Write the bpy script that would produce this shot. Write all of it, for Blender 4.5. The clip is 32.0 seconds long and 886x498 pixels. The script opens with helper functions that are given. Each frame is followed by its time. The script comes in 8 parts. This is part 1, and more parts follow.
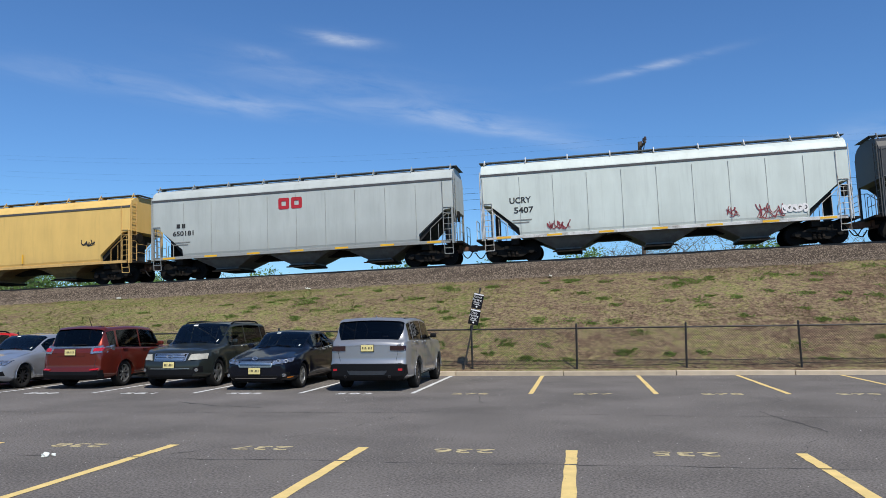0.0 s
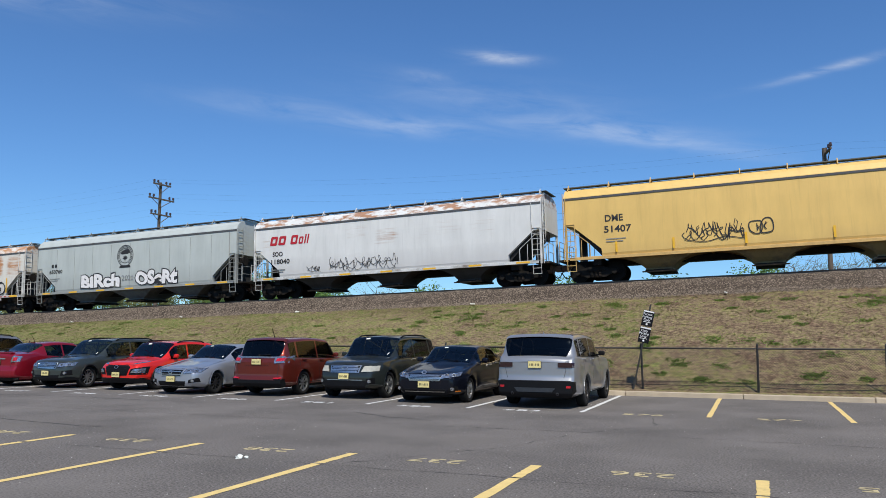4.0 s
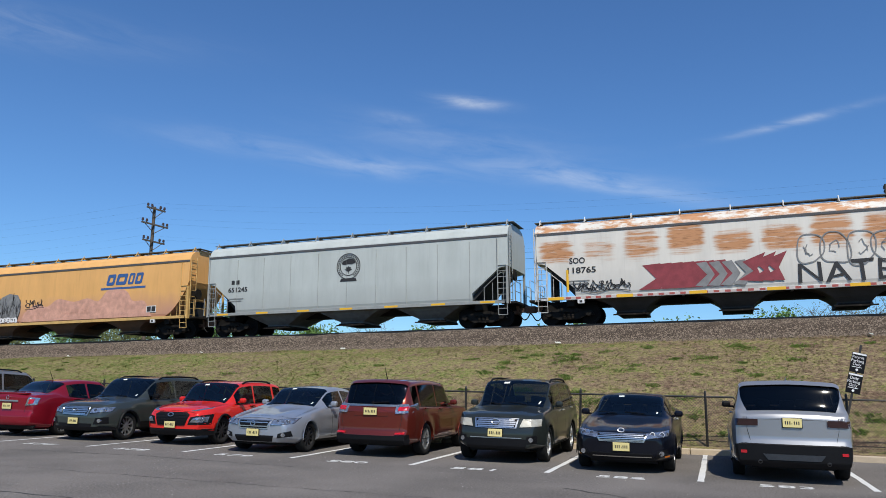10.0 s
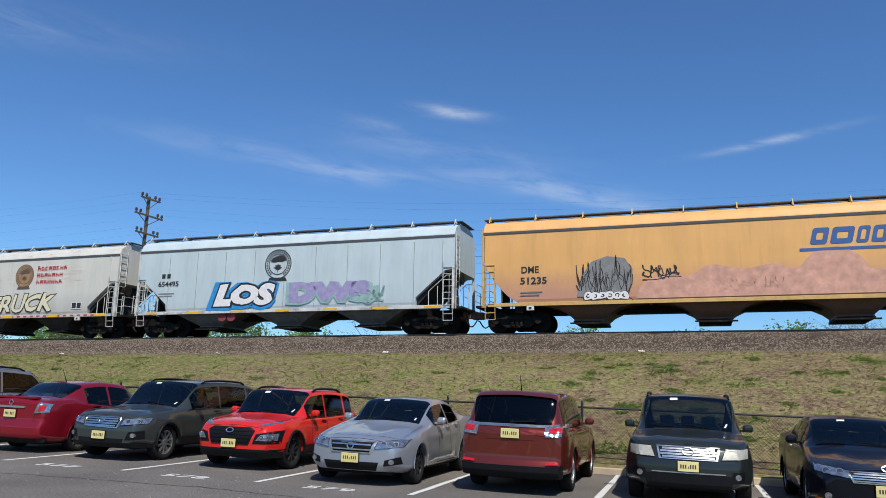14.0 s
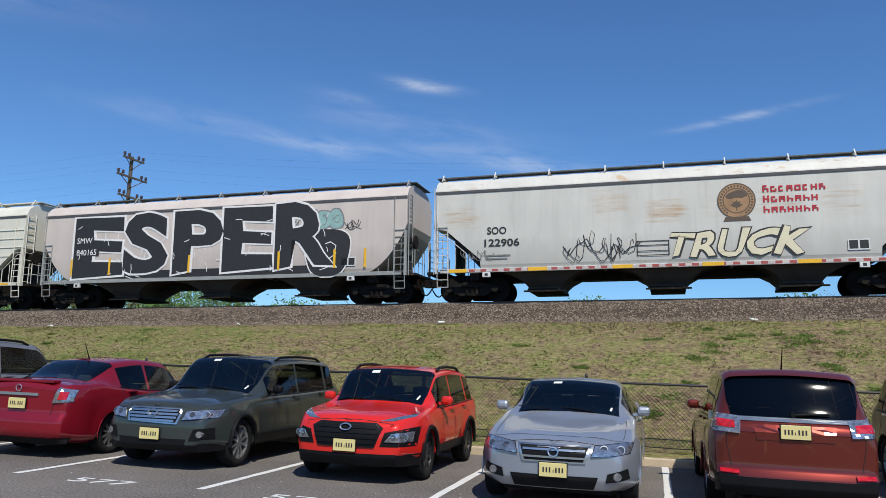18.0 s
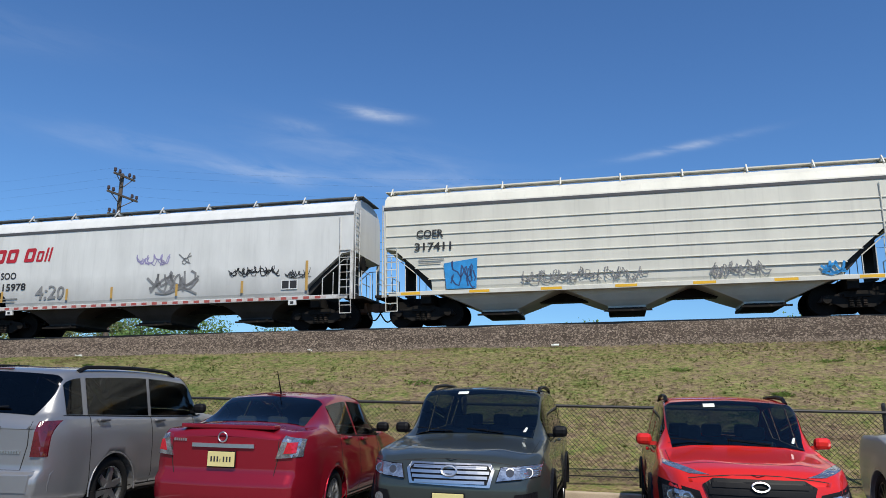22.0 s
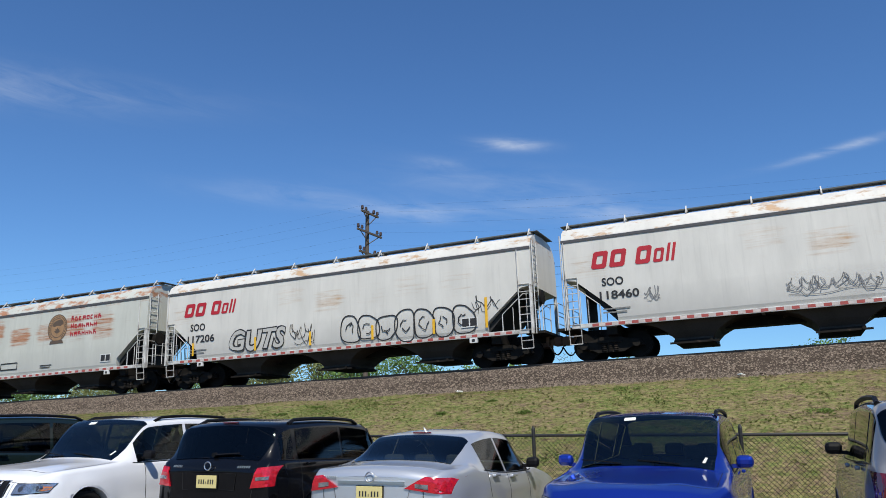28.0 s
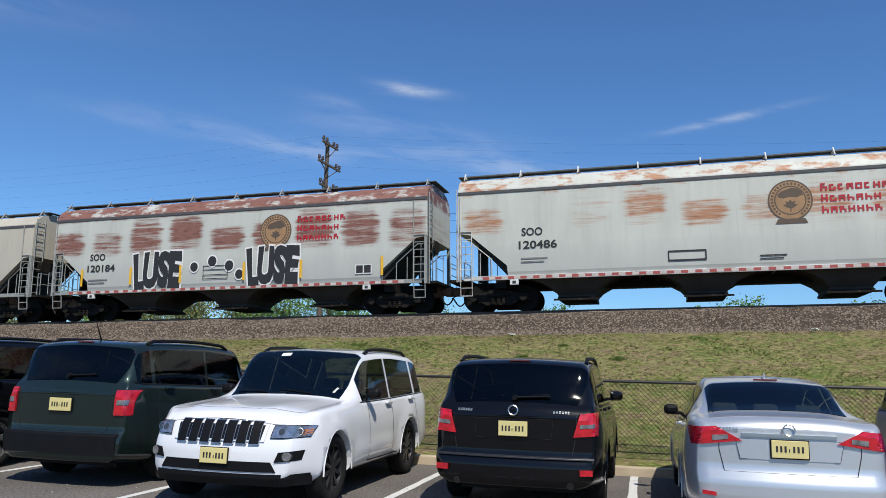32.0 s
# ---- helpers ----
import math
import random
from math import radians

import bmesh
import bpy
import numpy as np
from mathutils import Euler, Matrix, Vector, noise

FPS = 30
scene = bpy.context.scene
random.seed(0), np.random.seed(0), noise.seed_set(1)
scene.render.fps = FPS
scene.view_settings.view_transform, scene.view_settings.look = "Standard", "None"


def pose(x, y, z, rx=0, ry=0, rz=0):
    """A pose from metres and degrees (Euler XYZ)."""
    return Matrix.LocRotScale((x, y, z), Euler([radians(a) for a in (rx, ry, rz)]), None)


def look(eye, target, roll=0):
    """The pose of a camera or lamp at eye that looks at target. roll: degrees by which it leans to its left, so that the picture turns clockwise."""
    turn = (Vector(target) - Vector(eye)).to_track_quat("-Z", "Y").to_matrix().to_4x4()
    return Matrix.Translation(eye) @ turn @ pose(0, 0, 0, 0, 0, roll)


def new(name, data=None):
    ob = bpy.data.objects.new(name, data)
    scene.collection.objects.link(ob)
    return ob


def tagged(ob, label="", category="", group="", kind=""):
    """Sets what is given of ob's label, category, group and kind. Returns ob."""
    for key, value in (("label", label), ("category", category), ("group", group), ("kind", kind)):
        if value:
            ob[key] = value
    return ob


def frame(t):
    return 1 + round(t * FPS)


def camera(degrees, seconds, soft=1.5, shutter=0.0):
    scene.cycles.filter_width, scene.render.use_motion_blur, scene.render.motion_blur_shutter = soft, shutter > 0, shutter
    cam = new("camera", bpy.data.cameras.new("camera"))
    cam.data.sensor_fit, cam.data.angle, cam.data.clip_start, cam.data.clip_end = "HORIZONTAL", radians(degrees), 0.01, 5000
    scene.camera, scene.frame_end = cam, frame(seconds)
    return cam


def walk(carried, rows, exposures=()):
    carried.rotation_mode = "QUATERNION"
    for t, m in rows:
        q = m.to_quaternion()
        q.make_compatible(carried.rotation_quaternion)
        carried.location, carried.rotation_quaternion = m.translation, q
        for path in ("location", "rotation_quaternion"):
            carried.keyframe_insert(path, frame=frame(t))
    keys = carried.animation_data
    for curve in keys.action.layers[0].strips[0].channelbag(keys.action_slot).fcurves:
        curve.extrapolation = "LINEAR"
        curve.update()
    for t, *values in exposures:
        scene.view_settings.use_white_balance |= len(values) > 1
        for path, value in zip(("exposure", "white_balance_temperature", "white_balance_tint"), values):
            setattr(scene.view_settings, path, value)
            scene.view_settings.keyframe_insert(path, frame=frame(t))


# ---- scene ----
cam = camera(60.6, 32.0, soft=0.5)
PATH = [
    (0, (-0.811, 0.152, 1.665), (-1.161, 2.112, 1.854), -0.9),
    (1, (-0.851, 0.14, 1.651), (-1.418, 2.052, 1.803), -0.7),
    (1.5, (-0.868, 0.111, 1.661), (-1.496, 2.004, 1.805), -0.0),
    (2, (-0.856, 0.134, 1.656), (-1.522, 2.013, 1.817), 0.9),
    (2.5, (-0.872, 0.102, 1.664), (-1.561, 1.97, 1.855), 1.0),
    (3, (-0.872, 0.106, 1.672), (-1.58, 1.963, 1.893), 0.7),
    (3.5, (-0.882, 0.116, 1.676), (-1.606, 1.965, 1.912), 0.3),
    (4, (-0.978, 0.178, 1.661), (-1.73, 2.016, 1.895), 0.1),
    (4.5, (-1.286, 0.428, 1.662), (-2.111, 2.232, 1.923), 0.5),
    (6.5, (-3.134, 1.132, 1.665), (-3.703, 3.037, 1.887), -2.7),
    (7, (-3.615, 1.326, 1.692), (-4.085, 3.254, 1.935), -3.2),
    (7.5, (-4.27, 1.627, 1.688), (-4.883, 3.507, 1.986), -2.5),
    (8, (-4.874, 1.853, 1.673), (-5.559, 3.703, 1.999), -1.5),
    (8.5, (-5.463, 2.222, 1.731), (-6.189, 4.044, 2.125), 1.3),
    (9, (-5.975, 2.454, 1.663), (-6.68, 4.284, 2.052), 2.1),
    (9.5, (-6.496, 2.733, 1.647), (-7.152, 4.591, 1.988), 0.9),
    (10, (-7.105, 3.06, 1.661), (-7.771, 4.914, 2.004), 1.0),
    (10.5, (-7.635, 3.365, 1.646), (-8.263, 5.234, 1.981), 1.3),
    (11, (-8.193, 3.754, 1.656), (-8.806, 5.625, 2.004), 1.4),
    (11.5, (-8.791, 4.112, 1.646), (-9.41, 5.983, 1.989), 1.0),
    (12, (-9.283, 4.504, 1.612), (-9.933, 6.364, 1.959), 1.2),
    (12.5, (-9.825, 4.899, 1.614), (-10.479, 6.755, 1.97), 1.3),
    (13, (-10.321, 5.23, 1.598), (-10.907, 7.105, 1.97), 1.8),
    (13.5, (-10.885, 5.594, 1.622), (-11.473, 7.464, 2.021), 2.2),
    (14, (-11.471, 5.902, 1.629), (-12.081, 7.771, 1.996), 2.3),
    (14.5, (-11.946, 6.274, 1.629), (-12.601, 8.131, 1.983), 1.6),
    (16.5, (-14.106, 7.933, 1.613), (-14.746, 9.799, 1.943), 0.8),
    (17, (-14.672, 8.394, 1.635), (-15.316, 10.254, 1.991), 0.5),
    (17.5, (-15.268, 8.738, 1.626), (-15.863, 10.616, 1.974), 1.0),
    (18, (-15.819, 9.16, 1.583), (-16.355, 11.063, 1.887), 2.0),
    (18.5, (-16.406, 9.567, 1.545), (-16.924, 11.481, 1.806), 2.0),
    (19, (-17.002, 9.907, 1.537), (-17.529, 11.813, 1.833), 2.4),
    (19.5, (-17.637, 10.279, 1.582), (-18.242, 12.153, 1.93), 1.5),
    (20, (-18.285, 10.513, 1.584), (-18.879, 12.39, 1.936), 1.2),
    (20.5, (-18.983, 10.729, 1.605), (-19.553, 12.61, 1.978), 0.9),
    (21, (-19.707, 10.844, 1.598), (-20.201, 12.743, 1.986), 1.9),
    (21.5, (-20.429, 11.004, 1.545), (-20.887, 12.912, 1.933), 2.9),
    (22, (-21.146, 11.102, 1.512), (-21.562, 13.021, 1.891), 1.1),
    (23, (-22.586, 11.272, 1.476), (-23.028, 13.194, 1.805), 0.5),
    (23.5, (-23.31, 11.317, 1.476), (-23.818, 13.224, 1.802), 1.2),
    (24, (-24.032, 11.449, 1.504), (-24.599, 13.33, 1.88), 2.6),
    (24.5, (-24.73, 11.495, 1.476), (-25.313, 13.369, 1.86), 2.9),
    (25, (-25.37, 11.575, 1.473), (-26.012, 13.43, 1.858), 1.6),
    (25.5, (-26.072, 11.584, 1.448), (-26.769, 13.415, 1.849), 1.9),
    (27.5, (-28.658, 11.408, 1.545), (-29.354, 13.237, 1.959), -1.8),
    (28, (-29.346, 11.31, 1.556), (-30.118, 13.099, 2.01), -0.6),
    (28.5, (-29.993, 11.314, 1.523), (-30.838, 13.076, 1.949), -0.1),
    (29, (-30.666, 11.263, 1.501), (-31.499, 13.044, 1.868), -0.6),
    (29.5, (-31.299, 11.181, 1.524), (-32.062, 12.997, 1.869), -0.6),
    (30, (-31.977, 11.174, 1.563), (-32.713, 12.998, 1.924), -0.5),
    (30.5, (-32.652, 11.108, 1.549), (-33.309, 12.966, 1.895), 0.2),
    (31, (-33.324, 11.123, 1.542), (-33.909, 13.008, 1.868), 0.2),
    (31.5, (-34.015, 11.041, 1.541), (-34.561, 12.938, 1.861), 1.1),
    (32, (-34.667, 11.07, 1.499), (-35.176, 12.978, 1.813), 1.4),
]
walk(cam, [(t, look(eye, aim, roll)) for t, eye, aim, roll in PATH])

# ---- world, sun, exposure ----
SUN_AZ, SUN_EL = 150.0, 53.0      # degrees clockwise from +y, above the horizon


def sky_world():
    w = bpy.data.worlds.new("sky")
    scene.world = w
    w.use_nodes = True
    nt = w.node_tree
    nt.nodes.clear()
    N, L = nt.nodes, nt.links
    out = N.new("ShaderNodeOutputWorld")
    bg = N.new("ShaderNodeBackground")
    bg.inputs[1].default_value = 0.098
    sky = N.new("ShaderNodeTexSky")
    sky.sky_type = "NISHITA"
    sky.sun_disc = False
    sky.sun_elevation, sky.sun_rotation = radians(SUN_EL), radians(SUN_AZ)
    sky.air_density, sky.dust_density, sky.ozone_density = 1.0, 0.15, 2.6
    tc = N.new("ShaderNodeTexCoord")
    sep = N.new("ShaderNodeSeparateXYZ")
    L.new(tc.outputs["Generated"], sep.inputs[0])

    def m(op, a, b=None):
        n = N.new("ShaderNodeMath")
        n.operation = op
        for i, v in enumerate((a, b)):
            if v is None:
                continue
            if isinstance(v, (int, float)):
                n.inputs[i].default_value = v
            else:
                L.new(v, n.inputs[i])
        return n.outputs[0]
    az = m("MULTIPLY", m("ARCTAN2", sep.outputs[0], sep.outputs[1]), 57.2958)
    el = m("MULTIPLY", m("ARCSINE", sep.outputs[2]), 57.2958)
    comb = N.new("ShaderNodeCombineXYZ")
    L.new(m("MULTIPLY", m("ADD", az, m("MULTIPLY", el, -0.6)), 0.16), comb.inputs[0])
    L.new(m("MULTIPLY", m("ADD", el, m("MULTIPLY", az, 0.12)), 0.85), comb.inputs[1])
    no = N.new("ShaderNodeTexNoise")
    no.inputs["Scale"].default_value, no.inputs["Detail"].default_value, no.inputs["Roughness"].default_value = 1.0, 8.0, 0.62
    no.inputs["Distortion"].default_value = 0.5
    L.new(comb.outputs[0], no.inputs["Vector"])
    wisp = m("MAXIMUM", m("MULTIPLY", m("SUBTRACT", no.outputs[0], 0.33), 2.6), 0.0)
    total = None
    # azimuth, elevation, half width, half height, tilt, strength of each wisp of cirrus
    for a, e, wa, we, tilt, k in ((-17.9, 20.85, 2.4, 0.42, -0.10, 0.60), (-23.6, 19.6, 1.6, 0.35, -0.1, 0.16), (5.8, 18.0, 4.2, 0.26, 0.12, 0.42),
                                  (-25.5, 15.9, 6.0, 0.65, -0.06, 0.30), (-9.5, 15.2, 6.5, 0.75, -0.14, 0.34), (-2.0, 13.4, 4.5, 0.5, -0.2, 0.26),
                                  (-18.0, 17.6, 9.0, 1.5, -0.12, 0.14), (-36.0, 17.0, 6.0, 0.8, -0.02, 0.15), (22.0, 12.0, 9.0, 0.9, 0.05, 0.2),
                                  (-60.0, 22.0, 14.0, 1.2, 0.05, 0.25), (70.0, 30.0, 16.0, 1.6, 0.1, 0.25), (160.0, 35.0, 25.0, 3.0, 0.1, 0.3), (-130.0, 28.0, 25.0, 2.5, -0.1, 0.3)):
        dx = m("DIVIDE", m("SUBTRACT", az, a), wa)
        dy = m("DIVIDE", m("SUBTRACT", m("SUBTRACT", el, e), m("MULTIPLY", m("SUBTRACT", az, a), tilt)), we)
        r2 = m("ADD", m("MULTIPLY", dx, dx), m("MULTIPLY", dy, dy))
        g = m("MULTIPLY", m("POWER", 2.71828, m("MULTIPLY", r2, -1.0)), k)
        total = g if total is None else m("ADD", total, g)
    mask = m("MINIMUM", m("MULTIPLY", total, wisp), 0.9)
    mix = N.new("ShaderNodeMix")
    mix.data_type = "RGBA"
    L.new(mask, mix.inputs[0])
    tint = N.new("ShaderNodeMix")
    tint.data_type, tint.blend_type = "RGBA", "MULTIPLY"
    tint.inputs[0].default_value = 1.0
    L.new(sky.outputs[0], tint.inputs[6])
    tint.inputs[7].default_value = SKY_TINT
    L.new(tint.outputs[2], mix.inputs[6])
    mix.inputs[7].default_value = (8.3, 8.8, 9.4, 1)
    L.new(mix.outputs[2], bg.inputs[0])
    L.new(bg.outputs[0], out.inputs[0])


SKY_TINT = (0.62, 0.955, 1.32, 1)
sky_world()
sun = new("sun", bpy.data.lights.new("sun", "SUN"))
sun.data.energy, sun.data.angle, sun.data.color = 4.75, radians(0.53), (1.0, 0.945, 0.84)
sx, sy = math.sin(radians(SUN_AZ)) * math.cos(radians(SUN_EL)), math.cos(radians(SUN_AZ)) * math.cos(radians(SUN_EL))
sun.matrix_world = look((sx * 50, sy * 50, math.sin(radians(SUN_EL)) * 50), (0, 0, 0))
scene.view_settings.exposure = 0.0


# ---- materials ----
MATS = {}


def mat(name, col, rough=0.6, metal=0.0, var=0.12, scale=3.0, fine=60.0, bump=0.0, bscale=80.0, coat=0.0, dirt=None, dirt_amt=0.0, spec=0.5, stretch=(1, 1, 1), rand=0.0, cover=0.0, island=0.0, grain=0.6):
    """A surface with variation at two scales; dirt: a second colour that comes in patches."""
    if name in MATS:
        return MATS[name]
    ma = bpy.data.materials.new(name)
    ma.use_nodes = True
    nt = ma.node_tree
    N, L = nt.nodes, nt.links
    b = N["Principled BSDF"]
    tc = N.new("ShaderNodeTexCoord")
    mp = N.new("ShaderNodeMapping")
    mp.inputs["Scale"].default_value = stretch
    L.new(tc.outputs["Object"], mp.inputs[0])
    n1, n2 = N.new("ShaderNodeTexNoise"), N.new("ShaderNodeTexNoise")
    for n, s, d in ((n1, scale, 5), (n2, fine, 3)):
        n.inputs["Scale"].default_value, n.inputs["Detail"].default_value = s, d
        L.new(mp.outputs[0], n.inputs["Vector"])
    add = N.new("ShaderNodeMath")
    add.operation = "MULTIPLY_ADD"
    L.new(n2.outputs[0], add.inputs[0])
    add.inputs[1].default_value = grain
    L.new(n1.outputs[0], add.inputs[2])
    mr = N.new("ShaderNodeMapRange")
    mr.inputs[1].default_value, mr.inputs[2].default_value = 0.15 + grain / 2, 0.85 + grain / 2
    mr.inputs[3].default_value, mr.inputs[4].default_value = 1 - var, 1 + var
    L.new(add.outputs[0], mr.inputs[0])
    mul = N.new("ShaderNodeMix")
    mul.data_type, mul.blend_type = "RGBA", "MULTIPLY"
    mul.inputs[0].default_value = 1.0
    mul.inputs[6].default_value = (*col, 1)
    L.new(mr.outputs[0], mul.inputs[7])
    colour = mul.outputs[2]
    if island:
        ge = N.new("ShaderNodeNewGeometry")
        r3 = N.new("ShaderNodeMapRange")
        r3.inputs[3].default_value, r3.inputs[4].default_value = 1 - island, 1 + island
        L.new(ge.outputs["Random Per Island"], r3.inputs[0])
        m4 = N.new("ShaderNodeMix")
        m4.data_type, m4.blend_type = "RGBA", "MULTIPLY"
        m4.inputs[0].default_value = 1.0
        L.new(colour, m4.inputs[6])
        L.new(r3.outputs[0], m4.inputs[7])
        colour = m4.outputs[2]
    if rand:
        oi = N.new("ShaderNodeObjectInfo")
        r2 = N.new("ShaderNodeMapRange")
        r2.inputs[3].default_value, r2.inputs[4].default_value = 1 - rand, 1 + rand
        L.new(oi.outputs["Random"], r2.inputs[0])
        m2 = N.new("ShaderNodeMix")
        m2.data_type, m2.blend_type = "RGBA", "MULTIPLY"
        m2.inputs[0].default_value = 1.0
        L.new(colour, m2.inputs[6])
        L.new(r2.outputs[0], m2.inputs[7])
        colour = m2.outputs[2]
    if dirt:
        n3 = N.new("ShaderNodeTexNoise")
        n3.inputs["Scale"].default_value, n3.inputs["Detail"].default_value, n3.inputs["Roughness"].default_value = scale * 0.6, 7, 0.65
        L.new(mp.outputs[0], n3.inputs["Vector"])
        m3 = N.new("ShaderNodeMapRange")
        m3.inputs[1].default_value, m3.inputs[2].default_value = 0.62 - dirt_amt * 0.3, 0.78 - dirt_amt * 0.25
        m3.inputs[4].default_value = 1.0 if not cover else cover
        L.new(n3.outputs[0], m3.inputs[0])
        mx = N.new("ShaderNodeMix")
        mx.data_type = "RGBA"
        L.new(m3.outputs[0], mx.inputs[0])
        L.new(colour, mx.inputs[6])
        mx.inputs[7].default_value = (*dirt, 1)
        colour = mx.outputs[2]
    L.new(colour, b.inputs["Base Color"])
    b.inputs["Roughness"].default_value, b.inputs["Metallic"].default_value = rough, metal
    b.inputs["Specular IOR Level"].default_value = spec
    if coat:
        b.inputs["Coat Weight"].default_value, b.inputs["Coat Roughness"].default_value = coat, 0.04
    if bump:
        nb = N.new("ShaderNodeTexNoise")
        nb.inputs["Scale"].default_value, nb.inputs["Detail"].default_value = bscale, 4
        L.new(tc.outputs["Object"], nb.inputs["Vector"])
        bn = N.new("ShaderNodeBump")
        bn.inputs["Strength"].default_value, bn.inputs["Distance"].default_value = bump, 0.02
        L.new(nb.outputs[0], bn.inputs["Height"])
        L.new(bn.outputs[0], b.inputs["Normal"])
    MATS[name] = ma
    return ma


def glass_mat(name, tint, gloss=0.05, index=1.6):
    ma = bpy.data.materials.new(name)
    ma.use_nodes = True
    nt = ma.node_tree
    N, L = nt.nodes, nt.links
    N.clear()
    out, mix = N.new("ShaderNodeOutputMaterial"), N.new("ShaderNodeMixShader")
    tr, gl, fr = N.new("ShaderNodeBsdfTransparent"), N.new("ShaderNodeBsdfGlossy"), N.new("ShaderNodeFresnel")
    tr.inputs[0].default_value = (*tint, 1)
    gl.inputs["Roughness"].default_value = gloss
    gl.inputs["Color"].default_value = (1, 1, 1, 1)
    fr.inputs[0].default_value = index
    L.new(fr.outputs[0], mix.inputs[0])
    L.new(tr.outputs[0], mix.inputs[1])
    L.new(gl.outputs[0], mix.inputs[2])
    L.new(mix.outputs[0], out.inputs[0])
    MATS[name] = ma
    return ma


ASPHALT = mat("asphalt", (0.149, 0.135, 0.123), 0.92, var=0.42, grain=2.2, scale=0.5, fine=34, bump=0.5, bscale=160, dirt=(0.160, 0.145, 0.130), dirt_amt=0.25, spec=0.3)
CONCRETE = mat("kerb_concrete", (0.47, 0.385, 0.28), 0.9, var=0.18, scale=3, fine=70, bump=0.4, bscale=90, rand=0.08)
YELLOW = mat("yellow_line_paint", (0.71, 0.525, 0.20), 0.8, var=0.14, scale=6, fine=90, dirt=(0.25, 0.19, 0.09), dirt_amt=0.05, cover=0.7)
WHITE = mat("white_line_paint", (0.62, 0.62, 0.60), 0.8, var=0.14, scale=6, fine=90, dirt=(0.2, 0.2, 0.2), dirt_amt=0.05, cover=0.7)
PALE = mat("worn_number_paint", (0.52, 0.43, 0.24), 0.85, var=0.2, scale=8, fine=60, dirt=(0.12, 0.11, 0.09), dirt_amt=0.35, cover=0.8)
CRACK = mat("crack_filler", (0.05, 0.048, 0.046), 0.95, var=0.3, scale=5)


def turf_mat(name, island=0.0, lift=1.0):
    """Dry soil, straw and green growth mixed patch by patch."""
    ma = bpy.data.materials.new(name)
    ma.use_nodes = True
    nt = ma.node_tree
    N, L = nt.nodes, nt.links
    b, tc = N["Principled BSDF"], N.new("ShaderNodeTexCoord")
    b.inputs["Roughness"].default_value, b.inputs["Specular IOR Level"].default_value = 0.95, 0.1
    total = None

    def plus(socket, gain):
        nonlocal total
        m = N.new("ShaderNodeMath")
        m.operation = "MULTIPLY_ADD"
        L.new(socket, m.inputs[0])
        m.inputs[1].default_value = gain
        if total is None:
            m.inputs[2].default_value = 0.0
        else:
            L.new(total, m.inputs[2])
        total = m.outputs[0]

    for scale, detail, gain in ((0.28, 4, 0.30), (2.1, 6, 0.42), (9.0, 6, 0.44)):
        n = N.new("ShaderNodeTexNoise")
        n.inputs["Scale"].default_value, n.inputs["Detail"].default_value, n.inputs["Roughness"].default_value = scale, detail, 0.68
        L.new(tc.outputs["Object"], n.inputs["Vector"])
        plus(n.outputs[0], gain)
    sx, bare = N.new("ShaderNodeSeparateXYZ"), N.new("ShaderNodeMapRange")
    L.new(tc.outputs["Object"], sx.inputs[0])
    bare.inputs[1].default_value, bare.inputs[2].default_value = -40.0, 4.0
    L.new(sx.outputs[0], bare.inputs[0])
    plus(bare.outputs[0], -0.085)
    if island:
        ge = N.new("ShaderNodeNewGeometry")
        plus(ge.outputs["Random Per Island"], island)
    ramp = N.new("ShaderNodeValToRGB")
    cr = ramp.color_ramp
    stops = ((0.36, (0.135, 0.088, 0.060)), (0.43, (0.215, 0.160, 0.100)), (0.49, (0.225, 0.195, 0.085)), (0.55, (0.165, 0.185, 0.058)), (0.63, (0.10, 0.145, 0.034)))
    if island:
        stops = ((0.36, (0.235, 0.195, 0.105)), (0.43, (0.235, 0.210, 0.100)), (0.49, (0.210, 0.205, 0.080)), (0.55, (0.165, 0.190, 0.058)), (0.63, (0.115, 0.165, 0.040)))
    while len(cr.elements) < len(stops):
        cr.elements.new(0.5)
    for e, (pos, c) in zip(cr.elements, stops):
        e.position, e.color = pos + 0.068 + island * .5, (c[0] * lift, c[1] * lift, c[2] * lift, 1)
    L.new(total, ramp.inputs[0])
    n = N.new("ShaderNodeTexNoise")
    n.inputs["Scale"].default_value, n.inputs["Detail"].default_value, n.inputs["Roughness"].default_value = 7.5, 6, 0.78
    L.new(tc.outputs["Object"], n.inputs["Vector"])
    mr, mul = N.new("ShaderNodeMapRange"), N.new("ShaderNodeMix")
    mr.inputs[1].default_value, mr.inputs[2].default_value = 0.36, 0.64
    mr.inputs[3].default_value, mr.inputs[4].default_value = (0.75, 1.3) if island else (0.42, 1.6)
    L.new(n.outputs[0], mr.inputs[0])
    mul.data_type, mul.blend_type = "RGBA", "MULTIPLY"
    mul.inputs[0].default_value = 1.0
    L.new(ramp.outputs[0], mul.inputs[6])
    L.new(mr.outputs[0], mul.inputs[7])
    L.new(mul.outputs[2], b.inputs["Base Color"])
    if not island:
        bp = N.new("ShaderNodeBump")
        bp.inputs["Strength"].default_value, bp.inputs["Distance"].default_value = 0.8, 0.05
        L.new(n.outputs[0], bp.inputs["Height"])
        L.new(bp.outputs[0], b.inputs["Normal"])
    MATS[name] = ma
    return ma


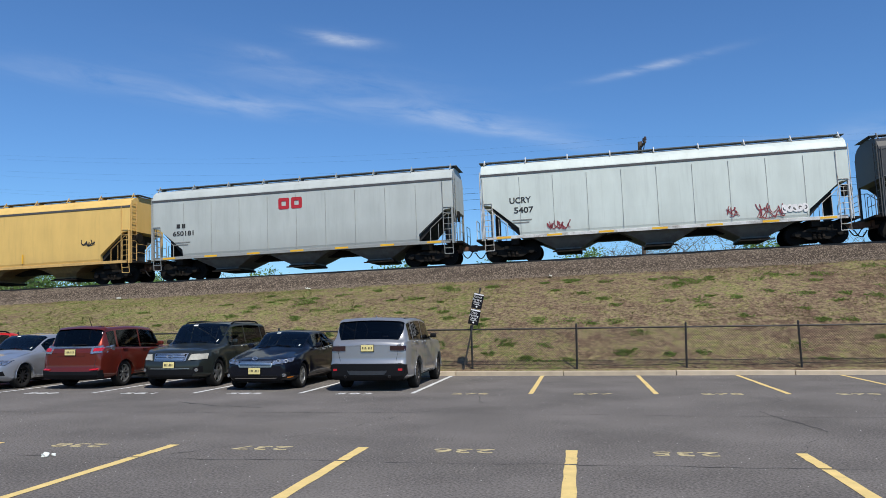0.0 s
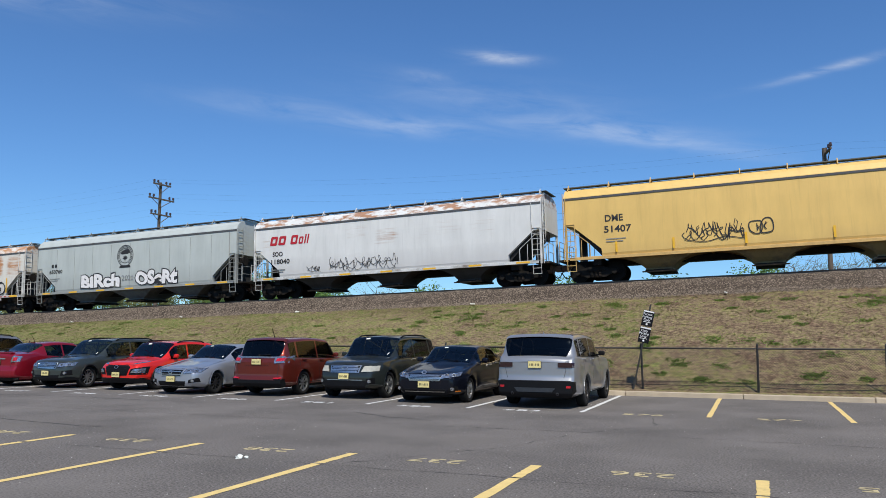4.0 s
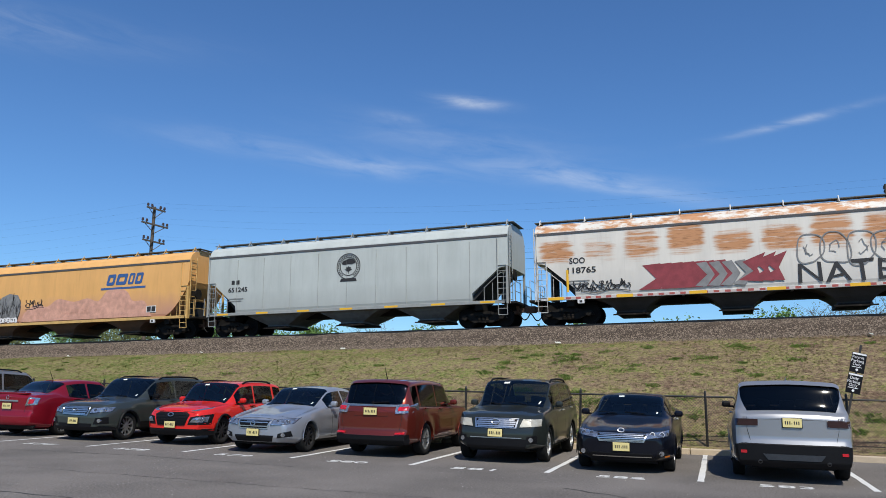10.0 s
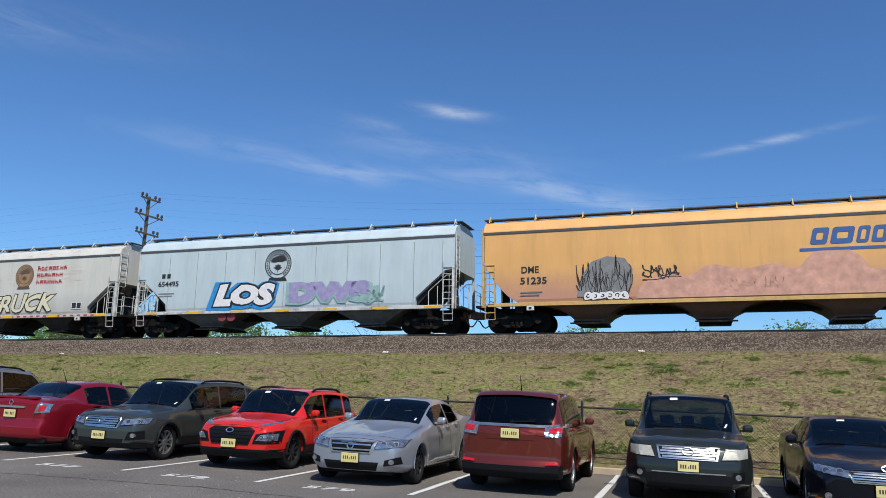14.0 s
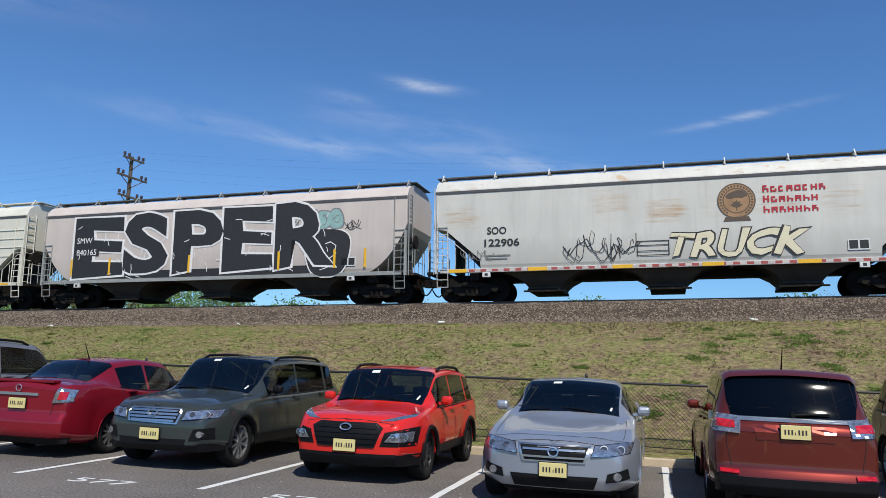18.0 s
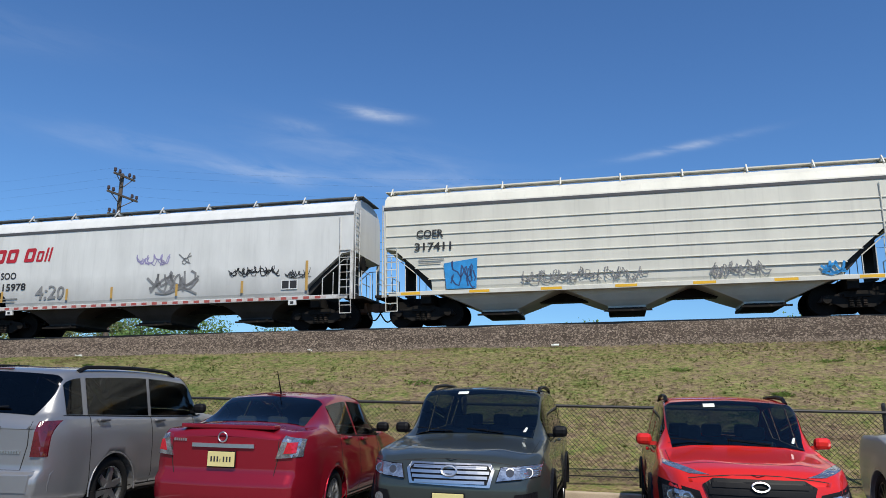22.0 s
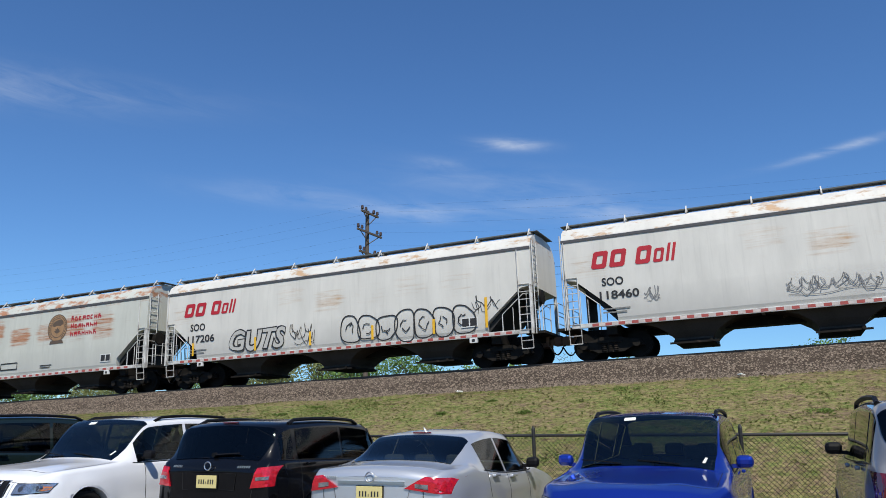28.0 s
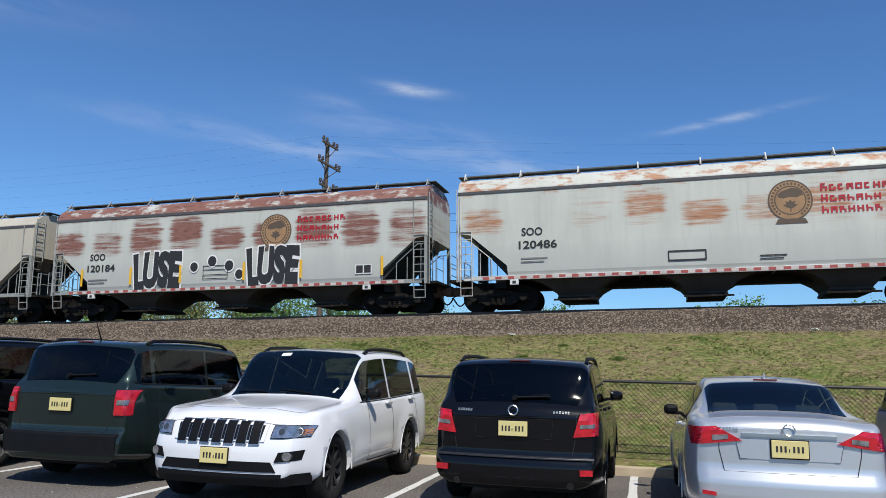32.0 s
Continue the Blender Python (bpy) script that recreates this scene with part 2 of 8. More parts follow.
def let_light_through(ma, share):
    """Thin leaves pass on part of the light that falls on their far side."""
    nt = ma.node_tree
    N, L = nt.nodes, nt.links
    b, out = N["Principled BSDF"], N["Material Output"]
    tr, mix = N.new("ShaderNodeBsdfTranslucent"), N.new("ShaderNodeMixShader")
    L.new(b.inputs["Base Color"].links[0].from_socket, tr.inputs[0])
    mix.inputs[0].default_value = share
    L.new(b.outputs[0], mix.inputs[1])
    L.new(tr.outputs[0], mix.inputs[2])
    L.new(mix.outputs[0], out.inputs[0])


GRASS = turf_mat("grassy_bank", 0.0, 0.88)
BLADE = turf_mat("grass_blades", 0.16, 0.92)
WEED = mat("weed_leaves", (0.20, 0.275, 0.075), 0.8, var=0.3, scale=1.5, fine=14, island=0.3, spec=0.2)
let_light_through(BLADE, 0.5)
let_light_through(WEED, 0.5)
BALLAST = mat("ballast_bed", (0.062, 0.047, 0.036), 0.95, var=0.4, scale=1.2, fine=22, bump=1.0, bscale=18, spec=0.1)
STONE = mat("ballast_stones", (0.170, 0.135, 0.105), 0.95, var=0.3, scale=9, fine=30, spec=0.1, island=0.55)
FARGROUND = mat("far_ground", (0.12, 0.13, 0.05), 0.95, var=0.3, scale=0.05, fine=2)
FENCE_BLACK = mat("black_fence_vinyl", (0.018, 0.017, 0.016), 0.55, var=0.25, scale=5)
RAIL = mat("rail_steel", (0.10, 0.075, 0.06), 0.5, 0.6, var=0.3, scale=3)
TIE = mat("timber_tie", (0.07, 0.055, 0.045), 0.95, var=0.3, scale=5)
POLEWOOD = mat("pole_wood", (0.11, 0.085, 0.065), 0.9, var=0.3, scale=6, stretch=(1, 1, 0.1))
BARK = mat("bark", (0.10, 0.08, 0.065), 0.95, var=0.3, scale=6)
LEAF = mat("spring_leaves", (0.11, 0.20, 0.045), 0.8, var=0.35, scale=0.8, fine=6)
LEAF2 = mat("olive_leaves", (0.15, 0.17, 0.055), 0.8, var=0.35, scale=0.8, fine=6)
BLACK = mat("black_plastic", (0.007, 0.007, 0.008), 0.5, var=0.2, scale=8, spec=0.15)
SIGNBLACK = mat("sign_black", (0.008, 0.008, 0.010), 0.5, spec=0.15)
SIGNWHITE = mat("sign_white", (0.75, 0.75, 0.75), 0.5)


# ---- mesh helpers ----
def part(name, bm, ma, parent=None, label="", smooth=False, kind=""):
    me = bpy.data.meshes.new(name)
    bm.to_mesh(me)
    bm.free()
    for x in (ma if isinstance(ma, (list, tuple)) else [ma]):
        me.materials.append(x)
    if smooth:
        for p in me.polygons:
            p.use_smooth = True
    ob = new(name, me)
    ob.parent = parent
    return tagged(ob, label, kind=kind)


def again(ob, m, parent):
    """Another piece on the same mesh."""
    o = new(ob.name.split(".")[0], ob.data)
    o.parent = parent
    o.matrix_basis = m
    return o


def empty(name, label, category, group="", kind=""):
    return tagged(new(name), label, category, group, kind)


def box(bm, x0, x1, y0, y1, z0, z1, bevel=0.0):
    g = bmesh.ops.create_cube(bm, size=1.0)["verts"]
    for v in g:
        v.co = Vector((x0 + (v.co.x + .5) * (x1 - x0), y0 + (v.co.y + .5) * (y1 - y0), z0 + (v.co.z + .5) * (z1 - z0)))
    if bevel:
        es = list({e for v in g for e in v.link_edges})
        bmesh.ops.bevel(bm, geom=es, offset=bevel, segments=2, profile=0.5, affect="EDGES")
    return bm


def tube(bm, p, q, r, seg=6, r2=None):
    p, q = Vector(p), Vector(q)
    d = (q - p)
    rot = d.to_track_quat("Z", "Y").to_matrix().to_4x4()
    bmesh.ops.create_cone(bm, cap_ends=True, segments=seg, radius1=r, radius2=r if r2 is None else r2, depth=d.length,
                          matrix=Matrix.Translation((p + q) / 2) @ rot)
    return bm


def line(bm, pts, r, seg=5):
    """One bent round bar through the points."""
    ps = []
    for p in pts:
        p = Vector(p)
        if not ps or (p - ps[-1]).length > 1e-5:
            ps.append(p)
    if len(ps) < 2:
        return bm
    dirs = [(b - a).normalized() for a, b in zip(ps, ps[1:])]
    closed = len(ps) > 3 and (ps[0] - ps[-1]).length < 1e-4
    side = dirs[0].orthogonal().normalized()
    rings = []
    for i, p in enumerate(ps):
        d = dirs[0] if i == 0 else dirs[-1] if i == len(ps) - 1 else dirs[i - 1] + dirs[i]
        if d.length < 1e-4:
            d = dirs[i]
        d = d.normalized()
        side = side - d * side.dot(d)
        side = d.orthogonal().normalized() if side.length < 1e-4 else side.normalized()
        up = d.cross(side)
        rings.append([bm.verts.new(p + (side * math.cos(6.2832 * k / seg) + up * math.sin(6.2832 * k / seg)) * r) for k in range(seg)])
    for a, b in zip(rings, rings[1:]):
        for k in range(seg):
            bm.faces.new((a[k], a[(k + 1) % seg], b[(k + 1) % seg], b[k]))
    if not closed:
        bm.faces.new(rings[0][::-1])
        bm.faces.new(rings[-1])
    return bm


def prism(bm, poly, y0, y1, axis="y"):
    """A polygon of (x, z) drawn out from y0 to y1."""
    va = [bm.verts.new((x, y0, z)) for x, z in poly]
    vb = [bm.verts.new((x, y1, z)) for x, z in poly]
    n = len(poly)
    for i in range(n):
        bm.faces.new((va[i], va[(i + 1) % n], vb[(i + 1) % n], vb[i]))
    bm.faces.new(va[::-1])
    bm.faces.new(vb)
    bmesh.ops.recalc_face_normals(bm, faces=bm.faces)
    return bm


def B():
    return bmesh.new()


def flat_text(name, words, size, ma, parent, m, label="", bold=0.0, shear=0.0, width=None):
    """Letters of the built-in font as a thin mesh, centred."""
    cu = bpy.data.curves.new(name, "FONT")
    cu.body, cu.size, cu.align_x, cu.align_y, cu.offset, cu.shear, cu.extrude = words, size, "CENTER", "CENTER", bold, shear, 0.002
    cu.resolution_u = 3
    tmp = bpy.data.objects.new(name, cu)
    scene.collection.objects.link(tmp)
    me = bpy.data.meshes.new_from_object(tmp)
    bpy.data.objects.remove(tmp)
    me.materials.clear()
    me.materials.append(ma)
    if width:
        xs = [v.co.x for v in me.vertices]
        k = width / (max(xs) - min(xs))
        for v in me.vertices:
            v.co.x *= k
    if name.startswith("graffiti"):
        k = min(.12, size * .09)
        for v in me.vertices:
            n = noise.noise_vector((v.co.x * 1.6 / size ** .5, v.co.y * 1.6 / size ** .5, len(words) + size))
            v.co.x += n.x * k
            v.co.y += n.y * k * 1.4
    ob = new(name, me)
    ob.parent = parent
    ob.matrix_basis = m
    return tagged(ob, label, kind="stuff" if len(words) > 1 else "")


# ---- ground and bank ----
KERB_Y = 23.06


def rail_z(x):
    return 4.592 + 0.02542 * x


def skew(x):
    return -0.02 * x


def uneven(x, y):
    return noise.noise((x * 0.45, y * 0.45, 3.1)) + noise.noise((x * 1.7, y * 1.7, 7.7)) * 0.5


def sheet(name, xs, prof, ma, rough=0.0, kind="structure", label="", category=""):
    """A ground sheet over xs; prof(x): list of (y, z)."""
    verts, faces = [], []
    n = len(prof(0))
    for x in xs:
        for y, z in prof(x):
            verts.append((x, y, z + uneven(x, y) * rough))
    for i in range(len(xs) - 1):
        for j in range(n - 1):
            faces.append((i * n + j, (i + 1) * n + j, (i + 1) * n + j + 1, i * n + j + 1))
    me = bpy.data.meshes.new(name)
    me.from_pydata(verts, [], faces)
    me.materials.append(ma)
    for p in me.polygons:
        p.use_smooth = True
    return tagged(new(name, me), label, category, kind=kind)


sheet("ground", [-2500, -200, -95, 45, 200, 2500], lambda x: [(-2500, -0.06), (-60, -0.06), (60, -0.06), (300, -0.06), (2500, -0.06)], FARGROUND, label="flat dull green land to the horizon", category="ground")
sheet("road", [-90 + 3 * i for i in range(46)], lambda x: [(-45 + 3.4 * j, 0.0) for j in range(20)] + [(KERB_Y + 0.1, 0.0)], ASPHALT, label="worn dark grey asphalt of the car park", category="asphalt")
X_BANK = [-170 + 0.8 * i for i in range(300)]


def bank(x):
    top = rail_z(x) - 1.0
    foot = KERB_Y + 0.16
    pts = [(foot, -0.05), (foot + 0.02, 0.12), (foot + 0.7, 0.15)]
    y1 = 33.3 + skew(x)
    for j in range(1, 25):
        f = j / 24
        pts.append((foot + 0.9 + (y1 - foot - 0.9) * f, 0.17 + (top - 0.17) * (f + 0.06 * math.sin(math.pi * f))))
    return pts


sheet("bank", X_BANK, bank, GRASS, rough=0.05, label="grassy embankment slope with bare brown patches", category="embankment")
sheet("trackbed", X_BANK, lambda x: [(33.25 + skew(x), rail_z(x) - 1.04), (33.7 + skew(x), rail_z(x) - 0.86), (34.3 + skew(x), rail_z(x) - 0.52), (34.9 + skew(x), rail_z(x) - 0.26), (35.4 + skew(x), rail_z(x) - 0.2),
                                     (37.6 + skew(x), rail_z(x) - 0.2), (39.9 + skew(x), rail_z(x) - 0.22), (42 + skew(x), rail_z(x) - 1.4), (48 + skew(x), -0.1)], BALLAST, rough=0.05, label="brown-grey crushed stone ballast under the track", category="ballast")


def scatter(name, ma, count, place, shape, label, category, rough=0.0):
    """Very many small pieces in one mesh."""
    rnd = random.Random(5)
    verts, faces = [], []
    for _ in range(count):
        x, y, z = place(rnd)
        if rough:
            z += uneven(x, y) * rough
        vs, fs = shape(rnd)
        k = len(verts)
        verts.extend((x + a, y + b, z + c) for a, b, c in vs)
        faces.extend(tuple(k + i for i in f) for f in fs)
    me = bpy.data.meshes.new(name)
    me.from_pydata(verts, [], faces)
    me.materials.append(ma)
    return tagged(new(name, me), label, category, kind="stuff")


def on_bank(x, f):
    pts = bank(x)[3:]
    i = min(int(f * 23), 22)
    w = f * 23 - i
    return pts[i][0] * (1 - w) + pts[i + 1][0] * w, pts[i][1] * (1 - w) + pts[i + 1][1] * w


def grass_place(r):
    while True:
        x, f = r.uniform(-95, 30), r.random() ** 0.85 * 0.97
        if noise.noise((x * 0.25, f * 4, 1.0)) + 0.35 * noise.noise((x * 1.3, f * 14, 2.0)) > r.uniform(-0.7, 0.5) + 0.012 * max(0.0, x + 12):
            y, z = on_bank(x, f)
            return x, y, z - 0.01


def tuft(r):
    vs, fs = [], []
    big = r.random() ** 2
    for i in range(4):
        a, h, w = r.uniform(0, 6.283), r.uniform(0.020, 0.042) + .020 * big, r.uniform(0.008, 0.016) + .006 * big
        c, s, lean = math.cos(a), math.sin(a), r.uniform(0.5, 2.2)
        k = len(vs)
        vs += [(-c * w, -s * w, 0), (c * w, s * w, 0), (s * h * lean, -c * h * lean, h)]
        if k:
            vs[k] = vs[0]
        fs.append((0 if k else k, k + 1, k + 2))
    return vs, fs


WEED_SPOTS = []
for _i in range(260):
    _x = random.uniform(-16, 24) if _i < 200 else random.uniform(-75, 6)
    WEED_SPOTS.append((_x, random.random() ** 1.2 * 0.9, random.uniform(0.10, 0.34)))


def weed_place(r):
    x, f, s = r.choice(WEED_SPOTS)
    a, d = r.uniform(0, 6.283), s * math.sqrt(r.random()) * r.uniform(.5, 1.2)
    x += d * math.cos(a) * 1.5
    f = min(max(f + d * math.sin(a) / 9.0, 0.0), 0.97)
    y, z = on_bank(x, f)
    return x, y, z - 0.01


def weed_leaf(r):
    vs, fs = [], []
    for i in range(3):
        a, h, w = r.uniform(0, 6.283), r.uniform(0.025, 0.07), r.uniform(0.012, 0.028)
        c, s, lean = math.cos(a), math.sin(a), r.uniform(1.0, 2.4)
        k = len(vs)
        vs += [(0, 0, 0), (s * h * lean * .6 - c * w, -c * h * lean * .6 - s * w, h * .8), (s * h * lean, -c * h * lean, h), (s * h * lean * .6 + c * w, -c * h * lean * .6 + s * w, h * .8)]
        fs.append((k, k + 1, k + 2, k + 3))
    return vs, fs


def stone(r):
    s = r.uniform(0.013, 0.034)
    j = lambda: r.uniform(0.6, 1.2) * s
    return [(-j(), -j(), -s * .3), (j(), -j(), -s * .3), (j(), j(), -s * .3), (-j(), j(), -s * .3), (-j() * .5, -j() * .5, s * .8), (j() * .6, -j() * .4, s * .7), (j() * .3, j() * .6, s * .9)], \
           [(0, 1, 5, 4), (1, 2, 6, 5), (2, 3, 6), (3, 0, 4, 6), (4, 5, 6)]


def stone_place(r):
    x, f = r.uniform(-95, 30), r.random()
    prof = [(-0.25, -1.08), (0.45, -0.86), (1.05, -0.52), (1.65, -0.26), (2.6, -0.19)]
    i = min(int(f * 4), 3)
    w = f * 4 - i
    if r.random() < 0.06:
        return x, 33.2 + skew(x) - r.random() ** 2 * 2.0, rail_z(x) - 1.0 - 0.02
    return x, 33.25 + skew(x) + prof[i][0] * (1 - w) + prof[i + 1][0] * w, rail_z(x) + prof[i][1] * (1 - w) + prof[i + 1][1] * w


scatter("grass", BLADE, 80000, grass_place, tuft, "short spring grass and weeds in uneven tufts", "grass", 0.05)
scatter("weeds", WEED, 10000, weed_place, weed_leaf, "fresh green weed clumps on the bank", "weeds", 0.05)
scatter("ballast_stones", STONE, 105000, stone_place, stone, "loose brown and grey crushed stones", "gravel", 0.05)


def grit(r):
    s = r.uniform(0.003, 0.009)
    return [(-s, -s, 0), (s, -s * .8, 0), (s * .9, s, 0), (-s * .8, s, 0), (0, 0, s)], [(0, 1, 4), (1, 2, 4), (2, 3, 4), (3, 0, 4)]


scatter("grit", mat("pale_grit", (0.30, 0.285, 0.265), 0.9, island=0.6), 9000, lambda r: (r.uniform(-45, 14), r.uniform(3.5, 23.0), 0.001), grit, "pale grit and crumbs scattered over asphalt", "grit")


def track():
    t = empty("railway_track", "brown steel rails on timber ties in ballast", "railway track", kind="structure")
    for k, y in (("rail", 36.88), ("rail", 38.32)):
        bm = B()
        for dy0, dy1, z0, z1 in ((-0.07, 0.07, -0.17, -0.15), (-0.012, 0.012, -0.15, -0.04), (-0.036, 0.036, -0.04, 0.0)):
            vs = [bm.verts.new((x, y + skew(x) + dy, rail_z(x) + z)) for x in (-170, 69) for dy, z in ((dy0, z0), (dy1, z0), (dy1, z1), (dy0, z1))]
            for i in range(4):
                bm.faces.new((vs[i], vs[(i + 1) % 4], vs[4 + (i + 1) % 4], vs[4 + i]))
        part(k, bm, RAIL, t)
    bm = B()
    box(bm, -0.12, 0.12, -1.3, 1.3, -0.3, -0.165, 0.012)
    tie = part("tie", bm, TIE, t)
    n = 0
    for i in range(200):
        x = -85 + 0.55 * i
        if n == 0:
            tie.location = (x, 37.6 + skew(x), rail_z(x))
            n = 1
        else:
            again(tie, pose(x, 37.6 + skew(x), rail_z(x)), t)
    return t


track()


def kerb():
    k = empty("kerb", "weathered buff concrete kerb with joints", "kerb", kind="structure")
    bm = B()
    box(bm, 0.006, 3.21, KERB_Y, KERB_Y + 0.17, -0.1, 0.135, 0.018)
    first = part("kerb_stone", bm, CONCRETE, k)
    first.location = (-68.97, 0, 0)
    for i in range(1, 34):
        again(first, pose(-68.97 + 3.22 * i, 0, random.uniform(-0.006, 0.006)), k)


kerb()


# ---- painted lines, numbers, cracks ----
def stripe(x, y0, y1, ma, label, w=0.11, gap=None, tilt=0.0):
    bm = B()
    rnd = random.Random(int(x * 100) + 7)
    n = 14
    for side in ([(y0, y1)] if gap is None else [(y0, gap - 0.03), (gap + 0.03, y1)]):
        a = [bm.verts.new((x - w / 2 + rnd.uniform(-.008, .008) + tilt * (side[0] + (side[1] - side[0]) * i / n - y1), side[0] + (side[1] - side[0]) * i / n, 0.005)) for i in range(n + 1)]
        b = [bm.verts.new((x + w / 2 + rnd.uniform(-.008, .008) + tilt * (side[0] + (side[1] - side[0]) * i / n - y1), side[0] + (side[1] - side[0]) * i / n, 0.005)) for i in range(n + 1)]
        for i in range(n):
            bm.faces.new((a[i], b[i], b[i + 1], a[i + 1]))
    return tagged(part("parking_line", bm, ma), label, "line", group="parking lines", kind="structure")


for i in range(-16, 8):
    if i <= 0:
        stripe(-4.70 + 2.74 * i, 17.56, 23.03, WHITE, "worn white bay line on asphalt")
    else:
        stripe(-4.70 + 2.74 * i, 17.5, 23.03, YELLOW, "worn yellow bay line on asphalt")
for i in range(-9, 5):
    stripe(-0.97 + 2.737 * i, 4.4, 10.12, YELLOW, "worn yellow bay line with a crack across", w=0.14, gap=9.15)


def crack(pts, w=0.012, seed=1):
    rnd = random.Random(seed)
    bm = B()
    prev = None
    for (xa, ya), (xb, yb) in zip(pts, pts[1:]):
        n = max(2, int(math.hypot(xb - xa, yb - ya) / 0.25))
        for i in range(n):
            f = i / n
            x, y = xa + (xb - xa) * f + rnd.uniform(-.05, .05), ya + (yb - ya) * f + rnd.uniform(-.05, .05)
            ww = w * rnd.uniform(0.4, 1.4)
            a, b = bm.verts.new((x - ww * .4, y - ww, 0.0035)), bm.verts.new((x + ww * .4, y + ww, 0.0035))
            if prev:
                bm.faces.new((prev[0], a, b, prev[1]))
            prev = (a, b)
    return tagged(part("crack", bm, CRACK), "thin dark meandering crack in asphalt", "crack", group="cracks in the asphalt", kind="structure")


crack([(-30, 13.6), (-20, 13.9), (-12, 13.7), (-4, 13.9), (4, 13.6), (12, 13.8)], 0.009, 1)
crack([(-6.2, 9.2), (-4.6, 11.6), (-3.9, 13.8), (-2.8, 15.4), (-3.1, 17.3)], 0.022, 2)
crack([(3.2, 17.4), (3.0, 16.2), (2.2, 14.4), (2.6, 12.0), (1.6, 9.8)], 0.02, 3)
crack([(-11, 9.2), (-6, 9.1), (0, 9.15), (7, 9.1)], 0.007, 4)
crack([(-9.5, 15.6), (-8.2, 14.9), (-6.9, 14.6)], 0.02, 5)
crack([(-22, 11.2), (-16.5, 11.6), (-12.1, 11.1)], 0.018, 6)
crack([(-26.5, 16.4), (-22.5, 16.1), (-18.8, 16.5), (-14.5, 16.2)], 0.016, 7)


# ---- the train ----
# bay steel: grime, plus the underside's shade darkened into the base colour
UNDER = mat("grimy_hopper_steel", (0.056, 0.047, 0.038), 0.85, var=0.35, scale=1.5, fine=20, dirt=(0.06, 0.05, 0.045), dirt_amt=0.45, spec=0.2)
TRUCK = mat("bogie_iron", (0.015, 0.013, 0.011), 0.8, var=0.4, scale=5, dirt=(0.11, 0.08, 0.06), dirt_amt=0.12, spec=0.15)
WHEELM = mat("wheel_steel", (0.009, 0.008, 0.007), 0.75, var=0.35, scale=5, spec=0.15)
RUSTY = mat("coupler_rust", (0.13, 0.07, 0.045), 0.85, var=0.4, scale=8)
WALK = mat("roof_walk_grating", (0.10, 0.11, 0.11), 0.7, 0.2, var=0.3, scale=8)
RED = mat("rail_red_paint", (0.42, 0.014, 0.026), 0.6, var=0.15, scale=4)
INK = mat("stencil_black", (0.02, 0.02, 0.022), 0.7)
FAINTINK = mat("faded_print", (0.20, 0.20, 0.19), 0.7, var=0.5, scale=9)
BLUEINK = mat("logo_blue", (0.035, 0.10, 0.28), 0.6, var=0.15)
EMBLEM_TAN = mat("emblem_tan", (0.34, 0.20, 0.10), 0.7, var=0.3, scale=3)
SPRAY_BLACK = mat("black_spray_paint", (0.02, 0.02, 0.022), 0.65, var=0.3, scale=6)
SPRAY_WHITE = mat("white_spray_paint", (0.72, 0.70, 0.69), 0.65, var=0.15, scale=6)
SPRAY_RED = mat("dark_red_spray_paint", (0.23, 0.035, 0.045), 0.65, var=0.3, scale=4)
SPRAY_GREY = mat("grey_spray_paint", (0.20, 0.20, 0.20), 0.65, var=0.3, scale=4)
SPRAY_BLUE = mat("blue_spray_paint", (0.02, 0.24, 0.55), 0.65, var=0.3, scale=4)
SPRAY_NAVY = mat("navy_spray_paint", (0.025, 0.06, 0.16), 0.65, var=0.3, scale=4)
SPRAY_TEAL = mat("teal_spray_paint", (0.25, 0.40, 0.38), 0.65, var=0.3, scale=4)
SPRAY_LILAC = mat("lilac_spray_paint", (0.30, 0.27, 0.45), 0.65, var=0.3, scale=4)
SPRAY_PINK = mat("pink_brown_spray_paint", (0.56, 0.30, 0.22), 0.65, var=0.3, scale=4)
TAPE_Y = mat("yellow_reflective_tape", (0.75, 0.42, 0.02), 0.5)
TAPE_R = mat("red_reflective_tape", (0.36, 0.075, 0.06), 0.5)
TAPE_W = mat("white_reflective_tape", (0.52, 0.45, 0.41), 0.6, var=0.3, scale=3)
TRAIN_TILT = math.degrees(math.atan(0.02542))
TRAIN_YAW = math.degrees(math.atan(-0.02))


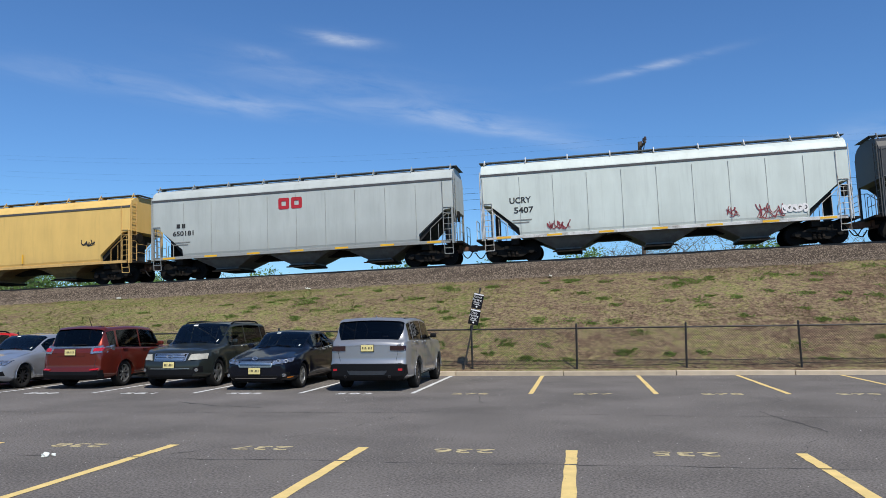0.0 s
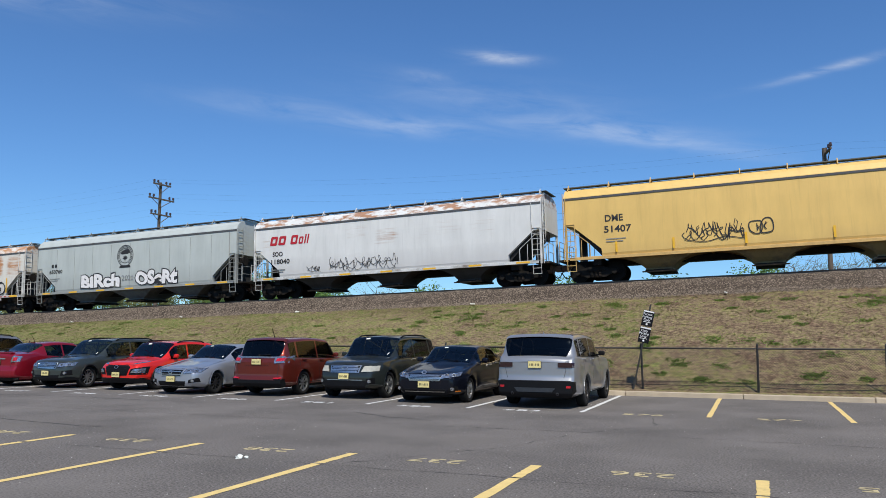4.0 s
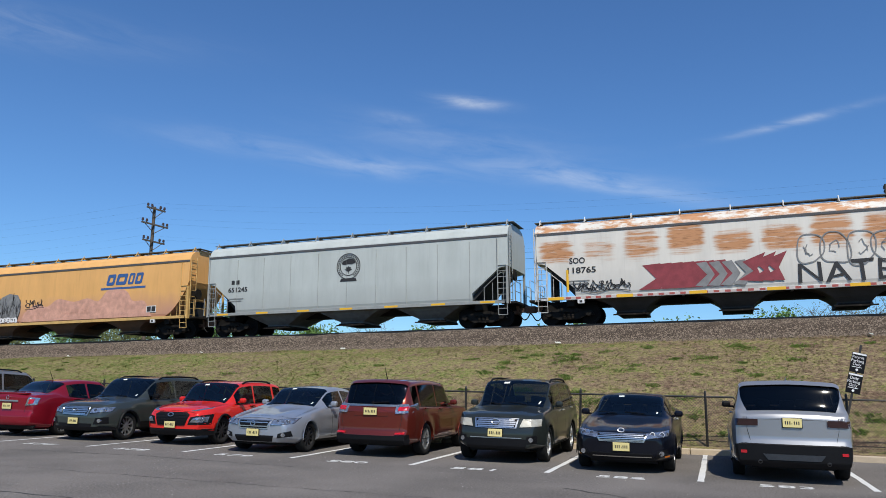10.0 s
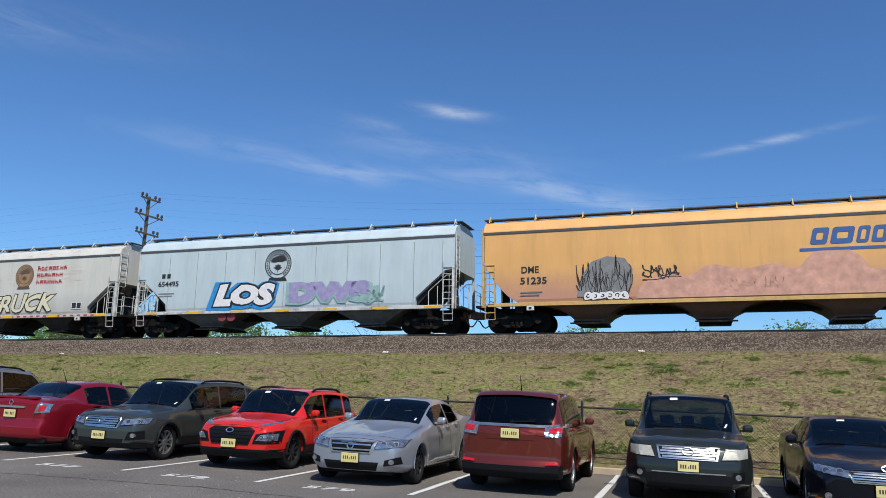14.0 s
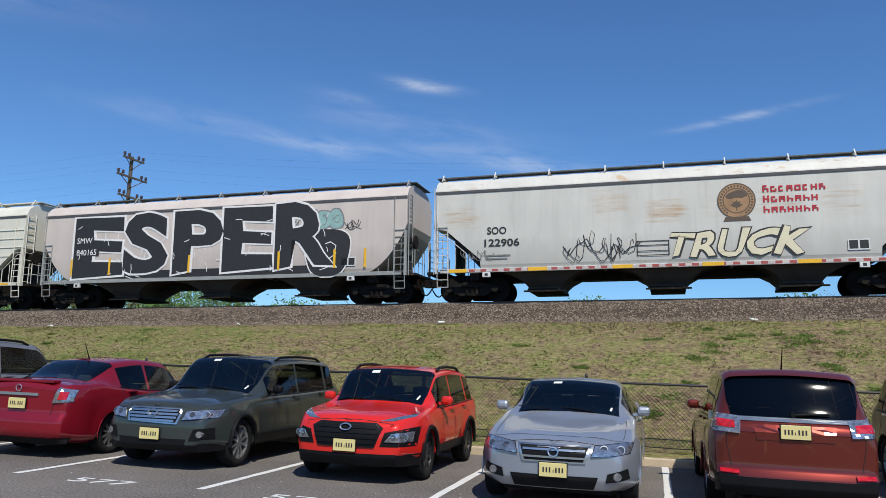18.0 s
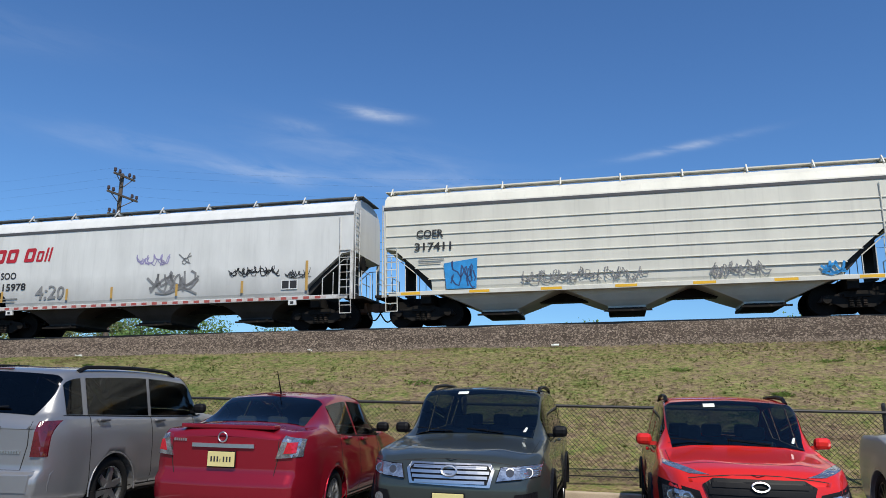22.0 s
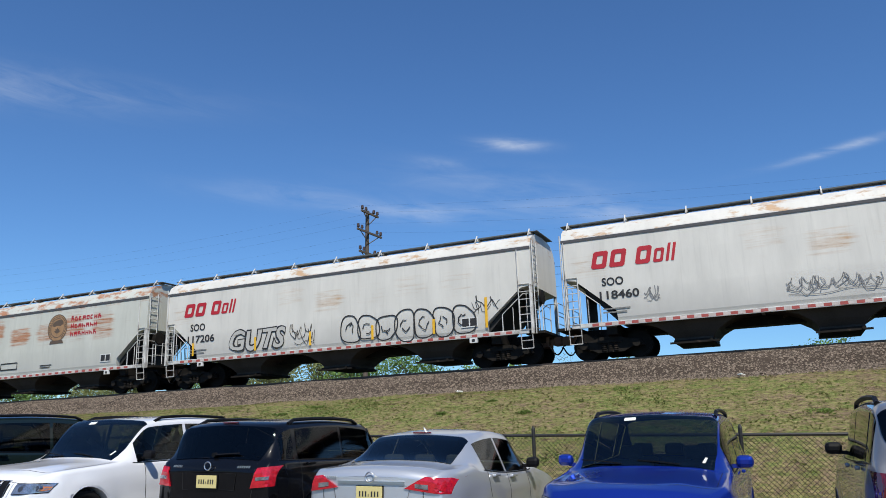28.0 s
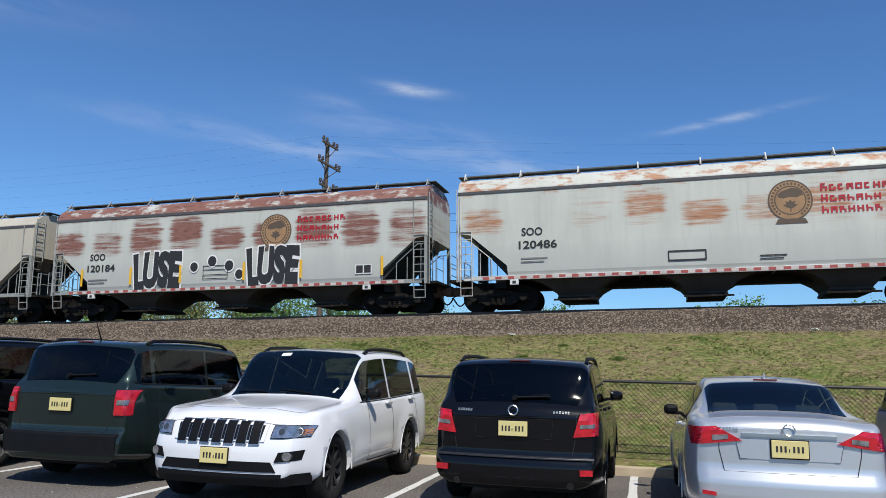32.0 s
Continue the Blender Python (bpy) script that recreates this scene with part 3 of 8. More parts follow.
def car_paint(name, col, low=None, rust=None, amount=0.0, streaks=0.0, rust_top=0.0, zmid=3.2, low_top=2.3):
    """Rail car paint: grime low down, rust in horizontal smears that repeat with the panels."""
    ma = bpy.data.materials.new(name)
    ma.use_nodes = True
    nt = ma.node_tree
    N, L = nt.nodes, nt.links
    b = N["Principled BSDF"]
    b.inputs["Roughness"].default_value = 0.55
    tc = N.new("ShaderNodeTexCoord")
    sep = N.new("ShaderNodeSeparateXYZ")
    L.new(tc.outputs["Object"], sep.inputs[0])

    def m(op, a, c=None, d=None):
        n = N.new("ShaderNodeMath")
        n.operation = op
        for i, v in enumerate((a, c, d)):
            if v is None:
                continue
            if isinstance(v, (int, float)):
                n.inputs[i].default_value = v
            else:
                L.new(v, n.inputs[i])
        return n.outputs[0]

    def noise_of(stretch, scale, detail=6, off=0.0):
        mp = N.new("ShaderNodeMapping")
        mp.inputs["Scale"].default_value = stretch
        mp.inputs["Location"].default_value = (off, off, off)
        L.new(tc.outputs["Object"], mp.inputs[0])
        n = N.new("ShaderNodeTexNoise")
        n.inputs["Scale"].default_value, n.inputs["Detail"].default_value, n.inputs["Roughness"].default_value = scale, detail, 0.65
        L.new(mp.outputs[0], n.inputs["Vector"])
        return n.outputs[0]

    def mixc(f, a, c):
        n = N.new("ShaderNodeMix")
        n.data_type = "RGBA"
        L.new(f, n.inputs[0])
        for i, v in ((6, a), (7, c)):
            if isinstance(v, tuple):
                n.inputs[i].default_value = (*v, 1)
            else:
                L.new(v, n.inputs[i])
        return n.outputs[2]

    def ramp(v, lo, hi):
        n = N.new("ShaderNodeMapRange")
        n.inputs[1].default_value, n.inputs[2].default_value = lo, hi
        L.new(v, n.inputs[0])
        return n.outputs[0]
    z = sep.outputs[2]
    dark = tuple(c * 0.83 for c in col)
    colour = mixc(ramp(noise_of((1, 1, 0.25), 1.2), 0.35, 0.75), col, dark)
    # rain streaks
    colour = mixc(m("MULTIPLY", ramp(noise_of((3, 3, 0.12), 2.0, 5, 4.0), 0.55, 0.8), 0.45), colour, tuple(c * 0.62 for c in col))
    if low:
        g = m("ADD", z, m("MULTIPLY", noise_of((1, 1, 0.6), 0.9, 6, 9.0), 1.3))
        colour = mixc(m("MULTIPLY", ramp(g, low_top + 0.65, low_top - 0.55), 0.85), colour, low)
    if rust:
        # one patch to a panel, each with its own strength, height and level
        along = m("DIVIDE", sep.outputs[0], 1.85)
        cell = m("ROUND", along)

        def chance(shift):
            n = N.new("ShaderNodeTexWhiteNoise")
            n.noise_dimensions = "1D"
            L.new(m("ADD", cell, shift), n.inputs["W"])
            return n.outputs["Value"]
        streak, edge = noise_of((0.35, 0.35, 6.5), 1.6, 7, 2.0), noise_of((1.4, 1.4, 3.0), 1.5, 5, 7.0)
        across = ramp(m("ABSOLUTE", m("SUBTRACT", along, cell)), 0.50, 0.26)
        level = m("SUBTRACT", m("ADD", z, m("MULTIPLY", chance(3.3), 0.3)), zmid + 0.15)
        tall = m("ADD", m("MULTIPLY", chance(7.7), 0.45), 0.50)
        band = ramp(m("DIVIDE", m("ABSOLUTE", level), tall), 1.15, 0.35)
        force = m("MINIMUM", m("MAXIMUM", m("ADD", m("MULTIPLY", chance(1.1), 0.9), amount - 0.60), 0.0), 1.0)
        patch = m("MULTIPLY", m("MULTIPLY", band, across), force)
        f = m("ADD", patch, m("ADD", m("MULTIPLY", m("SUBTRACT", streak, 0.5), 1.5), m("MULTIPLY", m("SUBTRACT", edge, 0.5), 0.5)))
        f = m("MULTIPLY", m("MULTIPLY", ramp(f, 0.18, 0.95), ramp(patch, 0.0, 0.45)), m("ADD", m("MULTIPLY", ramp(streak, 0.38, 0.6), 0.6), 0.4))
        if rust_top:
            top_noise = noise_of((0.9, 1, 2.2), 1.6, 7, 6.0)
            f = m("MAXIMUM", f, m("MULTIPLY", m("MULTIPLY", ramp(z, 3.98, 4.14), ramp(top_noise, 0.66 - 0.22 * rust_top, 0.80 - 0.20 * rust_top)), 0.85))
        f = m("MINIMUM", m("MULTIPLY", f, 1.5), 0.92)
        colour = mixc(f, colour, rust)
        colour = mixc(m("MULTIPLY", f, ramp(noise_of((0.8, 0.8, 5), 3.0, 8, 1.0), 0.5, 0.7)), colour, tuple(c * 0.5 for c in rust))
    L.new(colour, b.inputs["Base Color"])
    return ma


SECTION = [(1.10, 1.50), (1.25, 1.555), (2.2, 1.575), (3.3, 1.575), (3.96, 1.56), (4.12, 1.53), (4.36, 1.40), (4.53, 1.15), (4.63, 0.75), (4.67, 0.0)]


def half_width(z):
    for (za, wa), (zb, wb) in zip(SECTION, SECTION[1:]):
        if z <= zb:
            return wa + (wb - wa) * max(0.0, (z - za) / (zb - za))
    return 0.0


def hopper_body(half, cut=1.75, rounded=False, lift=0.0):
    """The bin: full section in the middle, cut back by the slope sheets at both ends."""
    def floor_z(u):
        d = half - abs(u)
        if rounded:
            f = min(1.0, d / (cut + 0.1))
            return 3.0 - (3.0 - 1.12) * math.sin(f * math.pi / 2) ** 0.8
        pts = [(0, 2.72), (0.42, 2.66), (cut, 1.52), (cut + 0.02, 1.12)]
        for (da, za), (db, zb) in zip(pts, pts[1:]):
            if d <= db:
                return za + (zb - za) * max(0, d - da) / (db - da)
        return 1.12
    ds = [0, 0.1, 0.2, 0.3, 0.42, 0.6, 0.8, 1.0, 1.2, 1.4, 1.6, cut, cut + 0.021, cut + 0.12]
    us = sorted([-half + d for d in ds] + [half - d for d in ds] + [-4, -2, 0, 2, 4])
    zs = [1.12, 1.3, 2.2, 3.3, 3.96, 4.12, 4.36, 4.53, 4.63, 4.67]
    bm = B()
    rings = []
    for u in us:
        f0 = floor_z(u)
        ring = []
        col = [max(z, f0) + (0.0005 * i) for i, z in enumerate(zs)]
        for z in col:
            ring.append((u, -half_width(z), z))
        for z in reversed(col[:-1]):
            ring.append((u, half_width(z), z))
        rings.append([bm.verts.new(p) for p in ring])
    n = len(rings[0])
    for a, b in zip(rings, rings[1:]):
        for i in range(n):
            bm.faces.new((a[i], b[i], b[(i + 1) % n], a[(i + 1) % n]))
    bm.faces.new(rings[0][::-1])
    bm.faces.new(rings[-1])
    bmesh.ops.remove_doubles(bm, verts=bm.verts, dist=0.0004)
    for v in bm.verts:
        v.co.z += lift * max(0.0, v.co.z - 2.8) / 1.87
    bmesh.ops.recalc_face_normals(bm, faces=bm.faces)
    return bm


SHARED = {}


def shared(key, make, ma, name, parent, m, label="", smooth=False):
    """Pieces alike on every car share one mesh."""
    if key not in SHARED:
        ob = part(name, make(), ma, parent, label, smooth)
        SHARED[key] = ob.data
    else:
        ob = new(name, SHARED[key])
        ob.parent = parent
        tagged(ob, label)
    ob.matrix_basis = m
    return ob


def make_sideframe():
    bm = B()
    prism(bm, [(-1.15, 0.38), (-1.0, 0.58), (-0.6, 0.62), (-0.35, 0.72), (0.35, 0.72), (0.6, 0.62), (1.0, 0.58), (1.15, 0.38), (0.75, 0.36), (0.45, 0.2), (-0.45, 0.2), (-0.75, 0.36)], -1.12, -1.0)
    for u in (-0.89, 0.89):
        tube(bm, (u, -1.22, 0.457), (u, -1.0, 0.457), 0.13, 12)
    for u in (-0.2, 0, 0.2):
        for k in range(4):
            tube(bm, (u, -1.14, 0.24 + 0.07 * k), (u, -1.14, 0.28 + 0.07 * k), 0.075, 8)
    box(bm, -0.4, 0.4, -1.2, -1.08, 0.52, 0.6)
    return bm


def make_wheelset():
    bm = B()
    for s in (-1, 1):
        tube(bm, (0, s * 0.79, 0.457), (0, s * 0.655, 0.457), 0.457, 28)
        tube(bm, (0, s * 0.655, 0.457), (0, s * 0.63, 0.457), 0.48, 28)
        tube(bm, (0, s * 0.80, 0.457), (0, s * 0.79, 0.457), 0.38, 24)
        tube(bm, (0, s * 0.86, 0.457), (0, s * 0.79, 0.457), 0.13, 14)
    tube(bm, (0, -0.8, 0.457), (0, 0.8, 0.457), 0.085, 10)
    return bm


def make_bay(top, bot, straight):
    bm = B()
    r0 = [(-top, -1.42, 1.13), (top, -1.42, 1.13), (top, 1.42, 1.13), (-top, 1.42, 1.13)]
    r1 = [(-bot, -0.95, 0.50), (bot, -0.95, 0.50), (bot, 0.95, 0.50), (-bot, 0.95, 0.50)]
    # the sheet bellies a little towards the outlet
    mids = [[((a[0] * (1 - f) + b[0] * f), (a[1] * (1 - g) + b[1] * g), z) for a, b in zip(r0, r1)] for z, f, g in (((1.03, 0.16, 0.12), (0.88, 0.40, 0.3), (0.70, 0.68, 0.6)) if straight else ((1.05, 0.40, 0.10), (0.90, 0.68, 0.3), (0.70, 0.89, 0.6)))]
    r2 = [(-bot, -0.95, 0.42), (bot, -0.95, 0.42), (bot, 0.95, 0.42), (-bot, 0.95, 0.42)]
    rr = [[bm.verts.new(p) for p in r] for r in (r0, *mids, r1, r2)]
    for a, b in zip(rr, rr[1:]):
        for i in range(4):
            bm.faces.new((a[i], a[(i + 1) % 4], b[(i + 1) % 4], b[i]))
    bm.faces.new(rr[0][::-1])
    bm.faces.new(rr[-1])
    bmesh.ops.recalc_face_normals(bm, faces=bm.faces)
    return bm


def make_gate():
    bm = B()
    box(bm, -0.62, 0.62, -1.15, 1.15, 0.33, 0.42, 0.012)
    tube(bm, (0.55, -1.22, 0.36), (0.55, -0.9, 0.36), 0.05, 8)
    box(bm, -0.75, 0.8, -1.18, -1.1, 0.30, 0.36)
    return bm


def make_coupler():
    bm = B()
    box(bm, 0, 0.72, -0.12, 0.12, 0.70, 0.92, 0.02)
    box(bm, 0.60, 0.90, -0.19, 0.16, 0.66, 0.97, 0.04)
    box(bm, -0.3, 0.12, -0.26, 0.26, 0.62, 1.02, 0.02)
    return bm


def make_hose():
    bm = B()
    pts = [(0.15 + 0.6 * i / 9, -0.34, 0.62 - 0.30 * math.sin(math.pi * min(1, i / 8.0))) for i in range(10)]
    return line(bm, pts, 0.028, 6)


def make_ladder():
    bm = B()
    for u in (0, 0.42):
        tube(bm, (u, -1.60, 1.0), (u, -1.60, 4.05 if u == 0 else 2.75), 0.022, 5)
    for i in range(7):
        tube(bm, (0, -1.60, 1.15 + 0.27 * i), (0.42, -1.60, 1.15 + 0.27 * i), 0.016, 5)
    return bm


def make_end_ladder():
    bm = B()
    for y in (-1.5, -1.05):
        tube(bm, (0, y, 1.0), (0, y, 4.35), 0.022, 5)
    for i in range(10):
        tube(bm, (0, -1.5, 1.2 + 0.33 * i), (0, -1.05, 1.2 + 0.33 * i), 0.016, 5)
    return bm


def make_step():
    bm = B()
    for u in (0, 0.42):
        tube(bm, (u, -1.56, 1.05), (u, -1.50, 0.5), 0.018, 5)
    for z in (0.5, 0.78):
        tube(bm, (0, -1.52, z), (0.42, -1.52, z), 0.018, 5)
    return bm


def make_post():
    bm = B()
    box(bm, -0.05, 0.05, -1.575, -1.47, 1.0, 2.75)
    return bm


def make_rails():
    bm = B()
    for y in (-1.45,):
        line(bm, [(0, y, 1.1), (0, y, 2.0), (0, y * 0.35, 2.0), (0, y * 0.35, 1.1)], 0.018, 5)
        tube(bm, (0, y, 1.55), (0, y * 0.35, 1.55), 0.016, 5)
    return bm


def make_cage(d, y):
    """Upright bars with a sloping handrail in the open corner at the end of a car; d points inwards."""
    bm = B()
    line(bm, [(0, y, 1.1), (0, y, 2.45), (d * .35, y, 2.45), (d * 1.15, y, 1.78), (d * 1.15, y, 1.1)], 0.020, 5)
    for k, z in enumerate((2.45, 2.28, 2.0)):
        tube(bm, (d * (.22 + .26 * k), y, 1.1), (d * (.22 + .26 * k), y, z), .015, 5)
    return bm


def make_brake():
    bm = B()
    tube(bm, (0, -0.95, 2.35), (0.07, -0.95, 2.35), 0.27, 18)
    tube(bm, (-0.25, -0.95, 2.35), (0, -0.95, 2.35), 0.05, 8)
    box(bm, -0.3, -0.1, -1.1, -0.8, 2.1, 2.6, 0.02)
    return bm


def make_sill(half):
    bm = B()
    box(bm, -half, half, -0.28, 0.28, 0.78, 1.08)
    for s in (-1, 1):
        box(bm, s * half - 0.35, s * half + 0.35, -1.45, 1.45, 1.0, 1.1, 0.01)
        box(bm, s * (half - 1.5) - 0.18, s * (half - 1.5) + 0.18, -1.4, 1.4, 0.75, 1.12, 0.01)
    return bm


def decal(name, bm, ma, parent, label=""):
    return part(name, bm, ma, parent, label)


def quad(bm, pts, y=-1.585):
    vs = [bm.verts.new((u, y, z)) for u, z in pts]
    f = bm.faces.new(vs)
    if f.calc_area() and f.normal.y > 0:
        f.normal_flip()
    return f


def rect(bm, u0, u1, z0, z1, y=-1.585, slant=0.0):
    return quad(bm, [(u0, z0), (u1, z0), (u1 + slant, z1), (u0 + slant, z1)], y)


def ribbon(bm, pts, w, y=-1.588):
    """A flat painted stroke through the points (u, z)."""
    prev = None
    for i, (u, z) in enumerate(pts):
        a, b = pts[max(0, i - 1)], pts[min(len(pts) - 1, i + 1)]
        du, dz = b[0] - a[0], b[1] - a[1]
        l = math.hypot(du, dz) or 1
        nu, nz = -dz / l * w / 2, du / l * w / 2
        cur = (bm.verts.new((u + nu, y, z + nz)), bm.verts.new((u - nu, y, z - nz)))
        if prev:
            bm.faces.new((prev[0], prev[1], cur[1], cur[0]))
        prev = cur


def smooth_path(p, n=4):
    out = []
    for i in range(len(p) - 1):
        a, b, c, d = p[max(0, i - 1)], p[i], p[i + 1], p[min(len(p) - 1, i + 2)]
        for k in range(n):
            t = k / n
            out.append(tuple(.5 * (2 * b[j] + (c[j] - a[j]) * t + (2 * a[j] - 5 * b[j] + 4 * c[j] - d[j]) * t * t + (3 * b[j] - a[j] - 3 * c[j] + d[j]) * t ** 3) for j in (0, 1)))
    return out + [p[-1]]


def outlined(parent, word, u, z, size, width, ink, fill, label, shear=0.0):
    """A sprayed word: an inked edge with a fill on it."""
    flat_text("graffiti_outline", word, size, ink, parent, pose(u, -1.589, z, 90, 0, 0), "sprayed edge of letters", bold=size * .075, shear=shear, width=width)
    flat_text("graffiti_word", word, size, fill, parent, pose(u, -1.595, z, 90, 0, 0), label, bold=size * .025, shear=shear, width=width * .975)


def scrawl(parent, u, z, w, h, ma, seed, stroke=0.035, n=6, label="scribbled spray-painted tag"):
    """A hand-drawn tag of loops and strokes."""
    r = random.Random(seed)
    bm = B()
    for run in range(2 if w < 1.6 else 3):
        a0, drift, pts = r.uniform(0, 6.28), r.uniform(.8, 1.2), []
        steps = n * 7
        for q in range(steps + 1):
            f = q / steps
            a = a0 + 6.2832 * n * f * (.55 + .3 * run) * drift
            amp = .30 + .18 * math.sin(5.1 * f * n + run * 2.0)
            pts.append((u + w * (f * .94 + .03) + w / n * .38 * math.cos(a) * (.6 + .5 * math.sin(3.3 * f * n + a0)), z + h * (.5 + amp * math.sin(a) + .22 * math.sin(a * .37 + run * 1.7))))
        ribbon(bm, pts, stroke * r.uniform(.6, 1.0))
    for i in range(n):
        x0 = u + w * r.random()
        ribbon(bm, [(x0, z + h * r.uniform(.5, 1.05)), (x0 + r.uniform(-.12, .12), z + h * r.uniform(.2, .5)), (x0 + r.uniform(-.1, .1), z + h * r.uniform(-.05, .2))], stroke * .8)
    if r.random() < .6:
        ribbon(bm, smooth_path([(u + w * r.uniform(0, .2), z + h * r.uniform(-.1, .2)), (u + w * .4, z - h * .12), (u + w * .7, z + h * .1), (u + w * 1.02, z - h * r.uniform(-.1, .2))]), stroke * .7)
    return decal("graffiti_tag", bm, ma, parent, label)


def bubbles(parent, u, z, w, h, fill, edge, seed, n=5, label="spray-painted bubble letters", block=False):
    """Fat bubble letters: an outline layer and a fill layer of uneven rounded shapes, with strokes inside."""
    r = random.Random(seed)
    shapes = []
    for i in range(n):
        cu, cz, rw, rh = u + w * (i + .5) / n, z + h * .5 + r.uniform(-.04, .04) * h, w / n * .56, h * r.uniform(.45, .56)
        p, f1, f2 = 4.5 if block else 2.6, r.uniform(0, 6.28), r.uniform(0, 6.28)
        shapes.append([])
        for q in range(30):
            a = 6.2832 * q / 30
            k = 1 + .09 * math.sin(2 * a + f1) + .07 * math.sin(3 * a + f2)
            shapes[-1].append((cu + k * rw * math.copysign(abs(math.cos(a)) ** (2 / p), math.cos(a)), cz + k * rh * math.copysign(abs(math.sin(a)) ** (2 / p), math.sin(a))))
    for k, (ma, grow, y) in enumerate(((edge, 0.055, -1.587), (fill, 0.0, -1.591))):
        if ma is None or fill is None:
            continue
        bm = B()
        for i, s in enumerate(shapes):
            c = (sum(q[0] for q in s) / len(s), sum(q[1] for q in s) / len(s))
            quad(bm, [(q[0] + (q[0] - c[0]) / (math.hypot(q[0] - c[0], q[1] - c[1]) or 1) * grow, q[1] + (q[1] - c[1]) / (math.hypot(q[0] - c[0], q[1] - c[1]) or 1) * grow) for q in s], y - 0.0007 * i)
        decal("graffiti_letters" if k else "graffiti_outline", bm, ma, parent, label)
    bm = B()
    for i, s in enumerate(shapes):
        c = (sum(q[0] for q in s) / len(s), sum(q[1] for q in s) / len(s))
        rw, rh = w / n * .3, h * .3
        for _ in range(2):
            a0 = r.uniform(0, 6)
            ribbon(bm, [(c[0] + rw * math.cos(a0 + j * .6) * r.uniform(.4, 1), c[1] + rh * math.sin(a0 + j * .6) * r.uniform(.4, 1)) for j in range(5)], 0.04, -1.596)
        if fill is None:
            ribbon(bm, s + s[:1], 0.05, -1.596)
    tagged(decal("graffiti_stroke", bm, edge or SPRAY_BLACK, parent), kind="stuff")


def stencil(parent, u, z, code, number, size=0.40, y=-1.588):
    """Reporting marks: the code over the number."""
    if code:
        flat_text("reporting_mark", code, size, INK, parent, pose(u - .1, y, z + size * 1.2, 90, 0, 0), "black stencilled letters", bold=0.008, width=size * .64 * len(code))
    else:
        bm = B()
        rect(bm, u - 0.36, u - 0.16, z + size * .85, z + size * 1.5, -1.588)
        rect(bm, u - 0.06, u + 0.14, z + size * .85, z + size * 1.5, -1.588)
        decal("reporting_mark", bm, INK, parent, "two black stencilled blocks")
    flat_text("car_number", number, size, INK, parent, pose(u + 0.05, y, z, 90, 0, 0), "black stencilled numerals", bold=0.008, width=size * .58 * len(number))
    for k in range(2):
        bm = B()
        rect(bm, u - 0.5, u + 0.42 - 0.12 * k, z - 0.48 - 0.12 * k, z - 0.435 - 0.12 * k, y)
        decal("small_stencil", bm, FAINTINK, parent, "thin line of small faded print")


def mark_block(bm, u, z, w, h, slant):
    """A slanted block with cut corners and a slot in it."""
    def loop(i, c):
        pts = [(u + i + c, z + i), (u + w - i - c, z + i), (u + w - i, z + i + c), (u + w - i, z + h - i - c), (u + w - i - c, z + h - i), (u + i + c, z + h - i), (u + i, z + h - i - c), (u + i, z + i + c)]
        return [bm.verts.new((a + slant * (b - z), -1.588, b)) for a, b in pts]
    if w < .2:
        bm.faces.new(loop(0, .012))
        return
    outer, inner = loop(0, .10 * h), loop(.30 * min(w, h), .04 * h)
    for k in range(8):
        bm.faces.new((outer[k], outer[(k + 1) % 8], inner[(k + 1) % 8], inner[k]))


def letter_bars(parent, u, z, h, widths, ma, slant, label, gap=0.09, under=False):
    """A company mark as plain slanted blocks, each a piece of its own."""
    x = u
    for w in widths:
        if w > 0:
            hh = h if w > 0.4 or w < 0.14 else h * 0.78
            bm = B()
            mark_block(bm, x, z, w * .94, hh, slant)
            decal("company_mark", bm, ma, parent, label)
            x += w + gap * .8
        else:
            x -= w
    if under:
        bm = B()
        rect(bm, u - 0.35, x + 0.2, z - 0.24, z - 0.13, -1.588)
        decal("mark_underline", bm, ma, parent)


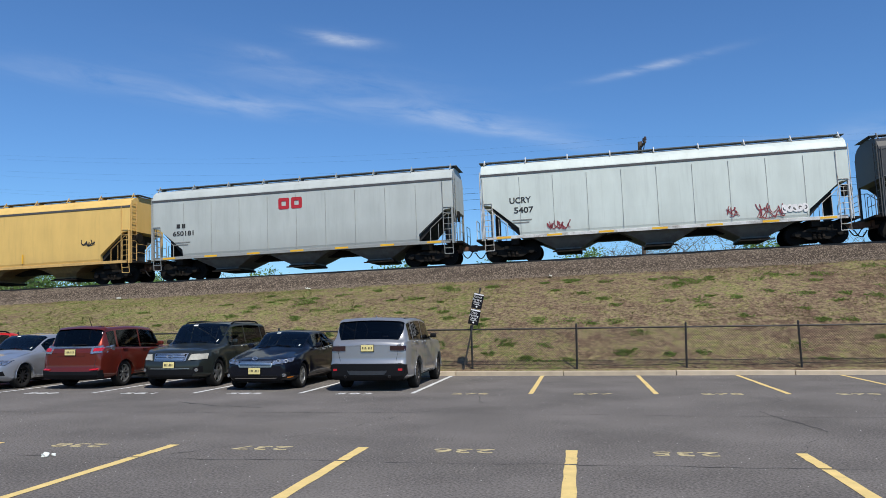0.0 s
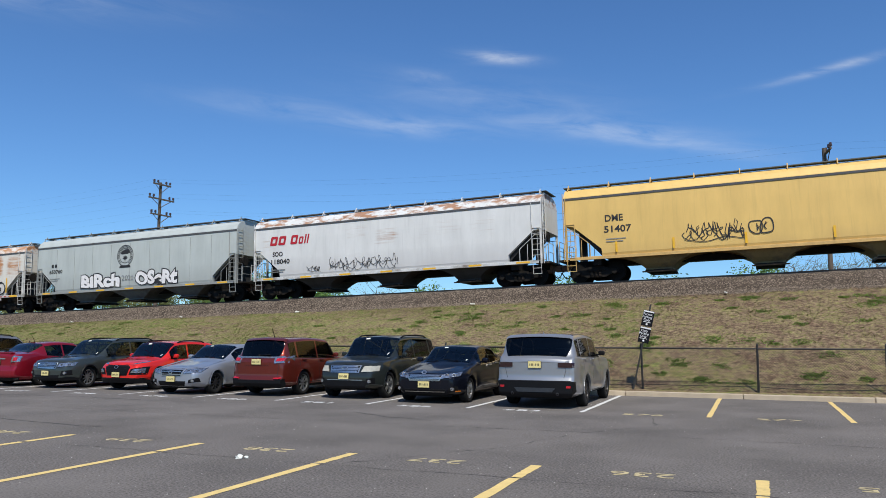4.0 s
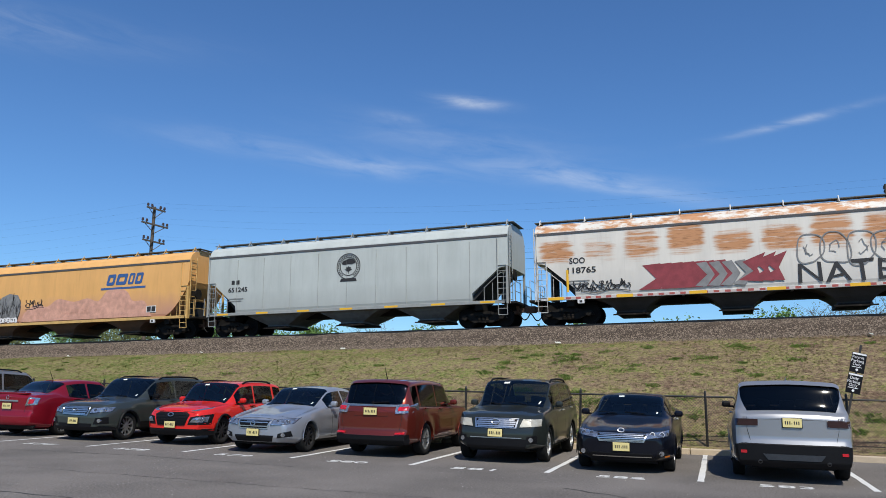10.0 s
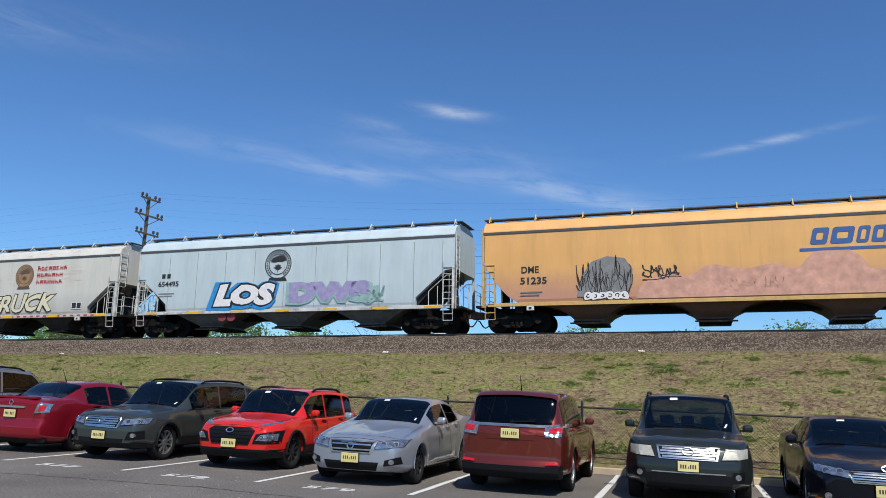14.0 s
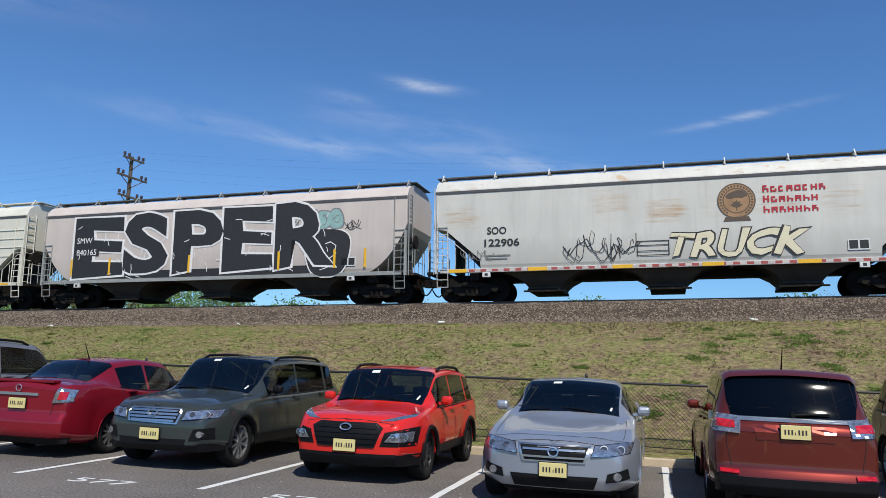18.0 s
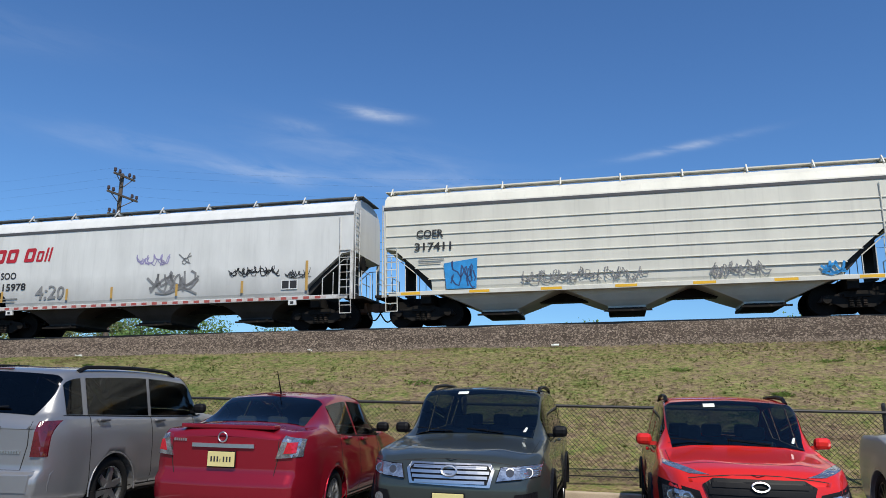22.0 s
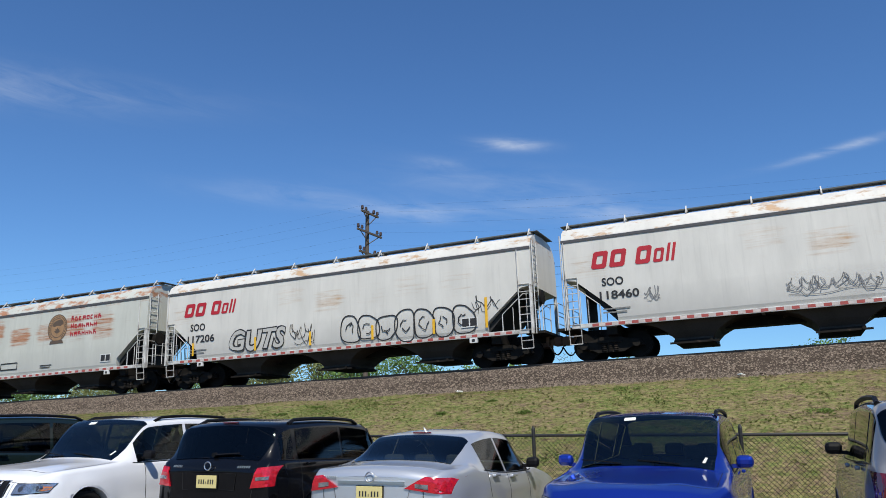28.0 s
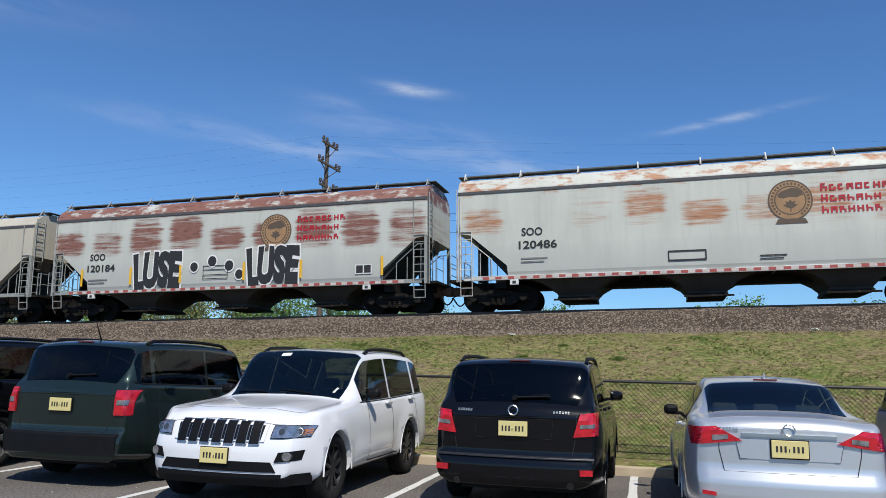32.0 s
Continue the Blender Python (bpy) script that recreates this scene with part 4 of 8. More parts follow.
def emblem(parent, u, z, r, ma, label="round black shield emblem", fill=None):
    """Two rings with small bars between them, a humped crest and a shield inside, a ribbon below."""
    bm = B()

    def annulus(a, b, y, n=36):
        for k in range(n):
            p, q = 6.2832 * k / n, 6.2832 * (k + 1) / n
            quad(bm, [(u + a * math.cos(p), z + a * math.sin(p)), (u + a * math.cos(q), z + a * math.sin(q)), (u + b * math.cos(q), z + b * math.sin(q)), (u + b * math.cos(p), z + b * math.sin(p))], y)
    if fill:
        disc = B()
        quad(disc, [(u + r * .97 * math.cos(.1745 * k), z + r * .97 * math.sin(.1745 * k)) for k in range(36)], -1.5862)
        decal("emblem_disc", disc, fill, parent)
    annulus(r, r * .93, -1.588)
    annulus(r * .72, r * .66, -1.588)
    for k in range(26):
        p = -.9 + 5.0 * k / 25 - .05
        quad(bm, [(u + a * math.cos(p + d), z + a * math.sin(p + d)) for a, d in ((r * .77, -.07), (r * .77, .05), (r * .88, .05), (r * .88, -.07))], -1.588)
    crest = [(-.52, .16), (-.56, .28), (-.40, .44), (-.18, .52), (.06, .60), (.34, .56), (.52, .40), (.60, .22), (.44, .20), (.30, .12), (.0, .17), (-.30, .10)]
    quad(bm, [(u + a * r, z + b * r) for a, b in crest], -1.588)
    leaf = [(0, .04), (.08, -.08), (.22, -.04), (.18, -.18), (.34, -.22), (.14, -.36), (.03, -.40), (.02, -.56), (-.02, -.56), (-.03, -.40), (-.14, -.36), (-.34, -.22), (-.18, -.18), (-.22, -.04), (-.08, -.08)]
    quad(bm, [(u + a * r, z + b * r) for a, b in leaf], -1.588)
    quad(bm, [(u - .72 * r, z - 1.14 * r), (u + .72 * r, z - 1.14 * r), (u + .60 * r, z - .90 * r), (u - .60 * r, z - .90 * r)], -1.589)
    decal("emblem", bm, ma, parent, label)


def word_rows(parent, u, z, ma, label="row of red letter blocks"):
    """Three lines of red blocks, each a frame with an open middle."""
    r = random.Random(4)
    for j, n in enumerate((8, 7, 7)):
        bm = B()
        for i in range(n):
            x, zz, w, hh, t = u + i * 0.25, z - j * 0.36, 0.19, 0.24 if i == 0 else 0.20, 0.055
            form = r.randrange(4)
            rect(bm, x, x + t, zz, zz + hh, -1.588)
            if form != 3:
                rect(bm, x + w - t, x + w, zz, zz + hh * r.choice((1.0, .55)), -1.588)
            if form in (0, 1, 3):
                rect(bm, x + t, x + w - t, zz + hh - t, zz + hh, -1.588)
            if form in (1, 2):
                rect(bm, x + t, x + w - t, zz + hh * .4, zz + hh * .4 + t * .8, -1.588)
            if form in (0, 3):
                rect(bm, x + t, x + w - t, zz, zz + t, -1.588)
        tagged(decal("lettering_block", bm, ma, parent, label), kind="stuff")


def hopper(uL, uR, label, paint, trim=None, ribs=8, tape="y", seams=INK, walk_gap=1.95, rounded=False, hribs=False, under=None, cut=1.75, lift=0.0):
    """A covered hopper wagon between two coupling points, built round its middle; +x is towards its front end."""
    half = (uR - uL) / 2 - (0.70 if ribs else 0.57)
    w = empty("hopper_car", label, "rail car", group="cars of the freight train")
    trim = trim or paint
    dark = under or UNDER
    part("body", hopper_body(half, cut, rounded, lift), paint, w)
    # dark band painting the shadow under the roof overhang, and the roof walk
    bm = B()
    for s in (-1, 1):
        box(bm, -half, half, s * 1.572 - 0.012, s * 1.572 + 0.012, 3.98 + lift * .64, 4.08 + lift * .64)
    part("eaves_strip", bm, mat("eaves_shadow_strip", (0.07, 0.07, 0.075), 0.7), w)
    bm = B()
    box(bm, -half + 0.1, half - 0.1, -0.95, -0.55, 4.71 + lift, 4.75 + lift)
    box(bm, -half + 0.1, half - 0.1, 0.55, 0.95, 4.71 + lift, 4.75 + lift)
    for s in (-1, 1):
        box(bm, s * (half - 0.1), s * (half + 0.14), -0.95, 0.95, 4.715 + lift, 4.74 + lift)
    part("roof_walk", bm, trim if hribs else WALK, w)
    bm = B()
    box(bm, -half + 0.6, half - 0.6, -0.33, 0.33, 4.62 + lift, 4.74 + lift, 0.02)
    part("hatch_cover", bm, trim if hribs else WALK, w)

    def bracket():
        b2 = B()
        line(b2, [(0, -1.2, 4.52), (0, -0.97, 4.82)], 0.03, 4)
        line(b2, [(0, 1.2, 4.52), (0, 0.97, 4.82)], 0.03, 4)
        box(b2, -0.03, 0.03, -0.98, 0.98, 4.64, 4.71)
        return b2
    n = int((2 * half) / walk_gap)
    for i in range(n + 1):
        u = -half + 0.15 + (2 * half - 0.3) * i / n
        shared(("bracket", trim.name), bracket, trim, "walk_bracket", w, pose(u, 0, lift))
    # side ribs or seams
    if ribs:
        def rib():
            b2 = B()
            box(b2, -0.010, 0.010, -1.588, -1.57, 1.2, 3.96)
            return b2
        for i in range(ribs):
            u = -half + 1.85 + (2 * half - 3.7) * i / (ribs - 1)
            shared(("rib", seams.name), rib, seams, "side_rib", w, pose(u, 0, 0))
    if hribs:
        for z in (1.55, 1.95, 2.35, 2.75, 3.15, 3.55):
            b2 = B()
            hl = half - (0.05 if z > 2.7 else 1.7 - (z - 1.5) * 1.2)
            box(b2, -hl, hl, -1.605, -1.57, z, z + 0.035, 0.008)
            part("side_rib", b2, paint, w)
    # side sill
    bm = B()
    for s in (-1, 1):
        box(bm, -half + 0.2, half - 0.2, s * 1.55 - 0.04, s * 1.55 + 0.04, 1.02, 1.17, 0.01)
    part("side_sill", bm, trim, w)
    # reflective tape along the sill
    if tape == "y":
        for i in range(7):
            bm = B()
            u = -half + 1.0 + (2 * half - 2.0) * i / 6
            rect(bm, u - 0.35, u + 0.35, 1.05, 1.14, -1.594)
            decal("reflective_tape", bm, TAPE_Y, w)
    elif tape in ("r", "ry"):
        for q, ma in ((0, TAPE_R), (1, TAPE_W)):
            bm = B()
            u = -half + 0.9 + q * 0.22
            while u < half - 1.0:
                rect(bm, u, u + 0.22, 1.045, 1.14, -1.594)
                u += 0.44
            tagged(decal("reflective_tape", bm, ma, w, "red reflective dashes" if q == 0 else "white reflective dashes"), kind="stuff")
        if tape == "ry":
            for i in range(6):
                bm = B()
                u = -half + 0.9 + (2 * half - 1.8) * i / 5
                rect(bm, u - 0.35, u + 0.35, 1.03, 1.16, -1.597)
                decal("reflective_tape", bm, TAPE_Y, w, "yellow reflective patch")
    # bays
    bay_w = (2 * half - 2 * cut - 0.3) / 3
    for i in (-1, 0, 1):
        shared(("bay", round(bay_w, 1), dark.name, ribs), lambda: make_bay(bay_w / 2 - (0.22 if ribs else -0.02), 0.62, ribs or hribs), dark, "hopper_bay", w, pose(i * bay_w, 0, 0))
        shared("gate", make_gate, TRUCK, "outlet_gate", w, pose(i * bay_w, 0, 0))
    part("centre_sill", make_sill(half), TRUCK, w)
    # slope sheet backing, near-black to paint in the shade below it; ends
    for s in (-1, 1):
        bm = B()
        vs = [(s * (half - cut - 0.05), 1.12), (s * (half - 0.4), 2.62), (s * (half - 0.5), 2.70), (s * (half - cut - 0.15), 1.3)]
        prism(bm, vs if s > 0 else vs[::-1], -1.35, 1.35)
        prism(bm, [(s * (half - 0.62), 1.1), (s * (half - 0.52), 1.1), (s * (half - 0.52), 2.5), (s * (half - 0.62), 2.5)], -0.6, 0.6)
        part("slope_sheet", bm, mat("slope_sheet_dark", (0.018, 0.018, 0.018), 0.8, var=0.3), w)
    for s in (-1, 1):
        for turn in (0, 180):
            shared(("post", trim.name), make_post, trim, "corner_post", w, pose(s * half - s * 0.06, 0, 0, 0, 0, turn))
            shared(("rails", trim.name), make_rails, trim, "end_railing", w, pose(s * (half + 0.30), 0, 0, 0, 0, turn))
        shared(("endladder", trim.name), make_end_ladder, trim, "end_ladder", w, pose(s * (half + 0.06), 0, 0))
        shared(("ladder", trim.name), make_ladder, trim, "side_ladder", w, pose(s * half - (0.5 if s > 0 else -0.08), 0, 0))
        shared(("step", trim.name), make_step, trim, "sill_step", w, pose(s * half - (0.5 if s > 0 else -0.08), 0, 0))
        for y in (-1.47, 1.47):
            shared(("cage", trim.name, s, y), lambda: make_cage(-s, y), trim, "end_cage", w, pose(s * (half - .04), 0, 0))
        shared("coupler", make_coupler, RUSTY, "coupler", w, pose(s * half, 0, 0, 0, 0, 0 if s > 0 else 180))
        shared("hose", make_hose, BLACK, "air_hose", w, pose(s * half, 0, 0, 0, 0, 0 if s > 0 else 180))
        truck = new("bogie")
        truck.parent = w
        truck.location = (s * (half - 1.35), 0, 0)
        for k in (0, 180):
            shared("sideframe", make_sideframe, TRUCK, "side_frame", truck, pose(0, 0, 0, 0, 0, k))
        for k in (-0.89, 0.89):
            shared("wheelset", make_wheelset, WHEELM, "wheelset", truck, pose(k, 0, 0))
        bm = B()
        box(bm, -0.25, 0.25, -1.1, 1.1, 0.45, 0.72, 0.02)
        part("bolster", bm, TRUCK, truck)
    shared("brake", make_brake, TRUCK, "brake_wheel", w, pose(half + 0.12, 0, 0))
    w["half"] = half
    return w


# coupling points along the train, measured back from the second one
COUPLINGS = [36.6, 17.8, 0.0, -17.56, -36.84, -55.23, -73.2, -91.12, -109.08, -128.46, -146.36, -164.37, -182.83, -200.64, -218.18, -235.54, -253.44, -271.48, -289.26, -306.68, -324.5]
TRAIN_ROWS = [(0, -5.91), (2, 10.57), (4, 27.02), (6.5, 47.41), (8, 59.74), (9, 67.9), (11, 84.13), (13, 100.25), (14.75, 114.28), (16.5, 128.2), (19, 147.94), (21, 163.57), (23, 179.03), (25, 194.28), (28, 217.18), (30, 232.42), (32, 247.78)]
GREY = car_paint("grey_car_paint", (0.46, 0.495, 0.475), (0.34, 0.36, 0.345))
PALEGREEN = car_paint("pale_green_grey_paint", (0.58, 0.64, 0.60), (0.42, 0.44, 0.40), low_top=1.7)
MUSTARD = car_paint("mustard_yellow_paint", (0.74, 0.49, 0.15), (0.50, 0.32, 0.11), low_top=1.7)
ORANGE = car_paint("faded_orange_paint", (0.75, 0.405, 0.135), (0.48, 0.24, 0.17), low_top=2.6)
WHITE_RUST = car_paint("white_paint_rusty_roof", (0.68, 0.68, 0.66), (0.50, 0.49, 0.48), (0.36, 0.17, 0.08), 0.1, rust_top=0.9)
WHITE_STAIN = car_paint("white_paint_orange_rust", (0.68, 0.645, 0.58), (0.52, 0.50, 0.46), (0.47, 0.20, 0.065), 0.95, rust_top=1.0, zmid=3.3)
ICE = car_paint("ice_blue_grey_paint", (0.50, 0.59, 0.62), (0.40, 0.45, 0.46), low_top=1.6)
DUSTY = car_paint("dusty_grey_paint", (0.60, 0.585, 0.53), (0.40, 0.385, 0.35), (0.48, 0.33, 0.20), 0.25, rust_top=0.35)
BEIGE = car_paint("beige_pink_paint", (0.58, 0.51, 0.46), (0.40, 0.35, 0.31))
CREAM = car_paint("cream_paint", (0.66, 0.64, 0.55), (0.50, 0.48, 0.40), low_top=1.5)
CPWHITE = car_paint("off_white_paint", (0.67, 0.67, 0.64), (0.36, 0.36, 0.345), low_top=2.35)
RUST_A = car_paint("grey_paint_heavy_rust", (0.56, 0.54, 0.475), (0.36, 0.36, 0.34), (0.36, 0.14, 0.06), 1.25, rust_top=1.2, zmid=3.25)
CPWHITE2 = car_paint("dull_white_paint", (0.665, 0.645, 0.59), (0.42, 0.41, 0.38), (0.48, 0.30, 0.16), 0.15, rust_top=0.55)
RUST_B = car_paint("grey_green_paint_rust", (0.555, 0.56, 0.50), (0.42, 0.42, 0.39), (0.40, 0.17, 0.075), 0.5, rust_top=0.75, zmid=3.2)
RUST_C = car_paint("grey_paint_dark_rust", (0.53, 0.54, 0.49), (0.40, 0.40, 0.38), (0.21, 0.07, 0.045), 1.1, rust_top=1.3, zmid=3.2)
TAN = car_paint("tan_paint", (0.50, 0.46, 0.38), (0.36, 0.33, 0.28))
DARKCAR = car_paint("sooty_black_paint", (0.035, 0.037, 0.04), (0.03, 0.03, 0.03))
TRIMW = mat("white_trim_paint", (0.55, 0.55, 0.53), 0.55, var=0.3, scale=2.5, dirt=(0.16, 0.12, 0.09), dirt_amt=0.38)
TRIMG = mat("grey_trim_paint", (0.27, 0.28, 0.27), 0.55, var=0.2, scale=4)
TRIMD = mat("dark_trim_paint", (0.10, 0.10, 0.10), 0.6, var=0.2, scale=4)
TRIMY = mat("yellow_trim_paint", (0.55, 0.35, 0.12), 0.6, var=0.25, scale=4)
SEAM = mat("panel_seam", (0.30, 0.315, 0.305), 0.7, var=0.4, scale=2)
# bay paints: car colours darkened for the shade below the body, with dirt patches
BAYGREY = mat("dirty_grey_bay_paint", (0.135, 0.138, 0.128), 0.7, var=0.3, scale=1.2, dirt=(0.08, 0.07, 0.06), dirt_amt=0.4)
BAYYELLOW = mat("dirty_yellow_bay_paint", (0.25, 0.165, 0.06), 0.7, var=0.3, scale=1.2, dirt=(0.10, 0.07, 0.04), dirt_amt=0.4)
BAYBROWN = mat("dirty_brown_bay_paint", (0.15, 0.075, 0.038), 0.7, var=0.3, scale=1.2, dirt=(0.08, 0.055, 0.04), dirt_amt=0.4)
TRAIN = []


def ladder_marks(w, us, z0=1.35, h=0.5, ma=None):
    for u in us:
        bm = B()
        rect(bm, u - 0.05, u + 0.05, z0, z0 + h, -1.611)
        decal("yellow_mark", bm, ma or TAPE_Y, w)


def make_train():
    C = COUPLINGS
    spec = [
        ("sooty black covered hopper car", DARKCAR, TRIMD, dict(ribs=0, tape="")),
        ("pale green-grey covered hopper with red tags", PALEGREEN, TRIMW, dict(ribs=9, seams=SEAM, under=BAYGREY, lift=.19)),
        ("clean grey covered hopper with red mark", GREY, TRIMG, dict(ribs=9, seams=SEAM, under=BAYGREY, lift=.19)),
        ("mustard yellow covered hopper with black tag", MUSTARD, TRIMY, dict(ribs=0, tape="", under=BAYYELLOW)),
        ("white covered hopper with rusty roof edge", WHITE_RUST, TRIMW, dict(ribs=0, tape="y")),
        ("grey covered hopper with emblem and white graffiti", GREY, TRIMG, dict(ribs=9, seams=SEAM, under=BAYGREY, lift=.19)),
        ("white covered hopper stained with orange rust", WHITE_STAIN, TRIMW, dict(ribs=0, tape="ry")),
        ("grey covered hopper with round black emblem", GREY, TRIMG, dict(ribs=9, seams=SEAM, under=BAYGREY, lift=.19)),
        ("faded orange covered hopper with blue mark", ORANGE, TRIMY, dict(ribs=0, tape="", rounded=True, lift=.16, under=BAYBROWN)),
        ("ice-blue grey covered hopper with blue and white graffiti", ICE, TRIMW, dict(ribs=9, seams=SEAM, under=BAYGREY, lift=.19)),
        ("dusty pale grey covered hopper with scribbled graffiti", DUSTY, TRIMW, dict(ribs=0, tape="ry", lift=.14)),
        ("beige covered hopper with huge black graffiti letters", BEIGE, TRIMG, dict(ribs=0, tape="", rounded=True, lift=.07)),
        ("cream covered hopper with horizontal side ribs", CREAM, mat("cream_trim", (0.62, 0.60, 0.52), 0.55), dict(ribs=0, hribs=True, under=CREAM, lift=.26)),
        ("off-white covered hopper with red mark and grey tags", CPWHITE, TRIMW, dict(ribs=0, tape="r", lift=.18)),
        ("grey covered hopper with heavy brown rust", RUST_A, TRIMG, dict(ribs=0, tape="ry", lift=.12)),
        ("dull white covered hopper with blue graffiti", CPWHITE2, TRIMW, dict(ribs=0, tape="r", lift=.10)),
        ("dull white covered hopper with outlined graffiti", CPWHITE2, TRIMW, dict(ribs=0, tape="r", lift=.10)),
        ("grey-green covered hopper with rust smears and emblem", RUST_B, TRIMW, dict(ribs=0, tape="r", lift=.22)),
        ("grey covered hopper with dark red rust and graffiti", RUST_C, TRIMG, dict(ribs=0, tape="r", lift=.16)),
        ("tan covered hopper with grimy end", TAN, TRIMG, dict(ribs=0, tape="")),
    ]
    for i, (label, paint, trim, kw) in enumerate(spec):
        w = hopper(C[i + 1], C[i], label, paint, trim, **kw)
        TRAIN.append((w, (C[i] + C[i + 1]) / 2))


def dress_train():
    cars = [w for w, _ in TRAIN]
    h = [w["half"] for w in cars]
    # 1: pale green-grey
    w = cars[1]
    stencil(w, -h[1] + 1.95, 2.35, "UCRY", "5407")
    scrawl(w, -h[1] + 3.1, 1.35, 1.1, 0.4, SPRAY_RED, 11, 0.05, 5)
    scrawl(w, h[1] - 5.2, 1.45, 0.5, 0.4, SPRAY_RED, 12, 0.05, 2)
    scrawl(w, h[1] - 4.0, 1.3, 1.2, 0.6, SPRAY_RED, 13, 0.05, 4)
    bubbles(w, h[1] - 2.9, 1.45, 1.1, 0.35, SPRAY_WHITE, None, 14, 5)
    # 2: grey with red mark
    w = cars[2]
    stencil(w, -h[2] + 1.8, 2.35, "", "650181", 0.34)
    letter_bars(w, -0.95, 3.25, 0.58, (0.62, 0.62), RED, 0.0, "two bold red blocks")
    # 3: mustard
    w = cars[3]
    stencil(w, -h[3] + 2.5, 2.4, "DME", "51407", 0.44)
    scrawl(w, -3.6, 1.6, 2.6, 0.75, SPRAY_BLACK, 31, 0.05, 6)
    bubbles(w, -0.7, 1.7, 0.9, 0.65, None, SPRAY_BLACK, 32, 2)
    scrawl(w, 6.2, 2.0, 0.8, 0.35, SPRAY_BLACK, 33, 0.05, 3)
    ladder_marks(w, (-6.6, -4.0, -0.9, 2.6), 1.3, 0.5)
    # 4: white with rusty roof
    w = cars[4]
    letter_bars(w, -h[4] + 1.1, 3.0, 0.52, (0.5, 0.5, -0.25, 0.48, 0.3, 0.1, 0.1), RED, 0.22, "slanted red letter blocks")
    stencil(w, -h[4] + 1.75, 2.05, "SOO", "118040", 0.36)
    scrawl(w, -5.0, 1.4, 0.9, 0.3, SPRAY_BLACK, 41, 0.03, 4)
    scrawl(w, -3.6, 1.35, 4.4, 0.65, SPRAY_BLACK, 42, 0.03, 9)
    # 5: grey with emblem, white graffiti
    w = cars[5]
    stencil(w, -h[5] + 1.75, 2.5, "", "650760", 0.34)
    emblem(w, -0.4, 3.2, 0.68, INK)
    for word, u in (("BiRch", -2.5), ("OSeRt", 2.15)):
        flat_text("graffiti_outline", word, 1.05, SPRAY_BLACK, w, pose(u, -1.588, 1.66, 90, 0, 0), "black edge of letters", bold=0.12, width=3.5)
        flat_text("graffiti_word", word, 1.05, SPRAY_WHITE, w, pose(u, -1.593, 1.66, 90, 0, 0), "white sprayed letters", bold=0.055, width=3.36)
    flat_text("graffiti_year", "2020", 0.5, SPRAY_GREY, w, pose(-0.15, -1.59, 1.75, 90, 0, 0), "grey sprayed year")
    # 6: orange rust
    w = cars[6]
    stencil(w, -h[6] + 2.0, 2.3, "SOO", "118765", 0.36)
    scrawl(w, -h[6] + 1.7, 1.35, 2.4, 0.45, SPRAY_BLACK, 61, 0.05, 7)
    for k, (u, s) in enumerate(((-3.9, 1), (-3.0, -1), (-2.2, 1))):
        for j in range(3):
            bm = B()
            quad(bm, [(u + j * .45, 1.3 + j * .12), (u + .75 + j * .5, 1.75 + j * .1), (u + .2 + j * .45, 2.35), (u + .95 + j * .45, 2.4), (u + 1.3 + j * .4, 1.8), (u + .9 + j * .4, 1.3)], -1.588 - 0.001 * (k * 3 + j))
            decal("graffiti_arrow", bm, SPRAY_RED, w, "dark red spiky letters")
    for j in range(4):
        bm = B()
        u = -1.6 + j * .5
        quad(bm, [(u, 1.35), (u + .5, 1.8), (u + .1, 2.3), (u + .5, 2.35), (u + .8, 1.8), (u + .45, 1.3)], -1.599 - 0.001 * j)
        decal("graffiti_arrow", bm, SPRAY_GREY, w, "grey spiky letters")
    for j in range(3):
        bm = B()
        u = 0.1 + j * .4
        quad(bm, [(u, 1.5), (u + .6, 1.85), (u + .2, 2.25), (u + 1.1, 2.6), (u + .75, 1.95), (u + .95, 1.4)], -1.604 - 0.001 * j)
        decal("graffiti_arrow", bm, SPRAY_RED, w, "dark red spiky letters")
    bubbles(w, 2.4, 2.0, 3.6, 1.2, None, SPRAY_GREY, 62, 4)
    flat_text("graffiti_word", "NATED", 1.15, SPRAY_BLACK, w, pose(4.5, -1.594, 1.62, 90, 0, 0), "black sprayed capital letters", bold=0.0, width=4.4)
    ladder_marks(w, (-h[6] + 1.45, h[6] - 1.6), 1.35, 1.0)
    # 7: grey with emblem
    w = cars[7]
    stencil(w, -h[7] + 1.85, 2.35, "", "651245", 0.34)
    emblem(w, 0.1, 3.2, 0.66, INK)
    # 8: orange
    w = cars[8]
    letter_bars(w, 3.4, 3.05, 0.62, (0.6, 0.78, 0.42, 0.52), BLUEINK, 0.25, "slanted blue letter blocks with underline", under=True)
    stencil(w, -h[8] + 2.1, 2.05, "DME", "51235", 0.38)
    bm = B()
    quad(bm, [(-5.2, 1.35), (-5.0, 2.2), (-4.6, 2.75), (-4.0, 2.95), (-3.3, 2.85), (-3.0, 2.4), (-3.05, 1.7), (-3.4, 1.3)], -1.588)
    decal("graffiti_figure", bm, SPRAY_GREY, w, "dark grey rounded painted shape")
    scrawl(w, -5.2, 1.35, 2.2, 1.4, SPRAY_BLACK, 81, 0.05, 7)
    bubbles(w, -4.9, 1.22, 1.7, 0.3, SPRAY_WHITE, None, 83, 6)
    scrawl(w, -2.7, 2.0, 1.5, 0.5, SPRAY_BLACK, 82, 0.05, 5)
